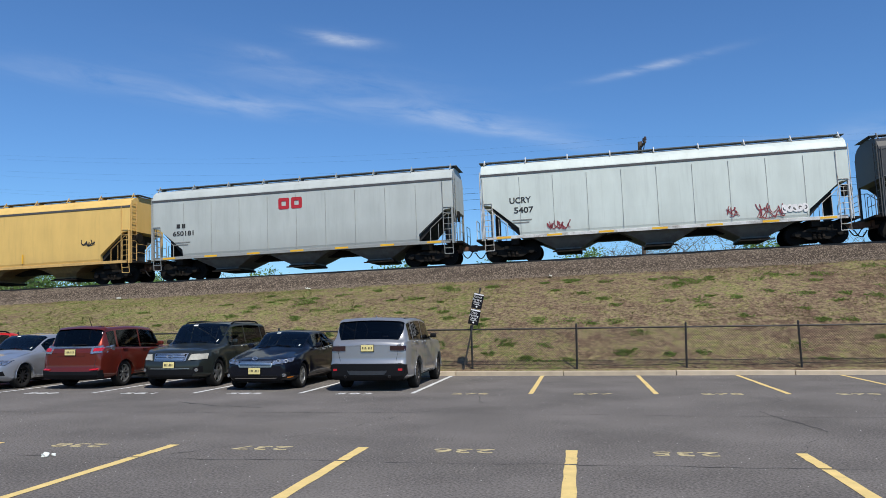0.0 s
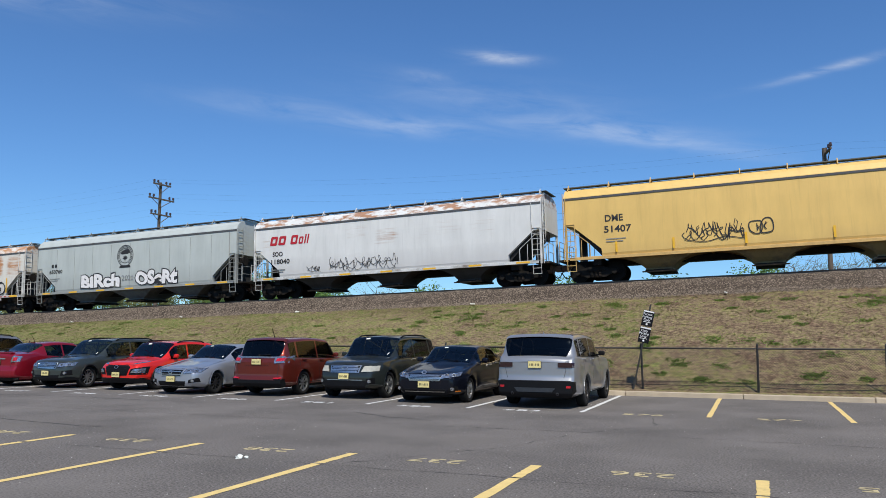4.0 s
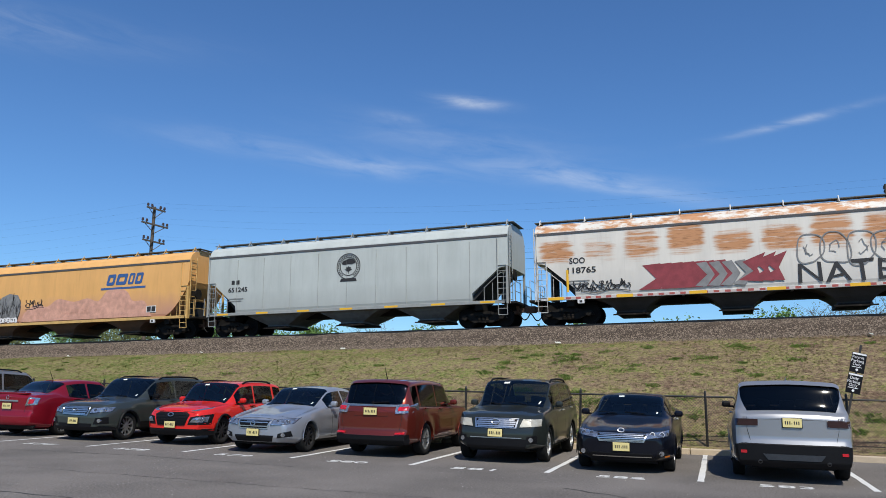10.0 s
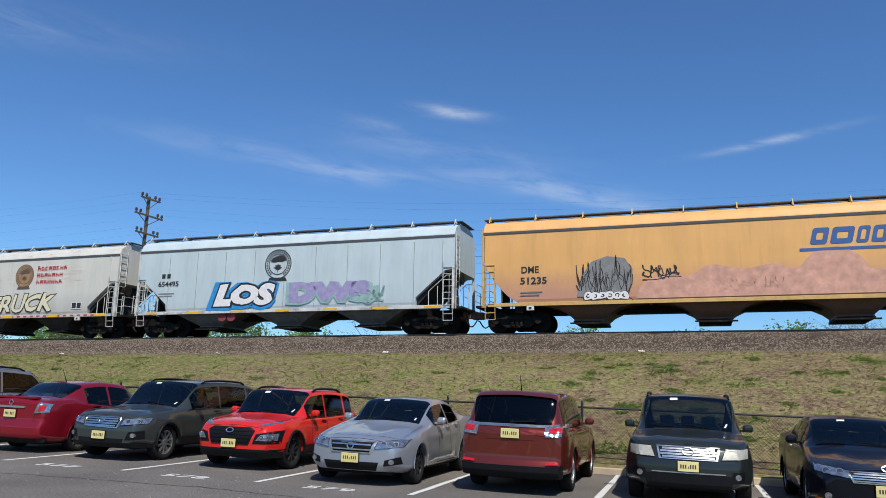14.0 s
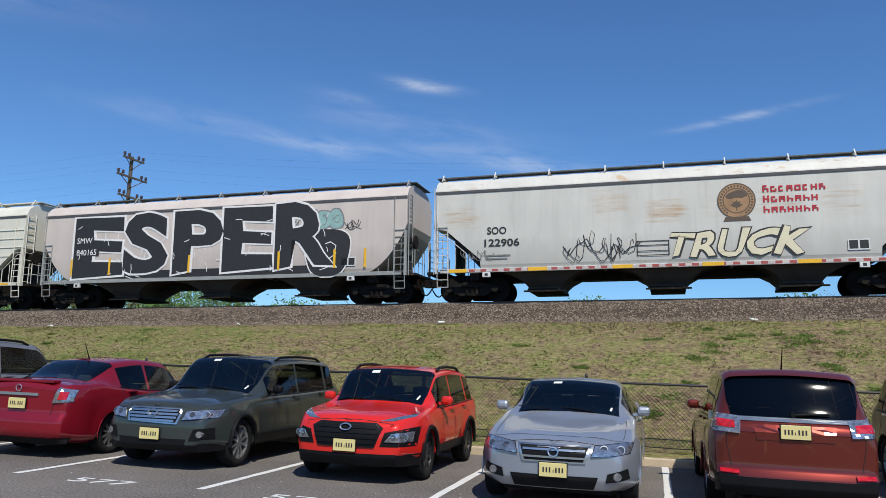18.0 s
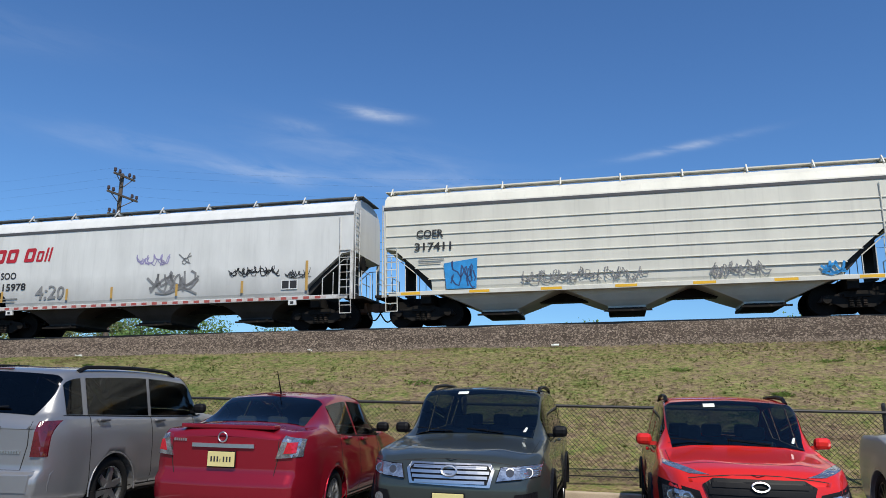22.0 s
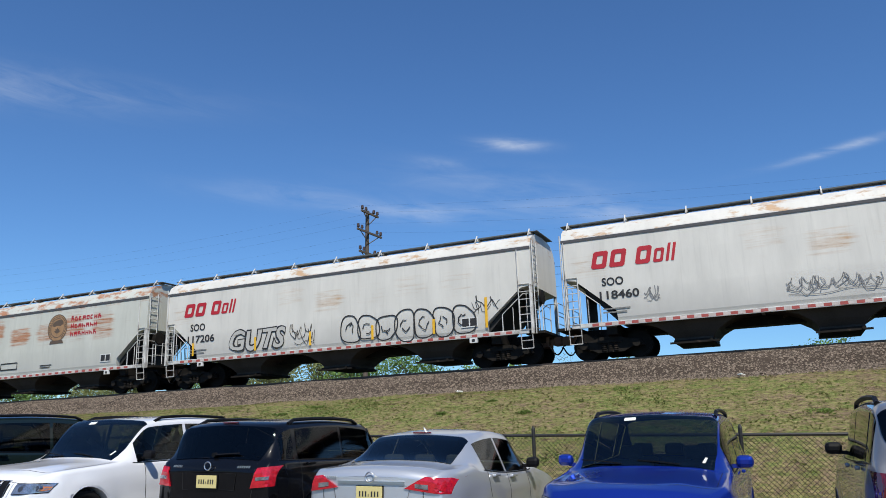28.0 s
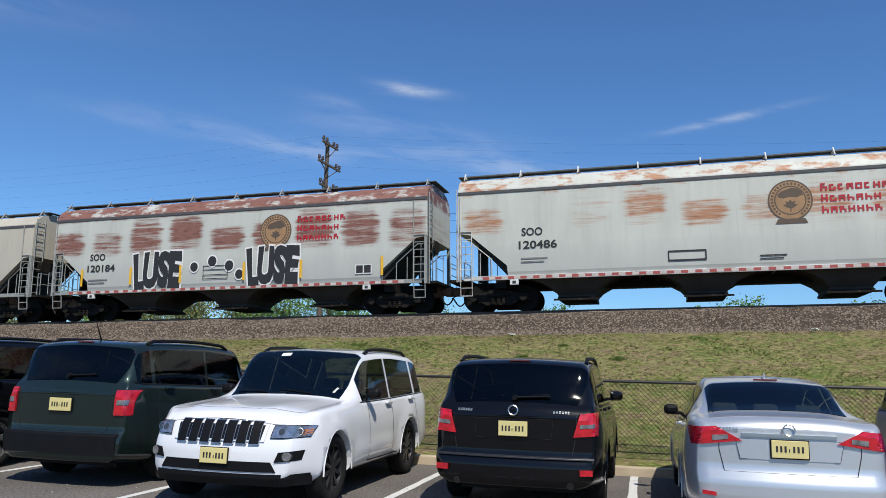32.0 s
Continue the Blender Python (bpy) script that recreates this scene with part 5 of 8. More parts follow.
    top = smooth_path([(-2.9, 1.25), (-2.6, 1.8), (-1.8, 2.2), (-0.9, 2.05), (-0.1, 2.45), (1.1, 2.25), (2.1, 2.4), (2.9, 2.2), (3.5, 2.75), (4.3, 2.95), (5.0, 2.6), (5.4, 2.1), (6.2, 2.05), (6.7, 1.25)])
    bm = B()
    for p, q in zip(top, top[1:]):
        if q[0] > p[0] + .001:
            quad(bm, [(p[0], 1.22), (q[0], 1.22), (q[0], max(q[1], 1.24)), (p[0], max(p[1], 1.24))], -1.586)
    decal("faded_graffiti", bm, SPRAY_PINK, w, "faded pink painted-over patch")
    scrawl(w, 0.2, 1.5, 2.2, 0.5, SPRAY_PINK, 84, 0.05, 6)
    # 9: ice blue
    w = cars[9]
    stencil(w, -h[9] + 1.8, 2.5, "", "654495", 0.34)
    emblem(w, -0.35, 3.25, 0.70, INK)
    flat_text("graffiti_glow", "LOS", 1.25, SPRAY_BLUE, w, pose(-2.3, -1.598, 1.76, 90, 0, 0), "bright blue sprayed shadow of letters", bold=0.24, shear=0.25, width=4.0)
    flat_text("graffiti_outline", "LOS", 1.25, SPRAY_BLACK, w, pose(-2.2, -1.603, 1.82, 90, 0, 0), "black edge of letters", bold=0.16, shear=0.25, width=3.5)
    flat_text("graffiti_word", "LOS", 1.25, SPRAY_WHITE, w, pose(-2.2, -1.608, 1.82, 90, 0, 0), "white sprayed capital letters", bold=0.08, shear=0.25, width=3.3)
    flat_text("graffiti_glow", "DWS", 1.05, SPRAY_TEAL, w, pose(2.3, -1.589, 1.8, 90, 0, 0), "pale teal sprayed haze of letters", bold=0.14, width=4.4)
    flat_text("graffiti_word", "DWS", 1.05, SPRAY_LILAC, w, pose(2.3, -1.594, 1.85, 90, 0, 0), "lilac sprayed capital letters", bold=0.10, width=4.1)
    scrawl(w, 3.8, 1.4, 1.2, 0.7, SPRAY_TEAL, 93, 0.12, 4)
    bm = B()
    for u in (-3.3, -2.8):
        quad(bm, [(u + .24 * math.cos(a * .7), .85 + .2 * math.sin(a * .7)) for a in range(9)], -1.46)
    decal("graffiti_drip", bm, SPRAY_RED, w)
    # 10: dusty grey
    w = cars[10]
    stencil(w, -h[10] + 2.5, 2.1, "SOO", "122906", 0.38)
    emblem(w, 2.35, 3.25, 0.62, mat("emblem_brown", (0.10, 0.07, 0.05), 0.7), "round brown shield emblem", EMBLEM_TAN)
    word_rows(w, 3.2, 3.5, RED)
    scrawl(w, -3.6, 1.35, 2.6, 0.95, SPRAY_BLACK, 101, 0.03, 5)
    scrawl(w, -h[10] + 1.0, 1.45, 1.3, 0.4, SPRAY_GREY, 104, 0.02, 5)
    flat_text("graffiti_edge", "TRUCK", 1.2, SPRAY_BLACK, w, pose(2.1, -1.589, 1.75, 90, 0, 0), "black edge of letters", bold=0.07, shear=0.3, width=4.6)
    flat_text("graffiti_word", "TRUCK", 1.2, mat("cream_spray_paint", (0.66, 0.60, 0.42), 0.6), w, pose(2.1, -1.593, 1.75, 90, 0, 0), "cream sprayed capital letters", bold=0.03, shear=0.3, width=4.5)
    # 11: huge black letters
    w = cars[11]
    H = h[11]
    bm = B()
    quad(bm, [(-H + 1.6, 1.2), (H - 3.8, 1.2), (H - 4.2, 1.5), (-H + 1.9, 1.5)], -1.586)
    decal("graffiti_ground", bm, SPRAY_BLACK, w)
    for k, (c, u, ww) in enumerate((("E", -H + 2.9, 2.6), ("S", -H + 5.45, 2.25), ("P", -H + 7.9, 2.35), ("E", -H + 10.3, 2.3), ("R", -H + 12.75, 2.6))):
        z = 2.48 + 0.03 * k
        flat_text("graffiti_edge", c, 3.45, SPRAY_WHITE, w, pose(u, -1.588 - k * .0006, z, 90, 0, 0), "white edge of a giant letter", bold=0.21, width=ww + 0.26)
        flat_text("graffiti_letter", c, 3.45, SPRAY_BLACK, w, pose(u, -1.595 - k * .0006, z, 90, 0, 0), "giant black sprayed letter", bold=0.13, width=ww + 0.06)
        # loose white strokes round the edges
        r, bm = random.Random(70 + k), B()
        for _ in range(7):
            x0, z0 = u + r.uniform(-.5, .5) * ww, r.choice((1.35, 2.0, 2.75, 3.5)) + r.uniform(-.15, .15)
            a, l = r.uniform(-.5, .5) + r.choice((0, 1.57)), r.uniform(.18, .45)
            ribbon(bm, [(x0, z0), (x0 + l * .5 * math.cos(a) + .03, z0 + l * .5 * math.sin(a)), (x0 + l * math.cos(a), z0 + l * math.sin(a))], .03, -1.603)
        tagged(decal("graffiti_stroke", bm, SPRAY_WHITE, w, "thin loose white sprayed strokes"), kind="stuff")
    bm = B()
    rect(bm, -H + 1.75, -H + 2.75, 2.75, 3.05, -1.60)
    rect(bm, -H + 1.75, -H + 3.05, 2.22, 2.52, -1.60)
    decal("number_panel", bm, INK, w)
    flat_text("reporting_mark", "SMW", 0.36, SPRAY_WHITE, w, pose(-H + 2.25, -1.606, 2.9, 90, 0, 0), "white stencilled letters")
    flat_text("car_number", "840165", 0.36, SPRAY_WHITE, w, pose(-H + 2.4, -1.606, 2.37, 90, 0, 0), "white stencilled numerals")
    bubbles(w, H - 4.3, 2.95, 1.6, 0.75, SPRAY_TEAL, SPRAY_GREY, 111, 3)
    scrawl(w, H - 2.6, 2.9, 0.7, 0.4, SPRAY_BLACK, 112, 0.025, 3)
    scrawl(w, H - 5.4, 2.9, 0.8, 0.6, SPRAY_GREY, 114, 0.03, 3)
    bubbles(w, H - 4.3, 1.3, 1.9, 1.6, SPRAY_BLACK, SPRAY_WHITE, 113, 1)
    ladder_marks(w, (-H + 1.65, -5.0, -1.0, 3.2, H - 3.0, H - 1.7), 1.35, 0.75)
    # 12: cream
    w = cars[12]
    stencil(w, -h[12] + 1.8, 2.72, "COER", "317411", 0.38, -1.613)
    bm = B()
    quad(bm, [(-h[12] + 2.3, 1.2), (-h[12] + 3.35, 1.2), (-h[12] + 3.4, 2.25), (-h[12] + 2.2, 2.1)], -1.612)
    decal("graffiti_block", bm, SPRAY_BLUE, w, "bright blue sprayed block")
    scrawl(w, -h[12] + 2.4, 1.3, 0.9, 0.8, SPRAY_NAVY, 121, 0.06, 3).location.y = -0.03
    for s, (u, ww) in enumerate(((-3.4, 2.6), (-0.7, 1.4), (2.6, 1.8))):
        scrawl(w, u, 1.3, ww, 0.42, SPRAY_GREY, 122 + s, 0.04, 6).location.y = -0.03
    scrawl(w, h[12] - 2.4, 1.25, 0.7, 0.4, SPRAY_BLUE, 126, 0.1, 2).location.y = -0.03
    # 13: off-white, red mark
    w = cars[13]
    letter_bars(w, -h[13] + 1.0, 2.95, 0.56, (0.52, 0.52, -0.25, 0.5, 0.32, 0.1, 0.1), RED, 0.22, "slanted red letter blocks")
    stencil(w, -h[13] + 1.9, 1.95, "SOO", "115978", 0.38)
    flat_text("graffiti_numbers", "4:20", 0.8, SPRAY_GREY, w, pose(-h[13] + 3.8, -1.59, 1.65, 90, 0, 0), "grey sprayed figures", bold=0.01)
    scrawl(w, -0.6, 2.55, 1.5, 0.42, SPRAY_LILAC, 131, 0.05, 5)
    scrawl(w, 1.3, 2.6, 0.4, 0.4, SPRAY_GREY, 132, 0.05, 1)
    scrawl(w, 0.0, 1.55, 2.0, 0.75, SPRAY_GREY, 133, 0.10, 3)
    scrawl(w, 3.3, 2.0, 2.1, 0.3, SPRAY_BLACK, 134, 0.035, 9)
    scrawl(w, 5.6, 1.85, 1.0, 0.3, SPRAY_BLACK, 135, 0.035, 5)
    ladder_marks(w, (-h[13] + 1.6, -h[13] + 4.6, -1.6, 1.2, 3.9), 1.35, 0.45, mat("ochre_mark", (0.45, 0.27, 0.07), 0.7))
    ladder_marks(w, (h[13] - 1.75,), 1.35, 1.1, mat("ochre_mark", (0.45, 0.27, 0.07), 0.7))
    # 14: heavy rust
    w = cars[14]
    stencil(w, -h[14] + 2.4, 2.0, "SOO", "120244", 0.38)
    emblem(w, 2.4, 3.25, 0.64, mat("emblem_brown", (0.10, 0.07, 0.05), 0.7), "round brown shield emblem", EMBLEM_TAN)
    word_rows(w, 3.3, 3.5, RED)
    scrawl(w, -0.4, 1.45, 3.8, 0.95, SPRAY_GREY, 141, 0.06, 8)
    scrawl(w, -h[14] + 1.1, 1.35, 1.1, 0.5, SPRAY_BLACK, 142, 0.025, 5)
    scrawl(w, -4.2, 1.35, 1.8, 0.8, SPRAY_GREY, 143, 0.02, 4)
    # 15: blue graffiti
    w = cars[15]
    letter_bars(w, -h[15] + 1.0, 3.0, 0.6, (0.55, 0.55, -0.25, 0.52, 0.34, 0.1, 0.1), RED, 0.22, "slanted red letter blocks")
    stencil(w, -h[15] + 1.8, 2.05, "SOO", "118460", 0.38)
    scrawl(w, -h[15] + 2.7, 1.8, 0.5, 0.5, SPRAY_GREY, 151, 0.03, 2)
    scrawl(w, -1.5, 1.5, 2.8, 0.5, SPRAY_GREY, 152, 0.03, 7)
    bubbles(w, 2.1, 1.3, 3.7, 1.05, SPRAY_NAVY, SPRAY_TEAL, 153, 5)
    scrawl(w, 2.3, 1.4, 3.3, 0.8, SPRAY_WHITE, 154, 0.05, 6).location.y = -0.02
    # 16: outlined graffiti
    w = cars[16]
    letter_bars(w, -h[16] + 1.0, 3.0, 0.58, (0.54, 0.54, -0.25, 0.5, 0.33, 0.1, 0.1), RED, 0.22, "slanted red letter blocks")
    stencil(w, -h[16] + 1.9, 2.0, "SOO", "117206", 0.42)
    outlined(w, "GUTS", -h[16] + 4.9, 1.72, 1.1, 2.9, SPRAY_BLACK, CPWHITE2, "outlined black sprayed letters", 0.15)
    scrawl(w, -h[16] + 6.6, 1.45, 1.2, 0.7, SPRAY_BLACK, 162, 0.03, 4)
    bubbles(w, 0.6, 1.25, 5.6, 1.0, None, SPRAY_BLACK, 163, 7)
    scrawl(w, 6.2, 1.9, 1.0, 0.6, SPRAY_BLACK, 164, 0.03, 3)
    ladder_marks(w, (-h[16] + 1.6, -h[16] + 4.9, -h[16] + 7.6, 2.0, 4.6), 1.3, 0.55)
    ladder_marks(w, (h[16] - 1.75,), 1.35, 1.1)
    # 17: rust smears
    w = cars[17]
    stencil(w, -h[17] + 2.75, 2.2, "SOO", "120486", 0.38)
    emblem(w, 2.6, 3.25, 0.66, mat("emblem_brown", (0.10, 0.07, 0.05), 0.7), "round brown shield emblem", EMBLEM_TAN)
    word_rows(w, 3.5, 3.5, RED)
    bm = B()
    rect(bm, -1.2, 0.0, 1.75, 1.80)
    rect(bm, -1.2, 0.0, 1.45, 1.50)
    rect(bm, -1.2, -1.16, 1.5, 1.75)
    rect(bm, -0.04, 0.0, 1.5, 1.75)
    rect(bm, 1.6, 2.4, 1.5, 1.54)
    rect(bm, 1.6, 2.3, 1.4, 1.44)
    tagged(decal("stencil_box", bm, INK, w, "thin black stencilled box"), kind="stuff")
    # 18: dark rust and graffiti
    w = cars[18]
    stencil(w, -h[18] + 2.3, 2.05, "SOO", "120184", 0.38)
    emblem(w, 2.1, 3.2, 0.66, mat("emblem_brown", (0.10, 0.07, 0.05), 0.7), "round brown shield emblem", EMBLEM_TAN)
    word_rows(w, 3.0, 3.5, RED)
    for uc in (-3.1, 2.0):
        flat_text("graffiti_outline", "LUSE", 1.75, SPRAY_WHITE, w, pose(uc, -1.589, 1.82, 90, 0, 0), "white edge of letters", bold=0.18, width=2.3)
        flat_text("graffiti_word", "LUSE", 1.75, SPRAY_BLACK, w, pose(uc, -1.596, 1.82, 90, 0, 0), "fat black sprayed capital letters", bold=0.11, width=2.17)
    for u, z, r in ((-1.4, 1.95, .22), (-.6, 2.15, .24), (.15, 1.95, .24), (.6, 1.6, .22)):
        for ma, k, y in ((SPRAY_WHITE, 1.0, -1.588), (SPRAY_BLACK, .78, -1.592)):
            bm = B()
            quad(bm, [(u + r * k * math.cos(a * .5236), z + r * k * 1.1 * math.sin(a * .5236)) for a in range(12)], y)
            decal("graffiti_dot", bm, ma, w)
    ladder_marks(w, (-h[18] + 1.5, -4.3, -2.0, 0.8, 3.2, h[18] - 1.7), 1.35, 0.7)


def side_plates():
    """Small framed plates, boxed stencils and jacking pads on the welded cars."""
    pale = mat("pale_plate_paint", (0.62, 0.62, 0.60), 0.6, var=0.2, scale=6)
    for k in (6, 8, 10, 11, 13, 14, 16, 17, 18):
        w = TRAIN[k][0]
        h = w["half"]
        bm = B()
        rect(bm, h - 2.75, h - 2.10, 1.42, 1.78, -1.5885)
        p = decal("side_plate", bm, pale, w, "pale plate with black squares")
        for a, b in ((0.04, 0.30), (0.35, 0.61)):
            bm = B()
            rect(bm, h - 2.75 + a, h - 2.75 + b, 1.46, 1.74, -1.591)
            decal("plate_square", bm, INK, p)
        if k in (10, 14, 18):
            bm = B()
            for z in (1.45, 1.6, 1.8, 1.95):
                rect(bm, -1.0, 0.1, z, z + 0.03, -1.5885)
            rect(bm, -1.0, -0.97, 1.48, 1.95, -1.5885)
            rect(bm, 0.07, 0.1, 1.48, 1.95, -1.5885)
            tagged(decal("stencil_box", bm, INK, w, "thin black stencilled box"), kind="stuff")
        for u in (-h + 2.0, h - 2.3):
            bm = B()
            box(bm, u - .15, u + .15, -1.60, -1.50, .84, 1.02, .012)
            pad = part("jacking_pad", bm, pale, w, "white painted jacking pad")
            bm = B()
            rect(bm, u - .06, u + .06, .88, .98, -1.604)
            decal("pad_hole", bm, INK, pad)


make_train()
dress_train()
side_plates()


# ---- parked cars ----
TYRE = mat("tyre_rubber", (0.011, 0.011, 0.011), 0.9, var=0.3, scale=20, spec=0.2)
ALLOY = mat("alloy_wheel", (0.55, 0.56, 0.57), 0.3, 0.9, var=0.15, scale=10)
ALLOYD = mat("dark_alloy_wheel", (0.08, 0.08, 0.085), 0.35, 0.8, var=0.2, scale=10)
CHROME = mat("chrome", (0.66, 0.65, 0.63), 0.30, 1.0, var=0.05)
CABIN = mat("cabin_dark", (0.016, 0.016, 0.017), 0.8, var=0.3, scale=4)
SEATM = mat("grey_seat_cloth", (0.15, 0.15, 0.145), 0.9, var=0.2, scale=8)
LAMPC = mat("clear_lamp_lens", (0.40, 0.41, 0.43), 0.14, 0.8, var=0.75, scale=14, coat=1.0)
LAMPD = mat("lamp_dark_inside", (0.06, 0.06, 0.065), 0.15, 0.3, var=0.3, scale=25, coat=1.0)
LAMPR = mat("red_lamp_lens", (0.46, 0.008, 0.018), 0.14, 0.0, var=0.5, scale=20, coat=1.0)
LAMPA = mat("amber_lamp_lens", (0.55, 0.16, 0.02), 0.12, var=0.2, coat=1.0)
PLATE = mat("pale_yellow_plate", (0.66, 0.56, 0.24), 0.5, var=0.08)
SEAMD = mat("door_gap", (0.012, 0.012, 0.012), 0.8)
STICKER = mat("white_sticker", (0.7, 0.72, 0.66), 0.6)
GLASS = glass_mat("tinted_glass", (0.33, 0.38, 0.37))
PRIVACY = glass_mat("privacy_glass", (0.10, 0.10, 0.11), 0.05, 1.38)
SIDEGLASS = glass_mat("side_glass", (0.33, 0.38, 0.36), 0.05, 1.36)


def paint(name, col, metal=0.55, rough=0.32, coat=1.0):
    return mat(name, col, rough, metal, var=0.06, scale=1.5, fine=220, coat=coat, spec=0.05)


def lerp_table(tab, s):
    """A smooth curve through the table that never overshoots it."""
    if s <= tab[0][0]:
        return tab[0][1]
    n = len(tab)
    d = [(tab[i + 1][1] - tab[i][1]) / max(1e-6, tab[i + 1][0] - tab[i][0]) for i in range(n - 1)]

    def slope(i):
        if i == 0:
            return d[0]
        if i == n - 1:
            return d[-1]
        return 0.0 if d[i - 1] * d[i] <= 0 else 2 * d[i - 1] * d[i] / (d[i - 1] + d[i])
    for i in range(n - 1):
        (a, va), (b, vb) = tab[i], tab[i + 1]
        if s <= b:
            h = max(1e-6, b - a)
            t = (s - a) / h
            return va * (2 * t ** 3 - 3 * t * t + 1) + vb * (3 * t * t - 2 * t ** 3) + h * slope(i) * (t ** 3 - 2 * t * t + t) + h * slope(i + 1) * (t ** 3 - t * t)
    return tab[-1][1]


def ease(f):
    f = max(0.0, min(1.0, f))
    return f * f * (3 - 2 * f)


class Shell:
    """The skin of a car: a ring of points for every station along its length."""

    def __init__(self, L, W, H, top, belt, clear, gh_in, nose=0.80, tail=0.86):
        self.L, self.W, self.H, self.top, self.belt, self.clear, self.gh, self.nose, self.tail = L, W, H, top, belt, clear, gh_in, nose, tail
        self.rings = {}

    def ring(self, s):
        L = self.L
        f = min(1.0, s / 0.55)
        r = min(1.0, (L - s) / 0.45)
        k = (self.nose + (1 - self.nose) * math.sin(f * math.pi / 2) ** 0.8) * (self.tail + (1 - self.tail) * math.sin(r * math.pi / 2) ** 0.8)
        w = self.W / 2 * k
        e = min(f, r)
        zb = self.clear + 0.05 * (1 - e)
        top, belt = lerp_table(self.top, s), lerp_table(self.belt, s)
        belt = min(belt, top - 0.005) if top < belt else belt
        g = max(0.0, min(1.0, (top - belt) / 0.30))
        tw = self.W / 2 * self.gh
        body = [(0, zb), (w * .82, zb), (w * .965, zb + .09), (w, zb + .45 * (belt - zb)), (w * .995, zb + .8 * (belt - zb)), (w * .955, belt)]
        hood = [(w * .90, belt + (top - belt) * .7), (w * .78, top), (w * .45, top + 0.012), (0, top + 0.018)]
        hi = max(top, belt + 0.02)
        house = [(w * .935, belt + .025), (tw + (w - tw) * .10, hi - .085), (tw * .90, hi - .015), (0, hi + .018)]
        up = [(a[0] * (1 - g) + b[0] * g, a[1] * (1 - g) + b[1] * g) for a, b in zip(hood, house)]
        return body + up

    def section(self, s):
        if s not in self.rings:
            self.rings[s] = [Vector(q) for q in self.ring(s)]
        return self.rings[s]

    def outline(self, s):
        key = ("outline", s)
        if key not in self.rings:
            pts = [self.at(s, 1 + .25 * k) for k in range(33)]
            self.rings[key] = [(p.x, p.z) for p in pts]
        return self.rings[key]

    def at(self, s, v, side=1, off=0.0):
        def p(s, v):
            r = self.section(s)
            i = max(0, min(int(v), 8))
            f = v - i
            a, b = r[i], r[i + 1]
            if i == 0:
                c = a.lerp(b, f)
            else:
                before = r[i - 1] if i > 1 else a
                after = r[i + 2] if i < 8 else Vector((-r[8].x, r[8].y))

                def tangent(q0, q1, q2):
                    m = q2 - q0
                    l = min((q1 - q0).length, (q2 - q1).length)
                    return m.normalized() * l if m.length > 1e-6 else m
                ma, mb = (tangent(before, a, b) if i > 1 else b - a), tangent(a, b, after)
                c = a * (2 * f ** 3 - 3 * f * f + 1) + b * (3 * f * f - 2 * f ** 3) + ma * (f ** 3 - 2 * f * f + f) + mb * (f ** 3 - f * f)
            return Vector((side * c.x, self.L / 2 - s, c.y))
        q = p(s, v)
        if off:
            e = 0.02
            ds, dv = p(min(self.L, s + e), v) - p(max(0, s - e), v), p(s, min(9, v + e)) - p(s, max(0, v - e))
            n = ds.cross(dv)
            if n.length > 1e-9:
                n.normalize()
                if n.x * side < -0.05 or (abs(n.x) <= 0.05 and n.z < 0):
                    n = -n
                q = q + n * off
        return q

    def mesh(self, dark):
        """dark: list of (s0, s1, v0, v1) where the cabin shows through glass."""
        st = sorted({0, .03, .08, .16, .28, .42, .55, *[self.L - d for d in (0, .03, .07, .13, .22, .33, .45)], *[a for d in dark for a in d[:2]],
                     *[a for a, _ in self.top], *[0.55 + i * (self.L - 1.0) / 36 for i in range(37)]})
        st = [s for s in st if 0 <= s <= self.L]
        bm = B()
        low = [i / 8 for i in range(8)]
        vs = low + [1, 1.25, 1.5, 1.75, 2, 2.25, 2.5, 2.75, 3, 3.25, 3.5, 3.75, 4, 4.25, 4.5, 4.75, 5, 5.5, 6, 6.1, 6.3, 6.6, 6.9, 7, 7.2, 7.6, 8, 8.5, 9]
        rings = []
        for s in st:
            left = [self.at(s, v, 1) for v in vs]
            right = [self.at(s, v, -1) for v in vs[1:-1]][::-1]
            rings.append([bm.verts.new(p) for p in left + right])
        tags = vs + vs[1:-1][::-1]
        n = len(tags)
        for (sa, a), (sb, b) in zip(zip(st, rings), zip(st[1:], rings[1:])):
            for i in range(n):
                f = bm.faces.new((a[i], a[(i + 1) % n], b[(i + 1) % n], b[i]))
                vm, sm = (tags[i] + tags[(i + 1) % n]) / 2, (sa + sb) / 2
                f.smooth = True
                for s0, s1, v0, v1 in dark:
                    if s0 < sm < s1 and v0 < vm < v1:
                        f.material_index = 1
        # front and rear: rows of faces from side to side, closed by one strip on top
        k1, k8 = vs.index(1), vs.index(8)
        for ring in (rings[0], rings[-1]):
            rows = []
            for k in range(k1, k8 + 1):
                a, b = ring[k], ring[(n - k) % n]
                if k == k1:
                    rows.append([ring[k1 - i] for i in range(8)] + [ring[0]] + [ring[(n - i) % n] for i in range(1, 9)])
                else:
                    rows.append([a] + [bm.verts.new(a.co.lerp(b.co, i / 16)) for i in range(1, 16)] + [b])
            for ra, rb in zip(rows, rows[1:]):
                for i in range(16):
                    f = bm.faces.new((ra[i], ra[i + 1], rb[i + 1], rb[i]))
                    f.smooth = True
            bm.faces.new(rows[-1] + [ring[(n - k) % n] for k in range(k8 + 1, len(vs) - 1)] + [ring[k] for k in range(len(vs) - 1, k8, -1)])
        bmesh.ops.recalc_face_normals(bm, faces=bm.faces)
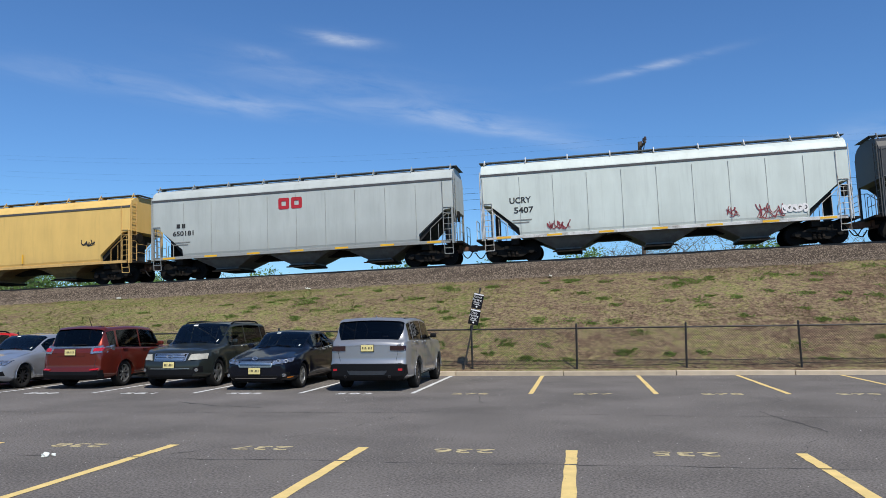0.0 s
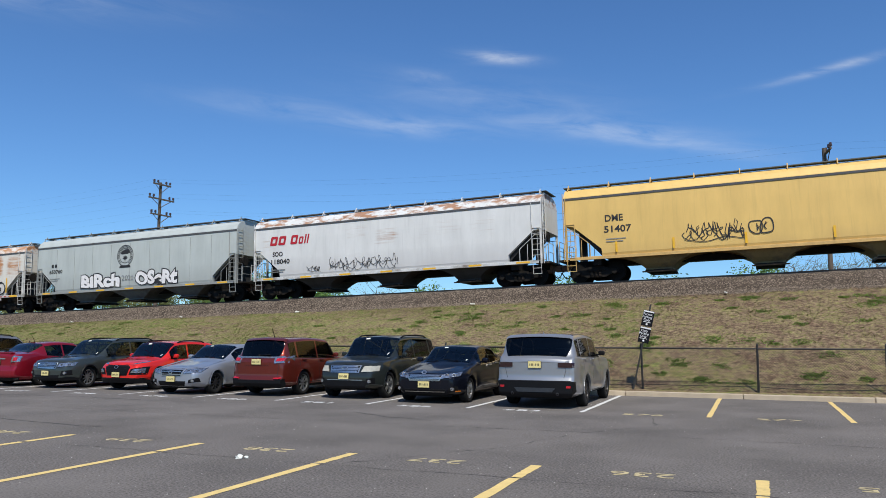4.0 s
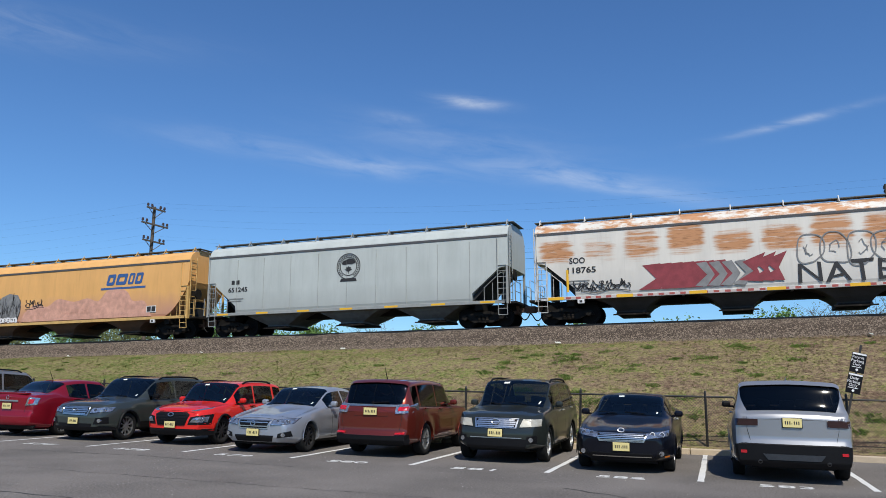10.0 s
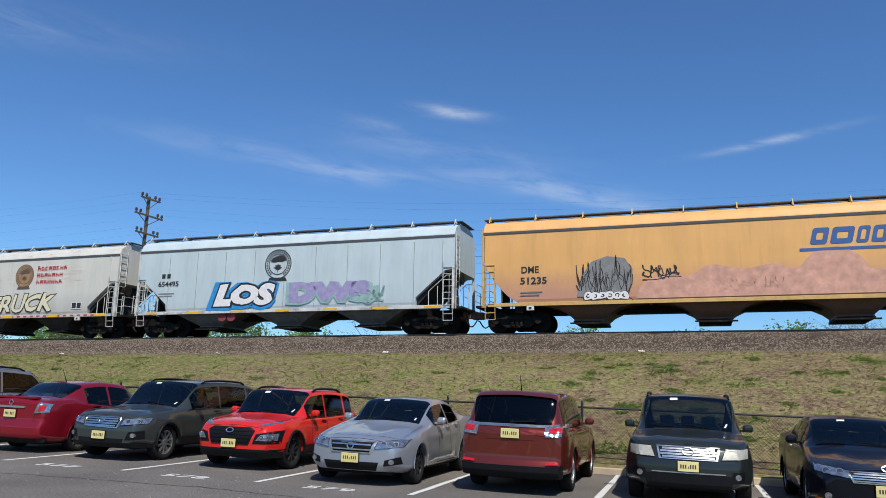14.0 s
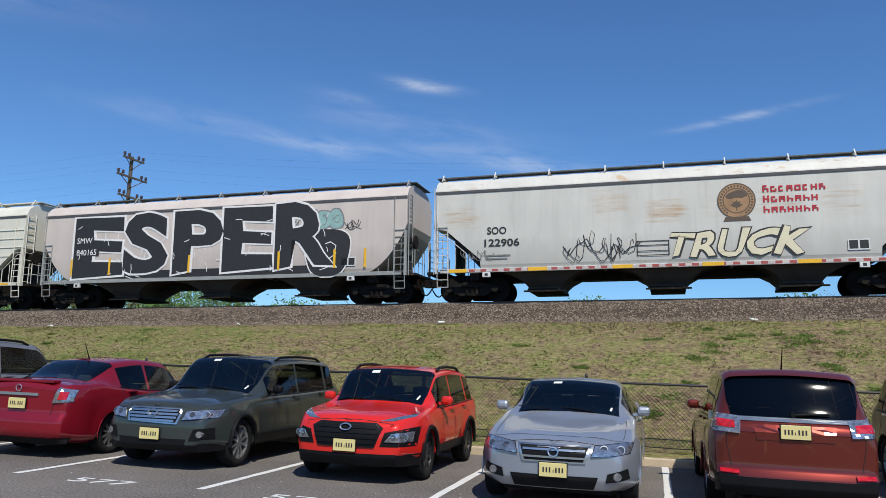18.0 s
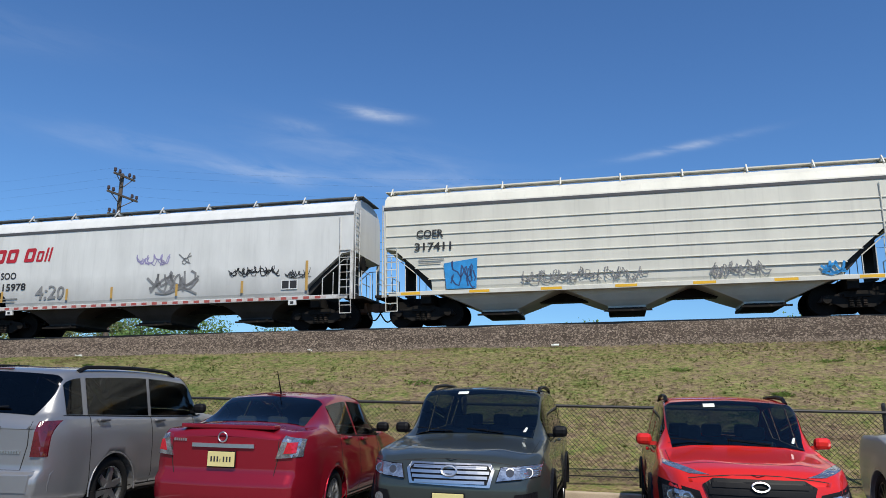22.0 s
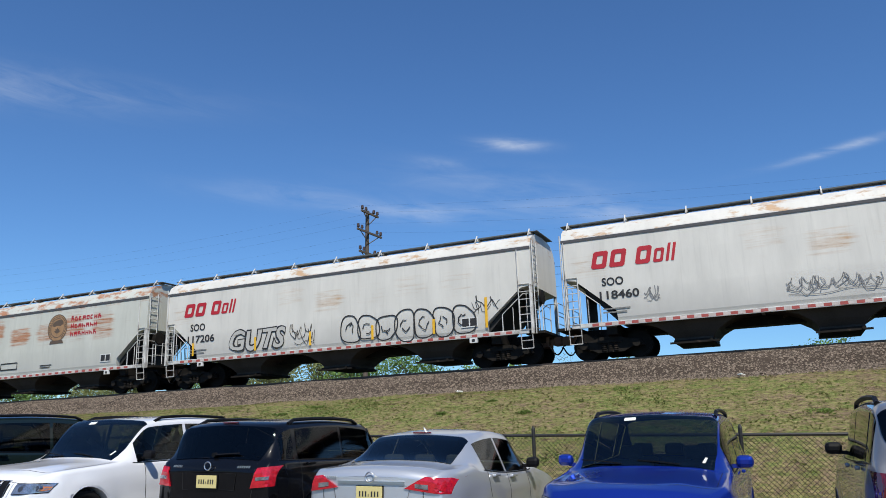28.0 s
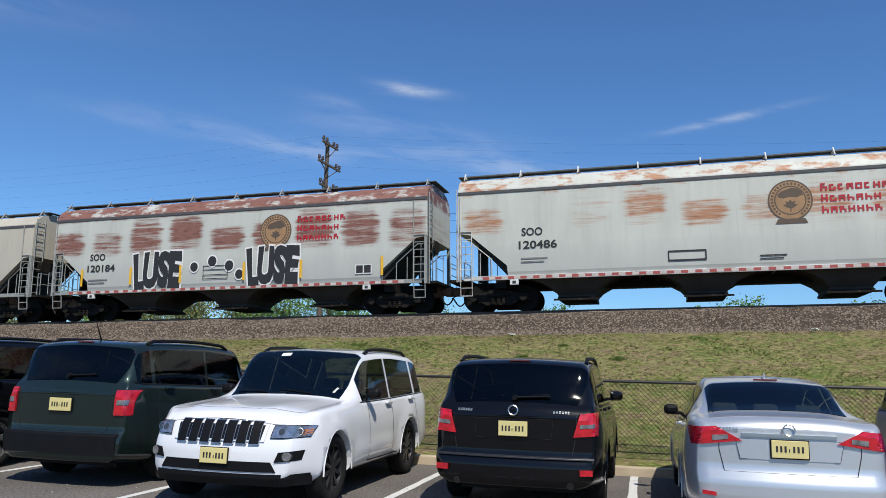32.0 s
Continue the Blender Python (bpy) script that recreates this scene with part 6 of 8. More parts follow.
        return bm

    def patch(self, s0, s1, v0, v1, side=1, off=0.006, ns=6, nv=5, across=False, skew_v=0.0):
        """A piece laid on the skin; across: from one side over the middle to the other."""
        bm = B()
        g = []
        cols = [v0 + (v1 - v0) * j / nv for j in range(nv + 1)]
        for i in range(ns + 1):
            s = s0 + (s1 - s0) * i / ns
            row = [self.at(s + skew_v * (v - v0), v, side, off) for v in cols]
            if across:
                row += [Vector((-p.x, p.y, p.z)) for p in row[::-1][1:]]
            g.append([bm.verts.new(p) for p in row])
        for a, b in zip(g, g[1:]):
            for j in range(len(a) - 1):
                f = bm.faces.new((a[j], a[j + 1], b[j + 1], b[j]))
                f.smooth = True
        bmesh.ops.recalc_face_normals(bm, faces=bm.faces)
        c = g[ns // 2][len(g[0]) // 2]
        fc = c.link_faces[0]
        fc.normal_update()
        if fc.normal.dot(Vector((c.co.x * (0 if across else 1), c.co.y * 0.05, 0.6))) < 0:
            bmesh.ops.reverse_faces(bm, faces=bm.faces)
        return bm


def cut_arches(body, centres, r, W):
    """Wheel openings through the body."""
    bm = B()
    for y in centres:
        tube(bm, (-W, y, r - 0.02), (W, y, r - 0.02), r + 0.055, 28)
    me = bpy.data.meshes.new("cut")
    bm.to_mesh(me)
    bm.free()
    c = bpy.data.objects.new("cut", me)
    scene.collection.objects.link(c)
    mo = body.modifiers.new("arch", "BOOLEAN")
    mo.operation, mo.object, mo.solver = "DIFFERENCE", c, "EXACT"
    bpy.context.view_layer.update()
    done = bpy.data.meshes.new_from_object(body.evaluated_get(bpy.context.evaluated_depsgraph_get()))
    body.modifiers.clear()
    body.data = done
    bpy.data.objects.remove(c)


def give_form(car, sh, axles, r, step_z, plan_f, plan_r):
    """Round the nose and tail, push out the bumpers, swell the wings and hollow the doors."""
    L, W = sh.L, sh.W / 2
    done = set()
    for ob in car.children_recursive:
        if ob.type != "MESH" or ob.parent.name.startswith("wheel") or ob.data.name in done:
            continue
        done.add(ob.data.name)
        for v in ob.data.vertices:
            x, y, z = v.co
            u = min(1.1, abs(x) / W)
            sf, sr = L / 2 - y, y + L / 2
            v.co.y -= (1 - ease(sf / 1.0)) * plan_f * u ** 2.3
            if z > .66 and u < .8:
                v.co.z += .016 * ease((sf - .12) / .3) * (1 - ease((sf - 1.05) / .25)) * math.exp(-((abs(x) - .47) / .08) ** 2)
            near = 1 - ease(sf / .5)
            v.co.y -= near * (.11 * max(0.0, (z - .62) / .3) ** 1.4 + .10 * max(0.0, (.36 - z) / .2) ** 1.2)
            v.co.y += (1 - ease(sr / .9)) * plan_r * u ** 2.3
            near = 1 - ease(sr / .32)
            v.co.y -= near * (.06 * ease((step_z + .015 - z) / .04) - .12 * max(0.0, (.38 - z) / .2) ** 1.2)
            side = ease((u - .72) / .2)
            if side:
                swell = sum(.026 * math.exp(-((math.hypot(y - ya, z - r) - r - .05) / .10) ** 2) for ya in axles) if z > .2 else 0.0
                mid = ease((min(axles[0] - y, y - axles[1]) - r - .12) / .35)
                swell -= mid * (.024 * math.exp(-((z - .50) / .13) ** 2) - .008 * math.exp(-((z - .78) / .05) ** 2))
                v.co.x += math.copysign(swell * side, x)


def open_windows(body):
    """Take the skin away where the panes are."""
    bm = B()
    bm.from_mesh(body.data)
    bmesh.ops.delete(bm, geom=[f for f in bm.faces if f.material_index == 1], context="FACES")
    bm.to_mesh(body.data)
    bm.free()


def cabin(car, sh, cowl, r0, r1, t0, pil):
    W, y = sh.W, lambda s: sh.L / 2 - s
    zb = lerp_table(sh.belt, sh.L * .5)
    end = min(t0 + .1, sh.L - .35)
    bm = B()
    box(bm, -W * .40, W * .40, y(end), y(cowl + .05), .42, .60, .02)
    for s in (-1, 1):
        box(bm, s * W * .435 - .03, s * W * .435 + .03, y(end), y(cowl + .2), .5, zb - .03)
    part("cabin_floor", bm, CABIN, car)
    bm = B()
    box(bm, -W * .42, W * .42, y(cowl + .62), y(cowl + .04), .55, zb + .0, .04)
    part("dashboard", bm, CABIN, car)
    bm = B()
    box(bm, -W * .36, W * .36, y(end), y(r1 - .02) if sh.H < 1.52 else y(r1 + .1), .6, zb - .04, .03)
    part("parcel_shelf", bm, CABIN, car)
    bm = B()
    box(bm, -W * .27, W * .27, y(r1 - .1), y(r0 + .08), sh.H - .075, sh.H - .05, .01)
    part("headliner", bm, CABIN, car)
    for s0, xs in (((r0 + pil) / 2 + .22, (-.37, .37)), (min(r1 - .15, pil + 1.0), (-.42, .0, .42))):
        for x in xs:
            bm = B()
            hw = .25 if len(xs) == 2 else .20
            box(bm, x - hw, x + hw, y(s0 + .16), y(s0 + .02), .6, zb + .10, .05)
            box(bm, x - .13, x + .13, y(s0 + .15), y(s0 + .05), zb + .11, zb + .27, .04)
            part("seat", bm, SEATM, car)


def wheel(car, x, y, r, style, rimmat, ww=0.215):
    s = 1 if x > 0 else -1
    w = new("wheel")
    w.parent = car
    w.location = (x, y, r)

    def tyre():
        bm = B()
        prof = [(-ww / 2, r * .68), (-ww / 2, r * .93), (-ww * .38, r * .99), (ww * .38, r * .99), (ww / 2, r * .93), (ww / 2, r * .68)]
        n = 28
        rings = [[bm.verts.new((px, pr * math.cos(6.2832 * i / n), pr * math.sin(6.2832 * i / n))) for px, pr in prof] for i in range(n)]
        for i in range(n):
            a, b = rings[i], rings[(i + 1) % n]
            for j in range(len(prof) - 1):
                f = bm.faces.new((a[j], a[j + 1], b[j + 1], b[j]))
                f.smooth = True
            bm.faces.new((a[-1], a[0], b[0], b[-1]))
        bmesh.ops.recalc_face_normals(bm, faces=bm.faces)
        return bm

    def rim():
        bm = B()
        n = 28
        for ra, rb, xa, xb in ((r * .70, r * .645, ww * .45, ww * .42), (r * .645, r * .62, ww * .42, ww * .1)):
            a = [bm.verts.new((xa, ra * math.cos(6.2832 * i / n), ra * math.sin(6.2832 * i / n))) for i in range(n)]
            b = [bm.verts.new((xb, rb * math.cos(6.2832 * i / n), rb * math.sin(6.2832 * i / n))) for i in range(n)]
            for i in range(n):
                bm.faces.new((a[i], a[(i + 1) % n], b[(i + 1) % n], b[i]))
        tube(bm, (ww * .18, 0, 0), (ww * .40, 0, 0), r * .17, 14)
        for k in range(style):
            a = 6.2832 * k / style + 0.3
            d = 0.10 if style <= 6 else 0.05
            c, sn = math.cos(a), math.sin(a)
            q = []
            for rr, hw in ((r * .12, d * .8), (r * .66, d * .62)):
                for e in (-1, 1):
                    for xx in (ww * .22, ww * .39):
                        q.append(bm.verts.new((xx, rr * c - e * hw * r * 2.2 * sn * .6, rr * sn + e * hw * r * 2.2 * c * .6)))
            for f in ((1, 3, 7, 5), (0, 1, 5, 4), (2, 6, 7, 3)):
                bm.faces.new([q[i] for i in f])
        bmesh.ops.recalc_face_normals(bm, faces=bm.faces)
        return bm

    def disc():
        bm = B()
        tube(bm, (-ww * .4, 0, 0), (ww * .08, 0, 0), r * .64, 24)
        return bm
    m = pose(0, 0, 0, 0, 0, 0 if s > 0 else 180)
    shared(("tyre", round(r, 3)), tyre, TYRE, "tyre", w, m)
    shared(("rim", round(r, 3), style, rimmat.name), rim, rimmat, "rim", w, m)
    shared(("disc", round(r, 3)), disc, BLACK, "brake_disc", w, m)


def plate(car, L, end, z, x=0.0, push=0.015):
    """end: 1 front, -1 rear."""
    bm = B()
    y = end * (L / 2 + push)
    box(bm, x - .155, x + .155, y - .008, y + .008, z - .077, z + .077, 0.004)
    p = part("number_plate", bm, PLATE, car, "pale yellow plate with dark bars")
    bm = B()
    box(bm, x - .165, x + .165, y - end * .012 - .006, y - end * .012 + .006, z - .088, z + .085, .004)
    part("plate_frame", bm, BLACK, p)
    bm = B()
    for i in range(7):
        box(bm, x - .118 + i * .036, x - .118 + i * .036 + (.008 if i == 3 else .017), y - .0095, y + .0095, z - .026, z + (.004 if i == 3 else .028))
    tagged(part("plate_lettering", bm, INK, p), kind="stuff")


def build_car(label, group, L, W, H, kind, body_mat, spots, wheel_r, style, rim, pose_m, faces, front=None, rear=None, roof_rails=None, cladding=None, handles=None, antenna=False, privacy=False, base=0.57, over=0.9, trim_chrome=False, shark=False, mirrors=None, plan_f=.17, plan_r=.10):
    """A parked car. spots: stations (bonnet lip, cowl, roof start, roof end, tail top, boot end)."""
    lip, cowl, r0, r1, t0, t1 = spots
    hz = H * (0.60 if kind == "sedan" else 0.615)
    if kind == "sedan":
        top = [(0, .66), (.03, .72), (.10, .76), (lip, .81), (cowl, 1.0), (r0, H - .04), ((r0 + r1) / 2, H), (r1, H - .05), (t0, 1.15), (t1, 1.12), (L - .10, 1.105), (L - .03, 1.08), (L, 1.02)]
        belt = [(0, .63), (.1, .69), (lip, .75), (cowl, .92), (L * .55, .95), (t0, 1.05), (t1, 1.05), (L, .98)]
        clear, gh = .20, .69
    else:
        hood = .62 * H if kind == "suv" else .66 * H
        top = [(0, hood - .20), (.03, hood - .14), (.10, hood - .09), (lip, hood - .05), (cowl, hood + .04), (r0, H - .05), ((r0 + r1) / 2, H), (r1, H - .03), (t0, H - .075), (t1, hood + .05), (L - .04, hood), (L, hood - .08)]
        belt = [(0, hood - .23), (.1, hood - .16), (lip, hood - .10), (cowl, hood - .04), (L * .55, hood - .02), (t1, hood + .03), (L, hood - .09)]
        clear, gh = .26, .77 if kind == "suv" else .82
    sh = Shell(L, W, H, top, belt, clear, gh, nose=.80, tail=.88 if kind == "sedan" else .92)
    car = empty("car", label, "car", group=group)
    glass2 = PRIVACY if privacy else GLASS
    # side windows as (start, end)
    pil = (r0 + r1) / 2 - (0.05 if kind == "sedan" else 0.25)
    wins = [(cowl + .55 * (r0 - cowl), pil - .03), (pil + .04, r1 + (.05 if kind == "sedan" else -.12))]
    if kind != "sedan":
        wins.append((r1 - .02, t0 + .0 if t0 - r1 > .25 else r1 + .28))
    dark = [(a, b, 6.1, 6.9) for a, b in wins]
    ws = (cowl + .06, r0 - .03)
    rw = (r1 + .08, t0 - .05) if kind == "sedan" else (t0 + .03, t1 - .01)
    dark += [(ws[0], ws[1], 7.2, 9.1), (rw[0], rw[1], 7.2, 9.1)]
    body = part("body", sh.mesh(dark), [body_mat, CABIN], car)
    axles = (L / 2 - over, -L / 2 + (L - over - base * L))
    cut_arches(body, axles, wheel_r, W)
    open_windows(body)
    cabin(car, sh, cowl, r0, r1, t0, pil)
    bm = B()
    box(bm, -W * .34, W * .34, -L / 2 + .25, L / 2 - .25, clear - .03, .62)
    part("underbody", bm, BLACK, car)
    for y in axles:
        for s in (-1, 1):
            wheel(car, s * (W / 2 - .115), y, wheel_r, style, rim)
            # lip round the wheel opening
            bm = B()
            pts = []
            for k in range(17):
                a = math.pi * (k / 16 * 1.04 - .02)
                yy, zz = y + (wheel_r + .06) * math.cos(a), wheel_r - .02 + (wheel_r + .06) * math.sin(a)
                ss = L / 2 - yy
                rr = sh.ring(max(0, min(L, ss)))
                xw = max(q[0] for q in rr)
                pts.append((s * (xw - .006), yy, max(zz, clear)))
            line(bm, pts, 0.03 if cladding else 0.009, 6)
            part("wheel_arch", bm, cladding or body_mat, car)
    part("windscreen", sh.patch(*ws, 7.2, 9, 1, .006, 8, 6, True), GLASS, car)
    part("rear_window", sh.patch(*rw, 7.2, 9, 1, .006, 8, 6, True), glass2, car)
    for s in (-1, 1):
        for i, (a, b) in enumerate(wins):
            part("side_window", sh.patch(a, b, 6.1, 6.9, s, .005, 8, 3), SIDEGLASS if i == 0 or not privacy else PRIVACY, car)
        bm = sh.patch(wins[0][0] - .1, wins[-1][1] + .06, 5.75, 6.06, s, .006, 14, 1)
        part("window_trim", bm, CHROME if trim_chrome else BLACK, car)
        # door gaps
        for ss in (wins[0][0] + .12, pil, wins[1][1] - .02):
            part("door_gap", sh.patch(ss - .006, ss + .006, 2.1, 5.7, s, .003, 1, 8), SEAMD, car)
        part("sill_gap", sh.patch(wins[0][0] + .12, wins[1][1] - .02, 2.05, 2.12, s, .003, 6, 1), SEAMD, car)
        for ss in (pil - .16, wins[1][1] - .24):
            c = sh.at(ss, 4.75, s, .03)
            bm = B()
            box(bm, c.x - .022, c.x + .022, c.y - .1, c.y + .1, c.z - .018, c.z + .018, .012)
            part("door_handle", bm, handles or body_mat, car)
        # mirrors
        c = sh.at(wins[0][0] + .12, 6.15, s, 0)
        bm = B()
        box(bm, c.x + s * .12 - .085, c.x + s * .12 + .09, c.y - .05, c.y + .07, c.z + .02, c.z + .15, .045)
        box(bm, c.x - .02 if s > 0 else c.x - .1, c.x + .1 if s > 0 else c.x + .02, c.y - .03, c.y + .03, c.z + .02, c.z + .06)
        part("door_mirror", bm, mirrors or body_mat, car)
        if cladding:
            part("sill_cladding", sh.patch(axles and L / 2 - axles[0] + wheel_r + .08, L / 2 - axles[1] - wheel_r - .08, 1.2, 2.5, s, .012, 8, 3), cladding, car)
        else:
            part("sill_cladding", sh.patch(L / 2 - axles[0] + wheel_r + .08, L / 2 - axles[1] - wheel_r - .08, 1.1, 1.7, s, .008, 8, 2), BLACK, car)
        if roof_rails:
            bm = B()
            a, b = sh.at(r0 + .15, 7.6, s, 0), sh.at(r1 - .05, 7.6, s, 0)
            pts = [a] + [sh.at(r0 + .3 + (r1 - r0 - .5) * k / 6, 7.6, s, 0) + Vector((0, 0, .045)) for k in range(7)] + [b]
            line(bm, pts, .024, 6)
            part("roof_rail", bm, roof_rails, car)
    # bonnet shut line and boot line
    part("bonnet_gap", sh.patch(lip * .75, lip * .75 + .012, 6.4, 9, 1, .003, 1, 8, True), SEAMD, car)
    for s in (-1, 1):
        part("bonnet_gap", sh.patch(lip, cowl - .02, 6.58, 6.615, s, .004, 8, 1), SEAMD, car)
    bm = B()
    for x in (-.35, .25):
        p, q = sh.at(ws[0] + .02, 8.5, 1, .016), sh.at(ws[0] + .075, 8.5, 1, .018)
        line(bm, [(x, p.y, p.z), (x + .22, (p.y + q.y) / 2, (p.z + q.z) / 2 + .006), (x + .44, q.y, q.z)], .008, 4)
    part("wiper", bm, BLACK, car)
    bm = sh.patch(ws[1] - .13, ws[1] - .08, 8.62, 8.78, 1, .011, 2, 2)
    part("windscreen_sticker", bm, STICKER, car)
    part("inspection_sticker", sh.patch(ws[0] + .08, ws[0] + .15, 7.65, 7.78, -1, .011, 2, 2), STICKER, car)
    if antenna or shark:
        c = sh.at(r1 - .12, 9, 1)
        bm = B()
        tube(bm, c - Vector((0, 0, .02)), c + Vector((0, -.16, .28)) if antenna else c + Vector((0, -.1, .06)), .012 if antenna else .03, 6, .004)
        part("antenna", bm, BLACK if antenna else body_mat, car)
    if faces == "front":
        nose_of(car, sh, front or {}, body_mat)
    else:
        tail_of(car, sh, rear or {}, body_mat, rw)
    give_form(car, sh, axles, wheel_r, (rear["lid"][1] - .02) if rear else .6, plan_f, plan_r)
    car.matrix_basis = pose_m
    return car


def on_nose(sh, x, z, end):
    """The skin's y at a point of the front (1) or rear (-1) face."""
    L = sh.L
    for k in range(75):
        s = k * .008
        r = sh.outline(s if end > 0 else L - s)
        zz = max(z, r[4][1] + .01)
        w = 0
        for a, b in zip(r, r[1:]):
            if min(a[1], b[1]) <= zz <= max(a[1], b[1]) and b[1] != a[1]:
                w = max(w, a[0] + (b[0] - a[0]) * (zz - a[1]) / (b[1] - a[1]))
        if abs(x) <= w:
            return end * (L / 2 - s)
    return end * (L / 2 - .6)


def face_poly(name, sh, pts, end, ma, car, depth=.012, n=8, label=""):
    """A panel on the front or rear: the outline (x, z), wrapped round the skin."""
    bm = B()
    bm2 = [bm.verts.new((x, 0, z)) for x, z in pts]
    f = bm.faces.new(bm2)
    bmesh.ops.triangulate(bm, faces=bm.faces)
    bmesh.ops.subdivide_edges(bm, edges=bm.edges, cuts=17 if max(abs(x) for x, _ in pts) > .7 and min(x for x, _ in pts) < 0 else 6, use_grid_fill=True)
    for v in bm.verts:
        v.co.y = on_nose(sh, v.co.x, v.co.z, end) + end * depth
    bmesh.ops.recalc_face_normals(bm, faces=bm.faces)
    bm.faces.ensure_lookup_table()
    if bm.faces[0].normal.y * end < 0:
        bmesh.ops.reverse_faces(bm, faces=bm.faces)
    rim_edges = [e for e in bm.edges if e.is_boundary]
    r = bmesh.ops.extrude_edge_only(bm, edges=rim_edges)
    for v in [g for g in r["geom"] if isinstance(g, bmesh.types.BMVert)]:
        v.co.y -= end * (depth + .03)
    return part(name, bm, ma, car, label)


def sym(pts):
    return pts, [(-x, z) for x, z in pts[::-1]]


def nose_of(car, sh, o, body_mat):
    W = sh.W / 2
    for q in sym(o["lamp"]):
        p = face_poly("headlight", sh, q, 1, o.get("lens", LAMPC), car, .018)
        cx, cz = sum(a for a, _ in q) / len(q), sum(b for _, b in q) / len(q)
        y = on_nose(sh, cx, cz, 1)
        bw = max(a for a, _ in q) - min(a for a, _ in q)
        bh = max(b for _, b in q) - min(b for _, b in q)
        rad = min(.05, bh * .30)
        bm = B()
        loop = [(a0 + (a1 - a0) * k / 5, b0 + (b1 - b0) * k / 5) for (a0, b0), (a1, b1) in zip(q, q[1:] + q[:1]) for k in range(5)]
        line(bm, [(a, on_nose(sh, a, b, 1) + .014, b) for a, b in loop + loop[:1]], .006, 4)
        part("lens_rim", bm, BLACK, p)
        if o.get("plain_lamp"):
            continue
        for dx in (-.2, .2):
            x = cx + dx * bw
            yy = on_nose(sh, x, cz, 1)
            bm = B()
            tube(bm, (x, yy - .05, cz), (x, yy + .017, cz), rad, 14)
            bowl = part("lamp_bowl", bm, CHROME, p)
            bm = B()
            tube(bm, (x, yy - .05, cz), (x, yy + .019, cz), rad * .86, 14)
            part("lamp_glass", bm, LAMPD, bowl)
    if o.get("lamp_frame"):
        for q in sym(o["lamp_frame"]):
            face_poly("lamp_surround", sh, q, 1, BLACK, car, .006)
    if o.get("drl"):
        for q in sym(o["drl"]):
            face_poly("daytime_light", sh, q, 1, LAMPC, car, .010)
    # bonnet gap over the grille
    zt = max(b for _, b in o["grille"]) + .035
    bm = B()
    line(bm, [(x / 10 * .62, on_nose(sh, x / 10 * .62, zt - .05 * (x / 10) ** 2, 1) + .002, zt - .05 * (x / 10) ** 2) for x in range(-10, 11)], .005, 4)
    part("bonnet_gap", bm, SEAMD, car)
    if o.get("amber"):
        for q in sym(o["amber"]):
            face_poly("indicator", sh, q, 1, LAMPA, car, .018)
    g = o["grille"]
    frame_ = face_poly("grille_frame", sh, g, 1, o.get("frame", CHROME), car, .016)
    cx, cz = sum(a for a, _ in g) / len(g), sum(b for _, b in g) / len(g)
    inner = [(cx + (a - cx) * .93, cz + (b - cz) * .82) for a, b in g]
    gr = face_poly("grille", sh, inner, 1, BLACK, car, .02)
    zs = [b for _, b in inner]
    xs = [a for a, _ in inner]
    n = o.get("bars", 3)
    if o.get("slots"):
        for k in range(7):
            x = -.42 + k * .14
            face_poly("grille_slot", sh, [(x - .05, cz - .11), (x + .05, cz - .11), (x + .05, cz + .11), (x - .05, cz + .11)], 1, BLACK, car, .028)
            face_poly("slot_frame", sh, [(x - .056, cz - .117), (x + .056, cz - .117), (x + .056, cz + .117), (x - .056, cz + .117)], 1, CHROME, car, .024)
    else:
        for k in range(n):
            z = min(zs) + (max(zs) - min(zs)) * (k + .5) / n
            hw = max(xs) * (.97 - .25 * abs(z - cz) / (max(zs) - min(zs) + .001))
            face_poly("grille_bar", sh, [(-hw, z - o.get("bar_w", .014)), (hw, z - o.get("bar_w", .014)), (hw, z + o.get("bar_w", .014)), (-hw, z + o.get("bar_w", .014))], 1, o.get("bar", CHROME), gr, .03)
    if o.get("cross"):
        face_poly("grille_bar", sh, [(-.018, min(zs)), (.018, min(zs)), (.018, max(zs)), (-.018, max(zs))], 1, CHROME, gr, .034)
    if o.get("badge"):
        y = on_nose(sh, 0, o["badge"], 1)
        bm = B()
        n = 20
        bw, bh = o.get("badge_size", (.075, .05))
        line(bm, [(bw * math.cos(6.2832 * i / n), y + .045, o["badge"] + bh * math.sin(6.2832 * i / n)) for i in range(n + 1)], .011, 5)
        part("badge", bm, CHROME, car, "plain chrome oval badge")
    face_poly("lower_intake", sh, o["intake"], 1, BLACK, car, .012)
    if o.get("fog"):
        for q in sym(o["fog"]):
            face_poly("fog_lamp_recess", sh, q, 1, BLACK, car, .014)
            cx, cz = sum(a for a, _ in q) / len(q), sum(b for _, b in q) / len(q)
            y = on_nose(sh, cx, cz, 1)
            bm = B()
            tube(bm, (cx, y - .05, cz), (cx, y + .016, cz), .045, 14)
            part("fog_lamp", bm, LAMPC, car)
    if o.get("clad"):
        face_poly("bumper_cladding", sh, o["clad"], 1, BLACK, car, .010)
    if o.get("skid"):
        face_poly("skid_plate", sh, o["skid"], 1, o.get("skid_mat", ALLOY), car, .018)
    z = o["plate"]
    plate(car, 2 * abs(on_nose(sh, 0, z, 1)), 1, z, 0, .035)


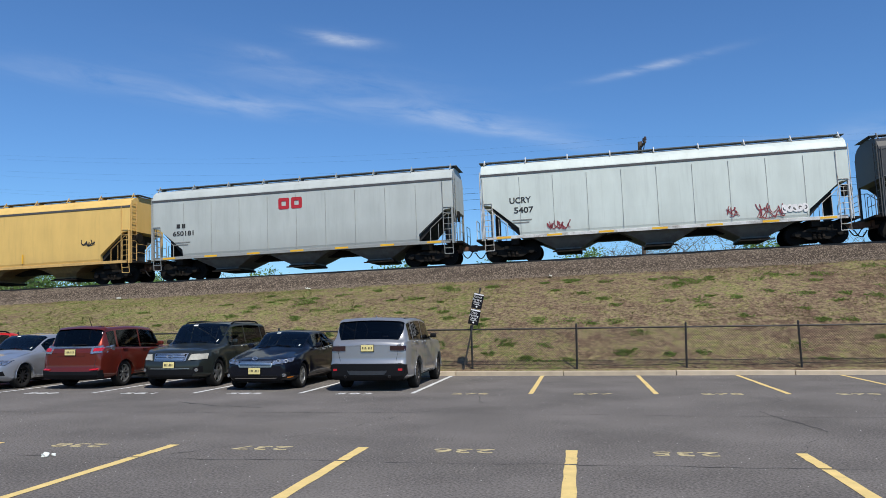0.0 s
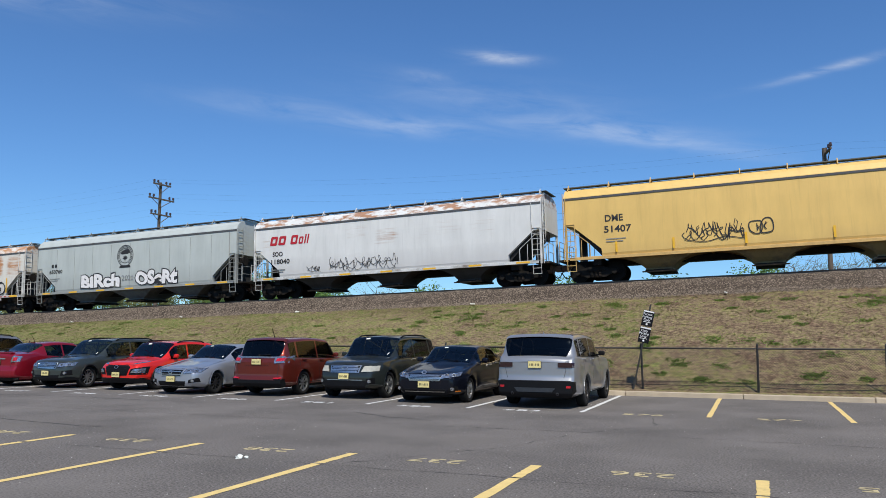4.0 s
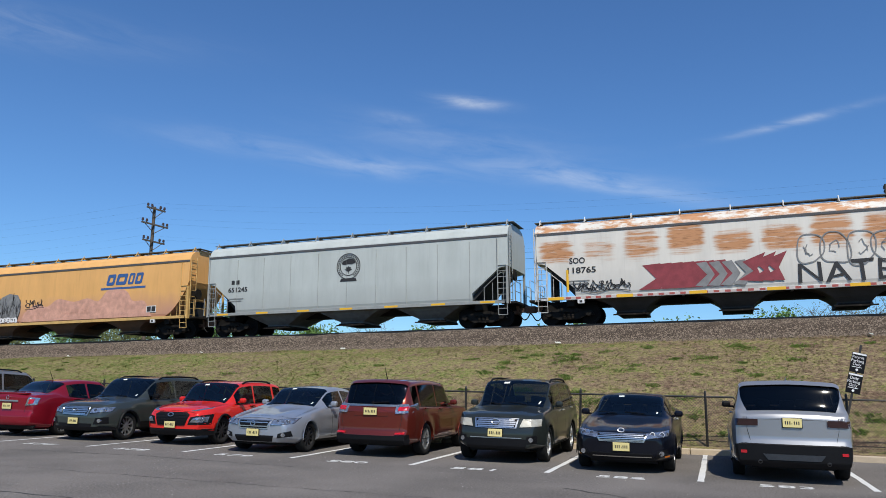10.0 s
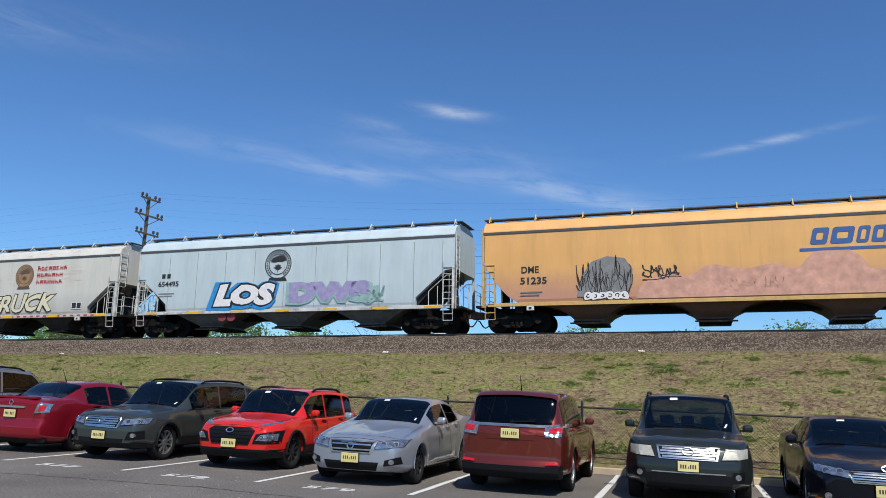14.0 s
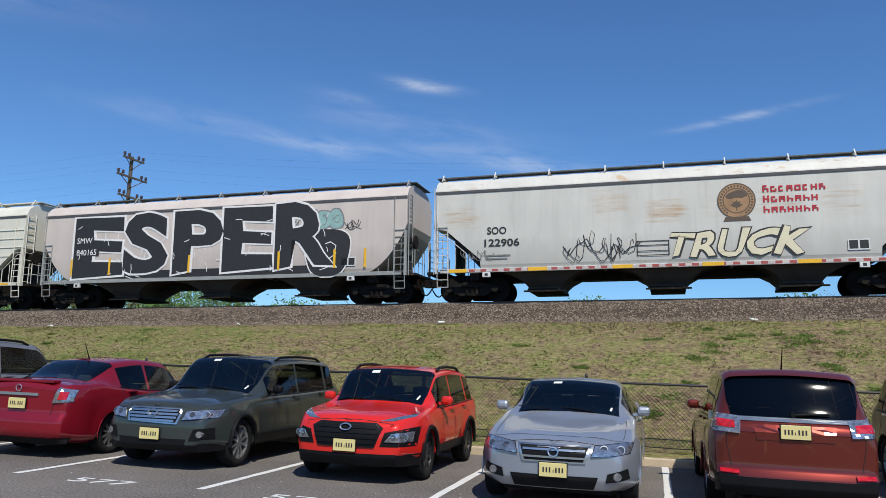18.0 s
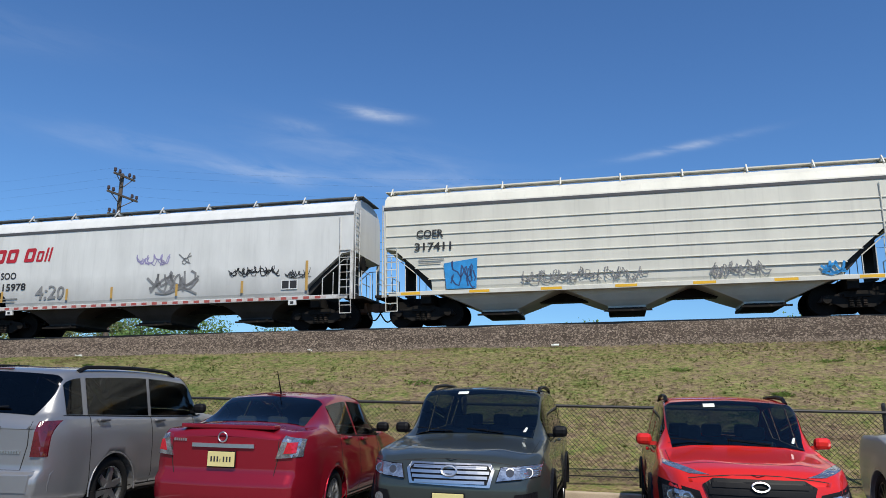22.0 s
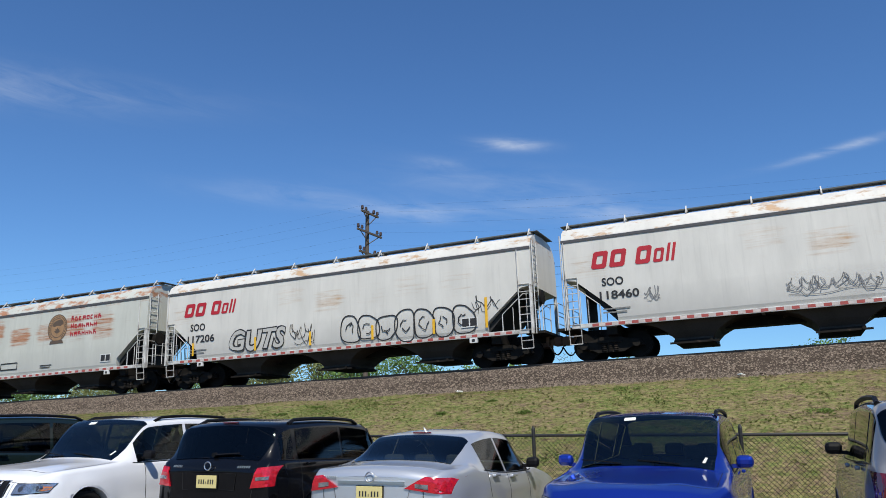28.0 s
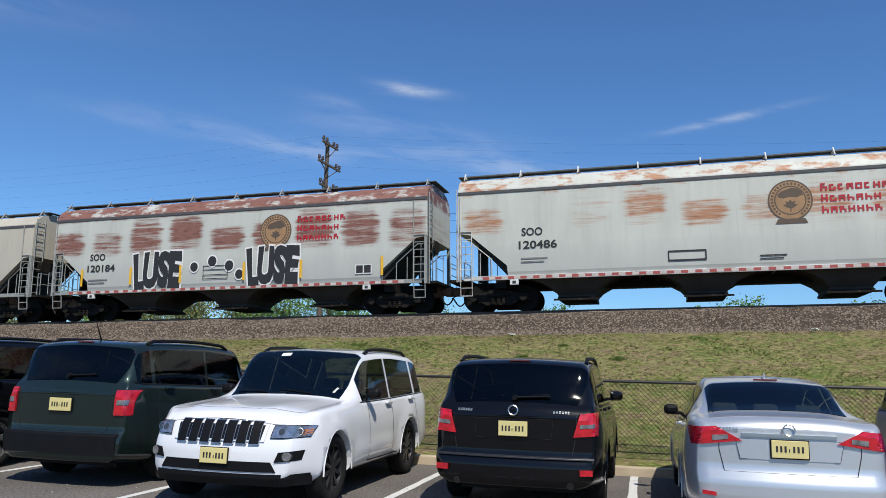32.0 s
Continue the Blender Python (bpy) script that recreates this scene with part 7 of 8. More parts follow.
def tail_of(car, sh, o, body_mat, rw):
    for q in sym(o["lamp"]):
        face_poly("tail_light", sh, q, -1, o.get("lens", LAMPR), car, .022)
    if o.get("lamp2"):
        for q in sym(o["lamp2"]):
            face_poly("reverse_light", sh, q, -1, o.get("lamp2_mat", LAMPC), car, .027)
    if o.get("strip"):
        face_poly("boot_strip", sh, o["strip"], -1, CHROME, car, .022)
    if o.get("recess"):
        face_poly("plate_recess", sh, o["recess"], -1, o.get("recess_mat", body_mat), car, .007)
        pts = o["recess"]
        bm = B()
        line(bm, [(x, on_nose(sh, x, z, -1) - .010, z) for x, z in pts + pts[:1]], .0025, 4)
        part("recess_edge", bm, SEAMD, car)
    # lid gap
    hw, z0, z1 = o["lid"]
    bm = B()
    path = [(hw, z1), (hw * 1.0, (z0 + z1) / 2), (hw * .93, z0), (-hw * .93, z0), (-hw, (z0 + z1) / 2), (-hw, z1)]
    fine = []
    for (xa, za), (xb, zb) in zip(path, path[1:]):
        fine += [(xa + (xb - xa) * k / 6, za + (zb - za) * k / 6) for k in range(6)]
    line(bm, [(x, on_nose(sh, x, z, -1) - .002, z) for x, z in fine], .0042, 4)
    part("lid_gap", bm, SEAMD, car)
    if o.get("bumper"):
        face_poly("bumper_cover", sh, o["bumper"], -1, o.get("bumper_mat", BLACK), car, .014)
    if o.get("bumper2"):
        face_poly("bumper_step", sh, o["bumper2"], -1, o.get("bumper2_mat", BLACK), car, .035)
    if o.get("skid"):
        face_poly("skid_plate", sh, o["skid"], -1, o.get("skid_mat", ALLOY), car, .026)
    if o.get("reflector"):
        for q in sym(o["reflector"]):
            face_poly("reflector", sh, q, -1, LAMPR, car, .04 if o.get("bumper2") else .022)
    if o.get("exhaust"):
        for x in o["exhaust"]:
            bm = B()
            y = on_nose(sh, x, .32, -1)
            tube(bm, (x, y + .1, o.get("exh_z", .30)), (x, y - .015, o.get("exh_z", .30)), .038, 12)
            part("exhaust_tip", bm, ALLOYD, car)
    if o.get("badge"):
        y = on_nose(sh, 0, o["badge"], -1)
        bm = B()
        line(bm, [(.05 * math.cos(6.2832 * i / 20), y - .02, o["badge"] + .05 * math.sin(6.2832 * i / 20)) for i in range(21)], .008, 5)
        part("badge", bm, CHROME, car, "plain chrome ring badge")
    for x, z, w in o.get("script", ()):
        n = max(3, int(w / .028))
        for q in range(n):
            face_poly("script_bar", sh, [(x + w * q / n, z - .014), (x + w * (q + .6) / n, z - .014), (x + w * (q + .6) / n, z + .014), (x + w * q / n, z + .014)], -1, CHROME, car, .012)
    if o.get("spoiler"):
        bm = sh.patch(rw[0] - .14, rw[0] + .02, 7.3, 9, 1, .035, 2, 6, True)
        part("roof_spoiler", bm, body_mat, car)
    if o.get("lip"):
        bm = B()
        s0 = sh.L - .10
        z = sh.at(s0, 9).z
        box(bm, -.55, .55, -sh.L / 2 + .03, -sh.L / 2 + .20, z - .01, z + .035, .012)
        part("boot_spoiler", bm, body_mat, car)
    if o.get("rear_wiper"):
        p, q = sh.at(rw[1] - .02, 8.7, 1, .03), sh.at(rw[1] - .06, 8.2, 1, .03)
        bm = B()
        tube(bm, (0, p.y, p.z), (.38, p.y + .01, p.z + .02), .012, 4)
        tube(bm, (0, p.y + .04, p.z), (0, p.y - .02, p.z), .03, 8)
        part("rear_wiper", bm, BLACK, car)
    bm = B()
    s = rw[0] - .06
    c = sh.at(s, 9, 1, .01)
    box(bm, -.12, .12, c.y - .015, c.y + .015, c.z - .010, c.z + .006, .004)
    part("brake_light", bm, LAMPDR, car)
    if o.get("towbar"):
        bm = B()
        y = -sh.L / 2
        box(bm, -.05, .05, y - .16, y + .1, .36, .46, .01)
        box(bm, -.13, .13, y - .08, y - .02, .38, .52, .01)
        part("tow_bar", bm, ALLOYD, car)
    plate(car, 2 * abs(on_nose(sh, 0, o["plate"], -1)), -1, o["plate"], o.get("plate_x", 0.0), .028)


BAY = 2.74


def bay(i, y, dx=0.0, turn=0.0, front=False):
    return pose(-6.07 - BAY * i + dx, y, 0, 0, 0, turn + (180 if front else 0))


ROW = "cars parked along the kerb"

SILVER = paint("silver_metallic", (0.33, 0.335, 0.345), 0.6, 0.36)
SILVER2 = paint("bright_silver_metallic", (0.60, 0.62, 0.64), 0.6, 0.36)
PEWTER = paint("pewter_silver_metallic", (0.28, 0.28, 0.285), 0.6, 0.38)
BLUESILVER = paint("blue_silver_metallic", (0.37, 0.39, 0.43), 0.6, 0.36)
NAVY = paint("near_black_navy", (0.005, 0.006, 0.011), 0.2, 0.3, 0.6)
GREYGREEN = paint("dark_grey_green_metallic", (0.032, 0.038, 0.035), 0.45, 0.28, 0.7)
COPPER = paint("copper_red_metallic", (0.14, 0.022, 0.014), 0.45)
REDHOT = paint("bright_red", (0.62, 0.022, 0.016), 0.1)
OLIVE = paint("green_grey_metallic", (0.056, 0.066, 0.060), 0.5, 0.32, 0.8)
CHERRY = paint("cherry_red_metallic", (0.26, 0.009, 0.020), 0.4)
COBALT = paint("cobalt_blue_metallic", (0.008, 0.028, 0.27), 0.4)
JET = paint("black_gloss", (0.004, 0.004, 0.005), 0.1, 0.3, 0.7)
SNOW = paint("white_gloss", (0.72, 0.73, 0.75), 0.0)
FOREST = paint("very_dark_green", (0.012, 0.022, 0.020), 0.3)


LAMPDR = mat("deep_red_lens", (0.10, 0.006, 0.010), 0.12, var=0.6, scale=9, coat=1.0)
LAMPPALE = mat("hazed_lamp_lens", (0.42, 0.40, 0.33), 0.3, 0.1, var=0.25, scale=12, coat=1.0)
SMOKED = mat("smoked_red_lens", (0.022, 0.005, 0.006), 0.12, var=0.3, scale=9, coat=1.0)


def park_cars():
    # silver SUV, tail to the aisle
    build_car("silver SUV with black roof parked tail-out", ROW, 4.85, 2.00, 1.78, "boxy", SILVER, (.35, 1.35, 2.15, 4.05, 4.42, 4.72), .385, 10, ALLOYD, bay(0, 20.42, .18), "rear",
              rear=dict(lens=SMOKED, lamp=[(.56, .98), (.93, .97), (.93, 1.09), (.56, 1.09)], lid=(.74, .70, 1.12), plate=1.04, bumper=[(-.86, .28), (.86, .28), (.95, .42), (.95, .64), (.74, .70), (-.74, .70), (-.95, .64), (-.95, .42)], skid=[(-.42, .40), (.42, .40), (.50, .50), (-.50, .50)], skid_mat=ALLOYD,
                        reflector=[(.76, .50), (.86, .50), (.86, .55), (.76, .55)], exhaust=(-.55, .55), spoiler=True, exh_z=.36), privacy=True, shark=True, mirrors=BLACK)
    # dark sedan, nose out
    build_car("near-black sedan with chrome grille parked nose-out", ROW, 4.85, 1.86, 1.465, "sedan", NAVY, (.40, 1.45, 2.20, 3.35, 4.10, 4.62), .335, 10, ALLOY, bay(1, 20.62, -.06, 0, True), "front",
              front=dict(lamp=[(.46, .64), (.86, .70), (.86, .80), (.44, .74)], grille=[(-.42, .58), (.42, .58), (.50, .74), (-.50, .74)], bars=4, bar_w=.009, skid=[(-.55, .30), (.55, .30), (.55, .315), (-.55, .315)], skid_mat=CHROME, badge=.80, badge_size=(.06, .035), intake=[(-.62, .24), (.62, .24), (.56, .38), (-.56, .38)],
                         fog=[(.62, .30), (.84, .34), (.82, .46), (.66, .42)], plate=.49, amber=[(.78, .30), (.86, .31), (.86, .34), (.78, .33)]), trim_chrome=True, handles=CHROME)
    # grey-green SUV, nose out
    build_car("dark grey-green SUV parked nose-out", ROW, 4.79, 1.91, 1.74, "suv", GREYGREEN, (.45, 1.30, 2.00, 4.00, 4.35, 4.68), .375, 5, ALLOY, bay(2, 21.1, .05, 0, True), "front",
              front=dict(lamp=[(.50, .74), (.90, .76), (.90, .91), (.56, .90)], grille=[(-.44, .72), (.44, .72), (.48, .92), (-.48, .92)], bars=4, lens=LAMPPALE, plain_lamp=True, badge=.85, badge_size=(.085, .055), intake=[(-.62, .30), (.62, .30), (.68, .50), (-.68, .50)], skid=[(-.55, .515), (.55, .515), (.55, .53), (-.55, .53)],
                         fog=[(.60, .40), (.84, .42), (.84, .58), (.66, .56)], plate=.62), roof_rails=BLACK, handles=CHROME)
    # copper SUV, tail out
    build_car("copper-red SUV parked tail-out", ROW, 4.66, 1.81, 1.68, "suv", COPPER, (.40, 1.30, 2.05, 3.90, 4.25, 4.56), .36, 8, ALLOY, bay(3, 20.92, -.02), "rear",
              rear=dict(lens=LAMPC, lamp2_mat=LAMPR, lamp=[(.58, .94), (.88, .96), (.88, 1.16), (.56, 1.13)], lamp2=[(.63, 1.0), (.84, 1.01), (.84, 1.10), (.63, 1.08)], lid=(.72, .56, 1.1), plate=.98, recess=[(-.40, .88), (.40, .88), (.44, 1.08), (-.44, 1.08)],
                        bumper=[(-.84, .28), (.84, .28), (.86, .50), (.60, .47), (-.60, .47), (-.86, .50)], reflector=[(.60, .50), (.80, .51), (.80, .55), (.60, .54)], strip=[(-.6, 1.085), (.6, 1.085), (.62, 1.13), (-.62, 1.13)], rear_wiper=True, spoiler=True), privacy=True, antenna=True)
    # silver sedan, nose out
    build_car("silver sedan parked nose-out", ROW, 4.86, 1.85, 1.465, "sedan", BLUESILVER, (.40, 1.45, 2.20, 3.35, 4.05, 4.62), .335, 10, ALLOYD, bay(4, 20.5, .09, 0, True), "front",
              front=dict(lamp=[(.42, .62), (.84, .66), (.88, .78), (.46, .74)], grille=[(-.36, .54), (.36, .54), (.42, .74), (-.42, .74)], bars=2, bar_w=.011, badge=.66, badge_size=(.055, .05), intake=[(-.45, .26), (.45, .26), (.5, .40), (-.5, .40)],
                         fog=[(.58, .34), (.84, .38), (.82, .50), (.60, .44)], plate=.46), trim_chrome=True)
    # red crossover, nose out
    build_car("bright red small crossover parked nose-out", ROW, 4.17, 1.80, 1.55, "suv", REDHOT, (.40, 1.15, 1.80, 3.35, 3.72, 4.02), .345, 10, ALLOYD, bay(5, 20.88, -.02, 0, True), "front",
              front=dict(lamp=[(.53, .56), (.84, .56), (.85, .70), (.62, .67)], lamp_frame=[(.47, .50), (.87, .50), (.89, .76), (.80, .74), (.53, .68)], drl=[(.43, .825), (.60, .825), (.83, .885), (.82, .92), (.68, .89)], bar_w=.020, grille=[(-.40, .48), (.40, .48), (.50, .74), (.40, .80), (-.40, .80), (-.50, .74)], bars=4, bar=BLACK, frame=BLACK, badge=.74, badge_size=(.075, .04),
                         intake=[(-.5, .26), (.5, .26), (.55, .36), (-.55, .36)], plate=.50, clad=[(-.88, .24), (.88, .24), (.88, .40), (-.88, .40)]), cladding=BLACK, roof_rails=BLACK)
    # olive wagon, nose out
    build_car("green-grey wagon with roof rails parked nose-out", ROW, 4.82, 1.84, 1.63, "suv", OLIVE, (.45, 1.35, 2.10, 4.05, 4.38, 4.68), .355, 10, ALLOY, bay(6, 21.05, -.17, 0, True), "front", mirrors=BLACK,
              front=dict(lamp=[(.46, .70), (.86, .74), (.88, .85), (.50, .83)], grille=[(-.40, .64), (.40, .66), (.44, .80), (.40, .86), (-.40, .86), (-.44, .80)], bars=4, badge=.79, badge_size=(.075, .045), intake=[(-.5, .30), (.5, .30), (.54, .44), (-.54, .44)],
                         fog=[(.58, .42), (.84, .44), (.84, .60), (.64, .58)], plate=.50, clad=[(-.9, .27), (.9, .27), (.9, .36), (-.9, .36)]), cladding=BLACK, roof_rails=BLACK)
    # red sedan, tail out
    build_car("cherry red sedan with boot spoiler parked tail-out", ROW, 4.57, 1.79, 1.51, "sedan", CHERRY, (.35, 1.25, 2.00, 3.25, 3.98, 4.40), .32, 10, ALLOY, bay(7, 21.1, .06), "rear", mirrors=BLACK,
              rear=dict(lamp=[(.60, .82), (.84, .84), (.84, 1.02), (.68, 1.06)], lens=LAMPC, lamp2_mat=LAMPR, lamp2=[(.68, .87), (.80, .88), (.80, .99), (.72, .99)], lid=(.62, .62, 1.02), plate=.80, strip=[(-.36, .92), (.36, .92), (.36, .96), (-.36, .96)], badge=1.03, script=[(-.60, .99, .17)], lip=True,
                        bumper=[(-.80, .22), (.80, .22), (.82, .30), (-.82, .30)]), antenna=True)
    # silver SUV with bull bumper, tail out
    build_car("silver SUV with tow bar parked tail-out", ROW, 4.87, 1.90, 1.76, "boxy", PEWTER, (.40, 1.40, 2.05, 4.25, 4.48, 4.78), .37, 6, ALLOY, bay(8, 20.6, .16), "rear", mirrors=BLACK,
              rear=dict(lens=LAMPDR, lamp=[(.77, .80), (.90, .80), (.90, 1.17), (.80, 1.16)], lid=(.72, .66, 1.16), plate=.99, recess=[(-.38, .86), (.38, .86), (.40, 1.10), (-.40, 1.10)], bumper=[(-.9, .44), (.9, .44), (.92, .66), (-.92, .66)], bumper_mat=PEWTER,
                        bumper2=[(-.52, .50), (.52, .50), (.52, .62), (-.52, .62)], bumper2_mat=PEWTER, towbar=True, rear_wiper=True, script=[(-.66, .84, .2), (.42, .84, .24)]), roof_rails=BLACK, privacy=True)
    # blue crossover, nose out
    build_car("cobalt blue crossover parked nose-out", ROW, 4.89, 1.83, 1.69, "suv", COBALT, (.45, 1.30, 2.05, 4.05, 4.45, 4.75), .365, 5, ALLOY, bay(9, 20.85, .03, 0, True), "front",
              front=dict(lamp=[(.42, .70), (.86, .72), (.88, .88), (.46, .86)], grille=[(-.38, .64), (.38, .64), (.42, .86), (-.42, .86)], bars=1, cross=True, bar_w=.012, skid=[(-.50, .38), (.50, .38), (.56, .44), (-.56, .44)], intake=[(-.5, .30), (.5, .30), (.54, .46), (-.54, .46)], fog=[(.60, .38), (.84, .40), (.84, .54), (.66, .52)], plate=.54), roof_rails=BLACK)
    # silver sedan, tail out
    build_car("bright silver sedan with red tail lamps parked tail-out", ROW, 4.63, 1.78, 1.50, "sedan", SILVER2, (.35, 1.30, 2.05, 3.30, 4.02, 4.46), .325, 10, ALLOY, bay(10, 21.03, .06), "rear", mirrors=BLACK,
              rear=dict(lamp=[(.40, .92), (.84, .86), (.86, 1.02), (.62, 1.04)], lamp2=[(.52, .93), (.66, .91), (.66, .96), (.52, .97)], lid=(.60, .64, 1.02), plate=.86, recess=[(-.42, .76), (.42, .76), (.46, .94), (-.46, .94)], strip=[(-.40, .96), (.40, .96), (.40, .99), (-.40, .99)], script=[(-.62, 1.02, .20)], badge=1.03,
                        bumper=[(-.78, .22), (.78, .22), (.8, .30), (-.8, .30)], reflector=[(.64, .42), (.76, .43), (.76, .465), (.64, .455)]), shark=True)
    # black compact SUV, tail out
    build_car("gloss black boxy SUV parked tail-out", ROW, 4.53, 1.84, 1.66, "boxy", JET, (.40, 1.25, 1.95, 3.95, 4.16, 4.44), .365, 10, ALLOYD, bay(11, 21.52, .18), "rear",
              rear=dict(lamp=[(.63, .83), (.88, .85), (.88, 1.09), (.70, 1.07)], lamp2=[(.70, .92), (.85, .93), (.85, .97), (.70, .96)], lid=(.66, .62, 1.12), plate=.90, recess=[(-.40, .80), (.40, .80), (.42, 1.0), (-.42, 1.0)], script=[(-.62, 1.08, .17), (.42, 1.08, .18)], badge=1.09,
                        bumper2=[(-.84, .60), (.84, .60), (.84, .622), (-.84, .622)], bumper2_mat=ALLOYD, reflector=[(.70, .45), (.83, .45), (.83, .51), (.70, .51)], exhaust=(-.6, .6), rear_wiper=True, exh_z=.34), roof_rails=BLACK, privacy=True)
    # white SUV, nose out
    build_car("white SUV with seven-slot grille parked nose-out", ROW, 4.82, 1.94, 1.74, "suv", SNOW, (.40, 1.45, 2.15, 4.10, 4.45, 4.72), .385, 10, ALLOYD, bay(12, 20.7, -.03, 0, True), "front", mirrors=BLACK,
              front=dict(lamp=[(.58, .76), (.90, .77), (.93, .88), (.60, .89)], grille=[(-.52, .72), (.52, .72), (.54, .90), (-.54, .90)], frame=SNOW, slots=True, amber=[(.84, .79), (.91, .80), (.91, .85), (.85, .85)],
                         intake=[(-.66, .42), (.66, .42), (.60, .52), (-.60, .52)], fog=[(.64, .52), (.86, .54), (.88, .64), (.68, .62)], plate=.57, clad=[(-.9, .28), (.9, .28), (.9, .40), (-.9, .40)]), roof_rails=BLACK, handles=SNOW)
    # dark green boxy SUV, tail out
    build_car("very dark green boxy SUV parked tail-out", ROW, 4.49, 1.84, 1.78, "boxy", FOREST, (.40, 1.30, 1.85, 4.00, 4.20, 4.42), .37, 5, ALLOY, bay(13, 21.28, .12), "rear", mirrors=BLACK,
              rear=dict(lamp=[(.72, .86), (.88, .86), (.88, 1.16), (.72, 1.16)], lamp2=[(.75, .98), (.86, .98), (.86, 1.04), (.75, 1.04)], lid=(.68, .66, 1.14), plate=.97, bumper=[(-.9, .40), (.9, .40), (.9, .64), (-.9, .64)], rear_wiper=True), roof_rails=BLACK, privacy=True, antenna=True, cladding=BLACK)
    build_car("black SUV at the far end of the row", ROW, 4.70, 1.88, 1.78, "boxy", JET, (.40, 1.30, 1.95, 4.05, 4.32, 4.60), .37, 5, ALLOY, bay(14, 21.2, .1), "rear",
              rear=dict(lamp=[(.72, .86), (.88, .86), (.88, 1.16), (.72, 1.16)], lid=(.68, .66, 1.14), plate=.97, bumper=[(-.9, .40), (.9, .40), (.9, .64), (-.9, .64)]), roof_rails=BLACK, privacy=True)


park_cars()


# ---- fence, sign, poles ----
FENCE_Y = 23.90


def fence():
    f = empty("chain_link_fence", "black chain-link fence along the foot of the bank", "fence", kind="structure")

    def post():
        bm = B()
        tube(bm, (0, 0, 0.02), (0, 0, 1.40), 0.032, 8)
        tube(bm, (0, 0, 1.40), (0, 0, 1.45), 0.036, 8, 0.015)
        return bm
    x0, n = -0.95 - 3.22 * 22, 31
    for i in range(n):
        shared("fencepost", post, FENCE_BLACK, "fence_post", f, pose(x0 + 3.22 * i, FENCE_Y, 0.08, random.uniform(-1.5, 1.5), random.uniform(-1.5, 1.5), 0))
    bm = B()
    tube(bm, (x0, FENCE_Y, 1.38), (x0 + 3.22 * (n - 1), FENCE_Y, 1.38), 0.024, 8)
    part("top_rail", bm, FENCE_BLACK, f)
    bm = B()
    r = random.Random(3)
    pts = []
    for i in range(n - 1):
        sag = r.uniform(0.0, 0.07)
        for k in range(6):
            pts.append((x0 + 3.22 * (i + k / 6), FENCE_Y - 0.02, 0.30 - sag * math.sin(math.pi * k / 6)))
    line(bm, pts, 0.012, 4)
    part("bottom_wire", bm, FENCE_BLACK, f)
    verts, faces = [], []
    z0, z1, w, step = 0.24, 1.38, 0.0034, 0.075
    x1 = x0 + 3.22 * (n - 1)
    hgt = z1 - z0
    x = x0
    while x < x1 - hgt:
        for s in (1, -1):
            xa, xb = (x, x + hgt) if s > 0 else (x + hgt, x)
            k = len(verts)
            y = FENCE_Y - 0.03 + 0.004 * s
            verts += [(xa - w, y, z0), (xa + w, y - w, z0), (xa + w, y + w, z0), (xb - w, y, z1), (xb + w, y - w, z1), (xb + w, y + w, z1)]
            faces += [(k, k + 1, k + 4, k + 3), (k + 1, k + 2, k + 5, k + 4), (k + 2, k, k + 3, k + 5)]
        x += step
    me = bpy.data.meshes.new("mesh_wire")
    me.from_pydata(verts, [], faces)
    me.materials.append(FENCE_BLACK)
    ob = new("mesh_wire", me)
    ob.parent = f
    tagged(ob, "black diamond wire mesh", kind="stuff")


fence()


def sign():
    s = empty("parking_sign", "black two-panel parking sign on a leaning post", "sign")
    bm = B()
    box(bm, -.025, .025, -.018, .018, 0, 2.75, 0.006)
    part("post", bm, mat("dark_post", (0.03, 0.028, 0.026), 0.6), s)
    for k, (z, words) in enumerate(((2.32, ("Permit", "Parking", "Only")), (1.82, ("Daily", "Parking", "Only")))):
        bm = B()
        box(bm, -.16, .16, -.034, -.020, z - .235, z + .235, 0.004)
        p = part("sign_panel", bm, SIGNBLACK, s)
        bm = B()
        box(bm, -.15, .15, -.037, -.033, z + .19, z + .23)
        part("white_band", bm, SIGNWHITE, p)
        for j, wd in enumerate(words):
            flat_text("lettering", wd, 0.095, SIGNWHITE, p, pose(-.02, -.038, z + .125 - .085 * j, 90, 0, 0))
        bm = B()
        box(bm, -.12, .10, -.037, -.033, z - .115, z - .100)
        tube(bm, (0, -.034, z - .17), (0, -.037, z - .17), .03, 12)
        part("small_print", bm, SIGNWHITE, p)
    s.matrix_basis = pose(-4.45, 23.62, 0.0, 2, 13.0, 4)


sign()


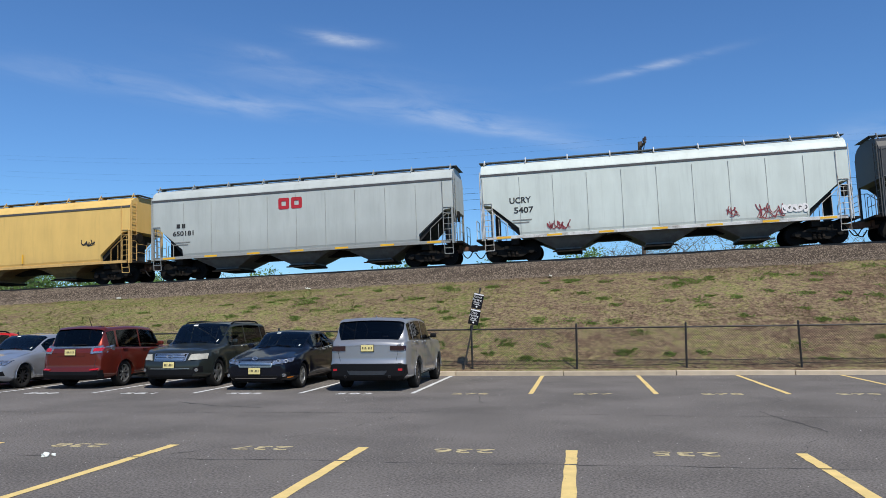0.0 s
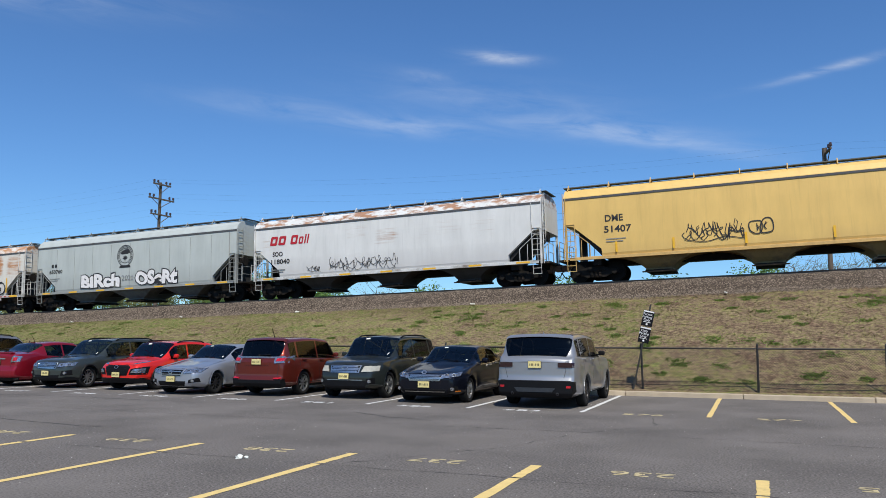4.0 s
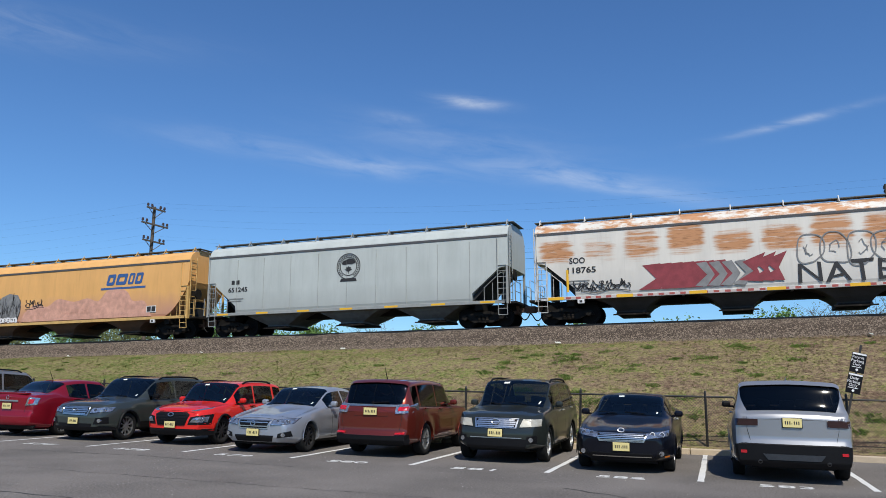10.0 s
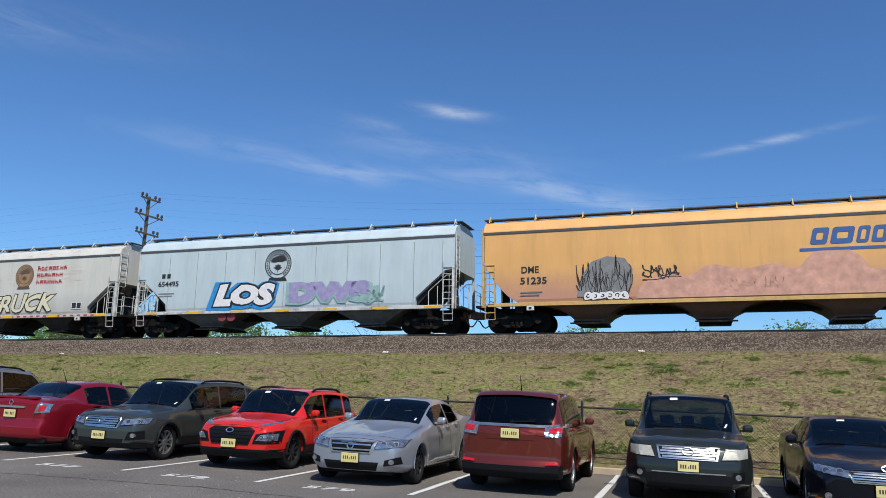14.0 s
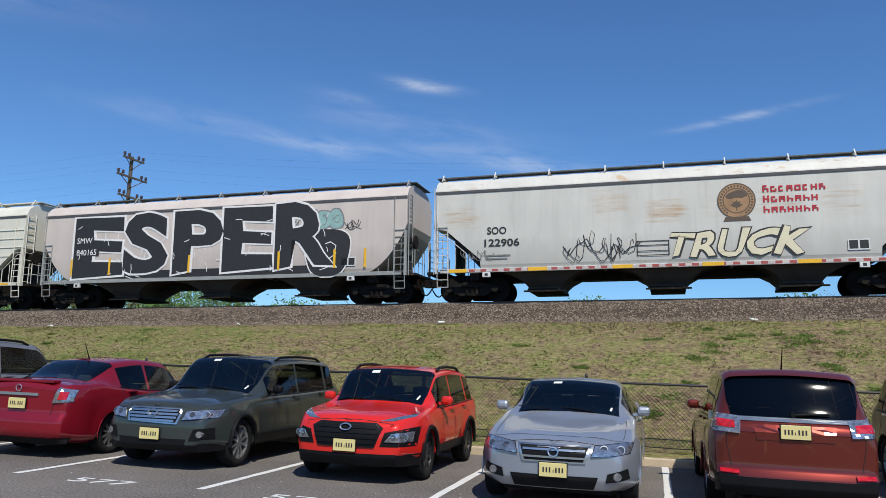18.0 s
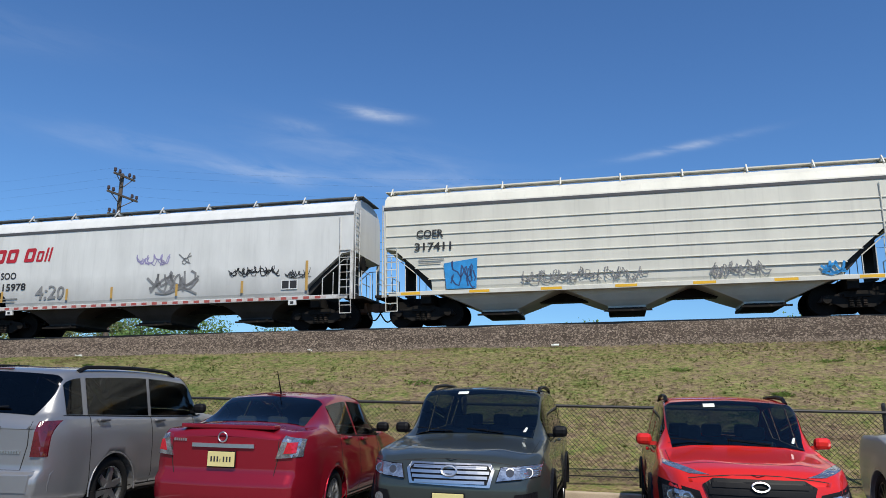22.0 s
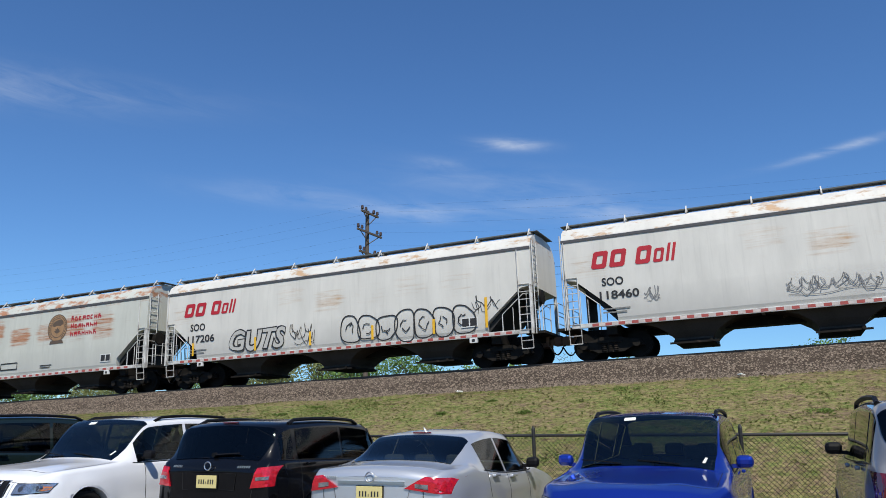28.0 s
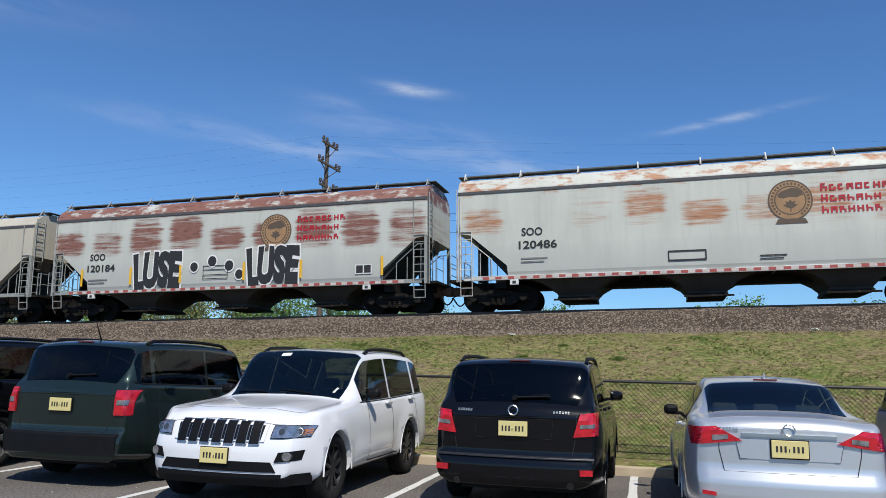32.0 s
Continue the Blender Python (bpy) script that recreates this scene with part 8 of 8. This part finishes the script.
def utility_pole(x, y, h, turn):
    p = empty("utility_pole", "dark timber utility pole with three crossarms", "utility pole", group="utility poles")
    bm = B()
    tube(bm, (0, 0, -.2), (0, 0, h), .19, 10, .14)
    part("pole", bm, POLEWOOD, p)
    for k, (dz, hw) in enumerate(((.25, 1.15), (1.75, 1.65), (3.35, 1.35))):
        z = h - dz
        bm = B()
        box(bm, -hw, hw, -.28, -.16, z - .07, z + .07)
        a = part("crossarm", bm, POLEWOOD, p)
        bm = B()
        for s in (-1, 1):
            tube(bm, (s * .95 * hw * .8, -.22, z - .05), (0, -.18, z - .8), .035, 5)
        part("brace", bm, POLEWOOD, p)
        for s in (-1, 1):
            for q in (hw - .12, hw - .62):
                bm = B()
                tube(bm, (s * q, -.22, z + .07), (s * q, -.22, z + .16), .04, 7)
                tube(bm, (s * q, -.22, z + .16), (s * q, -.22, z + .40), .12, 8, .09)
                part("insulator", bm, mat("brown_insulator", (0.05, 0.03, 0.025), 0.4), p)
    p.matrix_basis = pose(x, y, 0, 0, 0, turn)
    return p


utility_pole(-56.3, 59.5, 17.35, 86)
utility_pole(4.15, 59.5, 15.2, 96)
utility_pole(64.0, 60.5, 16.0, 96)
utility_pole(-117.0, 60.5, 17.0, 96)


def wires():
    w = empty("overhead_wires", "thin dark overhead wires with slight sag", "wires")
    poles = [(-117, 60.5, 17.0), (-56.3, 59.5, 17.35), (4.15, 59.5, 15.2), (64, 60.5, 16.0)]
    for dz, offs in ((.05, (-1.0, 1.0)), (1.55, (-1.5, 1.5)), (3.15, (-1.2, 1.2))):
        for o in offs:
            for (xa, ya, ha), (xb, yb, hb) in zip(poles, poles[1:]):
                bm = B()
                line(bm, [(xa + (xb - xa) * k / 10, ya + (yb - ya) * k / 10 + o, ha + (hb - ha) * k / 10 - dz + .2 - 1.1 * (1 - (2 * k / 10 - 1) ** 2)) for k in range(11)], .0028, 3)
                part("wire", bm, BLACK, w)

    for z in (12.2, 11.7, 10.9):
        for (xa, ya, _), (xb, yb, _) in zip(poles, poles[1:]):
            bm = B()
            line(bm, [(xa + (xb - xa) * k / 10, ya + (yb - ya) * k / 10 - .2, z - 0.7 * (1 - (2 * k / 10 - 1) ** 2)) for k in range(11)], .012, 3)
            part("cable", bm, BLACK, w)


wires()


# ---- trees behind the bank ----
def tree(x, y, h, spread, leaf, bare, seed, label):
    r = random.Random(seed)
    t = empty("tree", label, "tree", group="trees behind the bank")
    bm = B()
    tube(bm, (0, 0, -.2), (0, 0, h * .45), h * .028, 7, h * .016)
    ends = []
    for k in range(11):
        a = k * 2.4 + r.uniform(-.4, .4)
        z0 = h * r.uniform(.22, .48)
        d = spread * r.uniform(.45, .95)
        q = Vector((math.cos(a) * d, math.sin(a) * d, z0 + h * r.uniform(.22, .48)))
        tube(bm, (0, 0, z0), q, h * .010, 5, h * .003)
        ends.append(q)
        for _ in range(5 if bare else 3):
            p = Vector((0, 0, z0)).lerp(q, r.uniform(.4, 1))
            e = p + Vector((r.gauss(0, .14) * h, r.gauss(0, .14) * h, r.uniform(.05, .22) * h))
            tube(bm, p, e, h * .004, 4, h * .0012)
            ends.append(e)
            for _ in range(4 if bare else 0):
                e2 = e + Vector((r.gauss(0, .07) * h, r.gauss(0, .07) * h, r.uniform(.02, .12) * h))
                tube(bm, e, e2, h * .002, 3, h * .0008)
                ends.append(e2)
    part("trunk", bm, BARK, t)
    verts, faces = [], []
    count = 420 if bare else 4200
    for _ in range(count):
        c = r.choice(ends)
        rad = h * (.04 if bare else .075)
        p = c + Vector((r.gauss(0, rad), r.gauss(0, rad), r.gauss(0, rad * .8)))
        s = r.uniform(.05, .12) if bare else r.uniform(.09, .24)
        u = Vector((r.gauss(0, 1), r.gauss(0, 1), r.gauss(0, 1))).normalized()
        v = u.cross(Vector((r.gauss(0, 1), r.gauss(0, 1), r.gauss(0, 1)))).normalized()
        k = len(verts)
        verts += [tuple(p + u * s), tuple(p + v * s * .6), tuple(p - u * s), tuple(p - v * s * .6)]
        faces.append((k, k + 1, k + 2, k + 3))
    me = bpy.data.meshes.new("crown")
    me.from_pydata(verts, [], faces)
    me.materials.append(leaf)
    c = new("crown", me)
    c.parent = t
    t.matrix_basis = pose(x, y, -.05, 0, 0, r.uniform(0, 360))


for i, (x, h, sp, kind) in enumerate(((-44, 9.0, 3.2, 0), (-25, 9.3, 2.4, 0), (1, 10.4, 3.0, 0), (6, 11.8, 3.6, 2), (11, 12.4, 4, 2), (16, 12.2, 4.2, 2), (23, 11.6, 3.6, 0), (31, 12.2, 4, 2), (-12, 9.6, 2.8, 0),
                                      (-54, 9.9, 3.4, 2), (-60, 9.7, 3.2, 0), (-73, 10.0, 3.6, 0), (-66, 9.9, 3.4, 0), (-80, 9.5, 3.4, 0), (-87, 9.8, 3.8, 1), (-94, 9.6, 3.8, 1), (-102, 9.6, 4, 1), (-110, 9.4, 4, 0), (-120, 9.2, 4.2, 1), (-131, 9.0, 4.2, 1), (-143, 9.4, 4.5, 0), (-156, 9.5, 4.5, 1), (44, 12, 4, 0))):
    tree(x, 100 + (i * 7 % 5), h + (2.3 if x < -68 else 0.0), sp, LEAF2 if kind else LEAF, kind == 2, 50 + i, "bare early-spring tree with few leaves" if kind == 2 else "small tree in fresh green leaf")


# ---- numbers painted in the bays, litter ----
for k in range(4):
    flat_text("bay_number", str(276 + k), 0.42, PALE, None, pose(-4.70 + BAY * (k + .5), 17.5, 0.004), "faded bay number on asphalt", width=.86)
for k in range(15):
    flat_text("bay_number", str(583 - k), 0.42, WHITE, None, pose(-4.70 - BAY * (k + .5), 17.5, 0.004), "white bay number on asphalt", width=.86)
for k in range(-1, 8):
    flat_text("bay_number", str(235 + k + 1), 0.40, PALE, None, pose(-0.97 - 2.737 * (k + .5), 9.98, 0.004, 0, 0, 180), "faded yellow bay number on asphalt", width=.78)
for o in list(scene.objects):
    if o.name.startswith("bay_number"):
        tagged(o, category="number", group="bay numbers", kind="structure")


def litter(x, y, s, seed):
    r = random.Random(seed)
    bm = B()
    g = bmesh.ops.create_icosphere(bm, subdivisions=2, radius=s)["verts"]
    for v in g:
        v.co = v.co * r.uniform(.55, 1.15)
        v.co.z = v.co.z * .6 + s * .4
    ob = part("crumpled_paper", bm, STICKER)
    ob.location = (x, y, 0.0)
    tagged(ob, "small crumpled white paper scrap on asphalt", "litter", group="scraps of litter")


litter(-7.66, 9.07, .06, 1)
litter(-7.60, 9.15, .035, 2)
for i, (x, y, z) in enumerate(((-22.6, 32.1, 0), (-13, 31.9, 0), (-38.5, 32.3, 0), (-2, 31.5, 0), (-30.2, 31.8, 0))):
    bm = B()
    box(bm, -.11, .11, -.06, .06, 0, .04, .01)
    ob = part("paper_scrap", bm, STICKER)
    ob.matrix_basis = pose(x, 32.9 + skew(x), rail_z(x) - 1.03, 20, 0, 30 * i)
    tagged(ob, "pale scrap lying at the edge of ballast", "litter", group="scraps of litter")


# ---- what moves ----
def motions():
    for w, mid in TRAIN:
        rows = []
        for t, s in TRAIN_ROWS:
            x = s + mid
            rows.append((t, pose(x, 37.6 + skew(x), rail_z(x), 0, -TRAIN_TILT, TRAIN_YAW)))
        walk(w, rows)


motions()
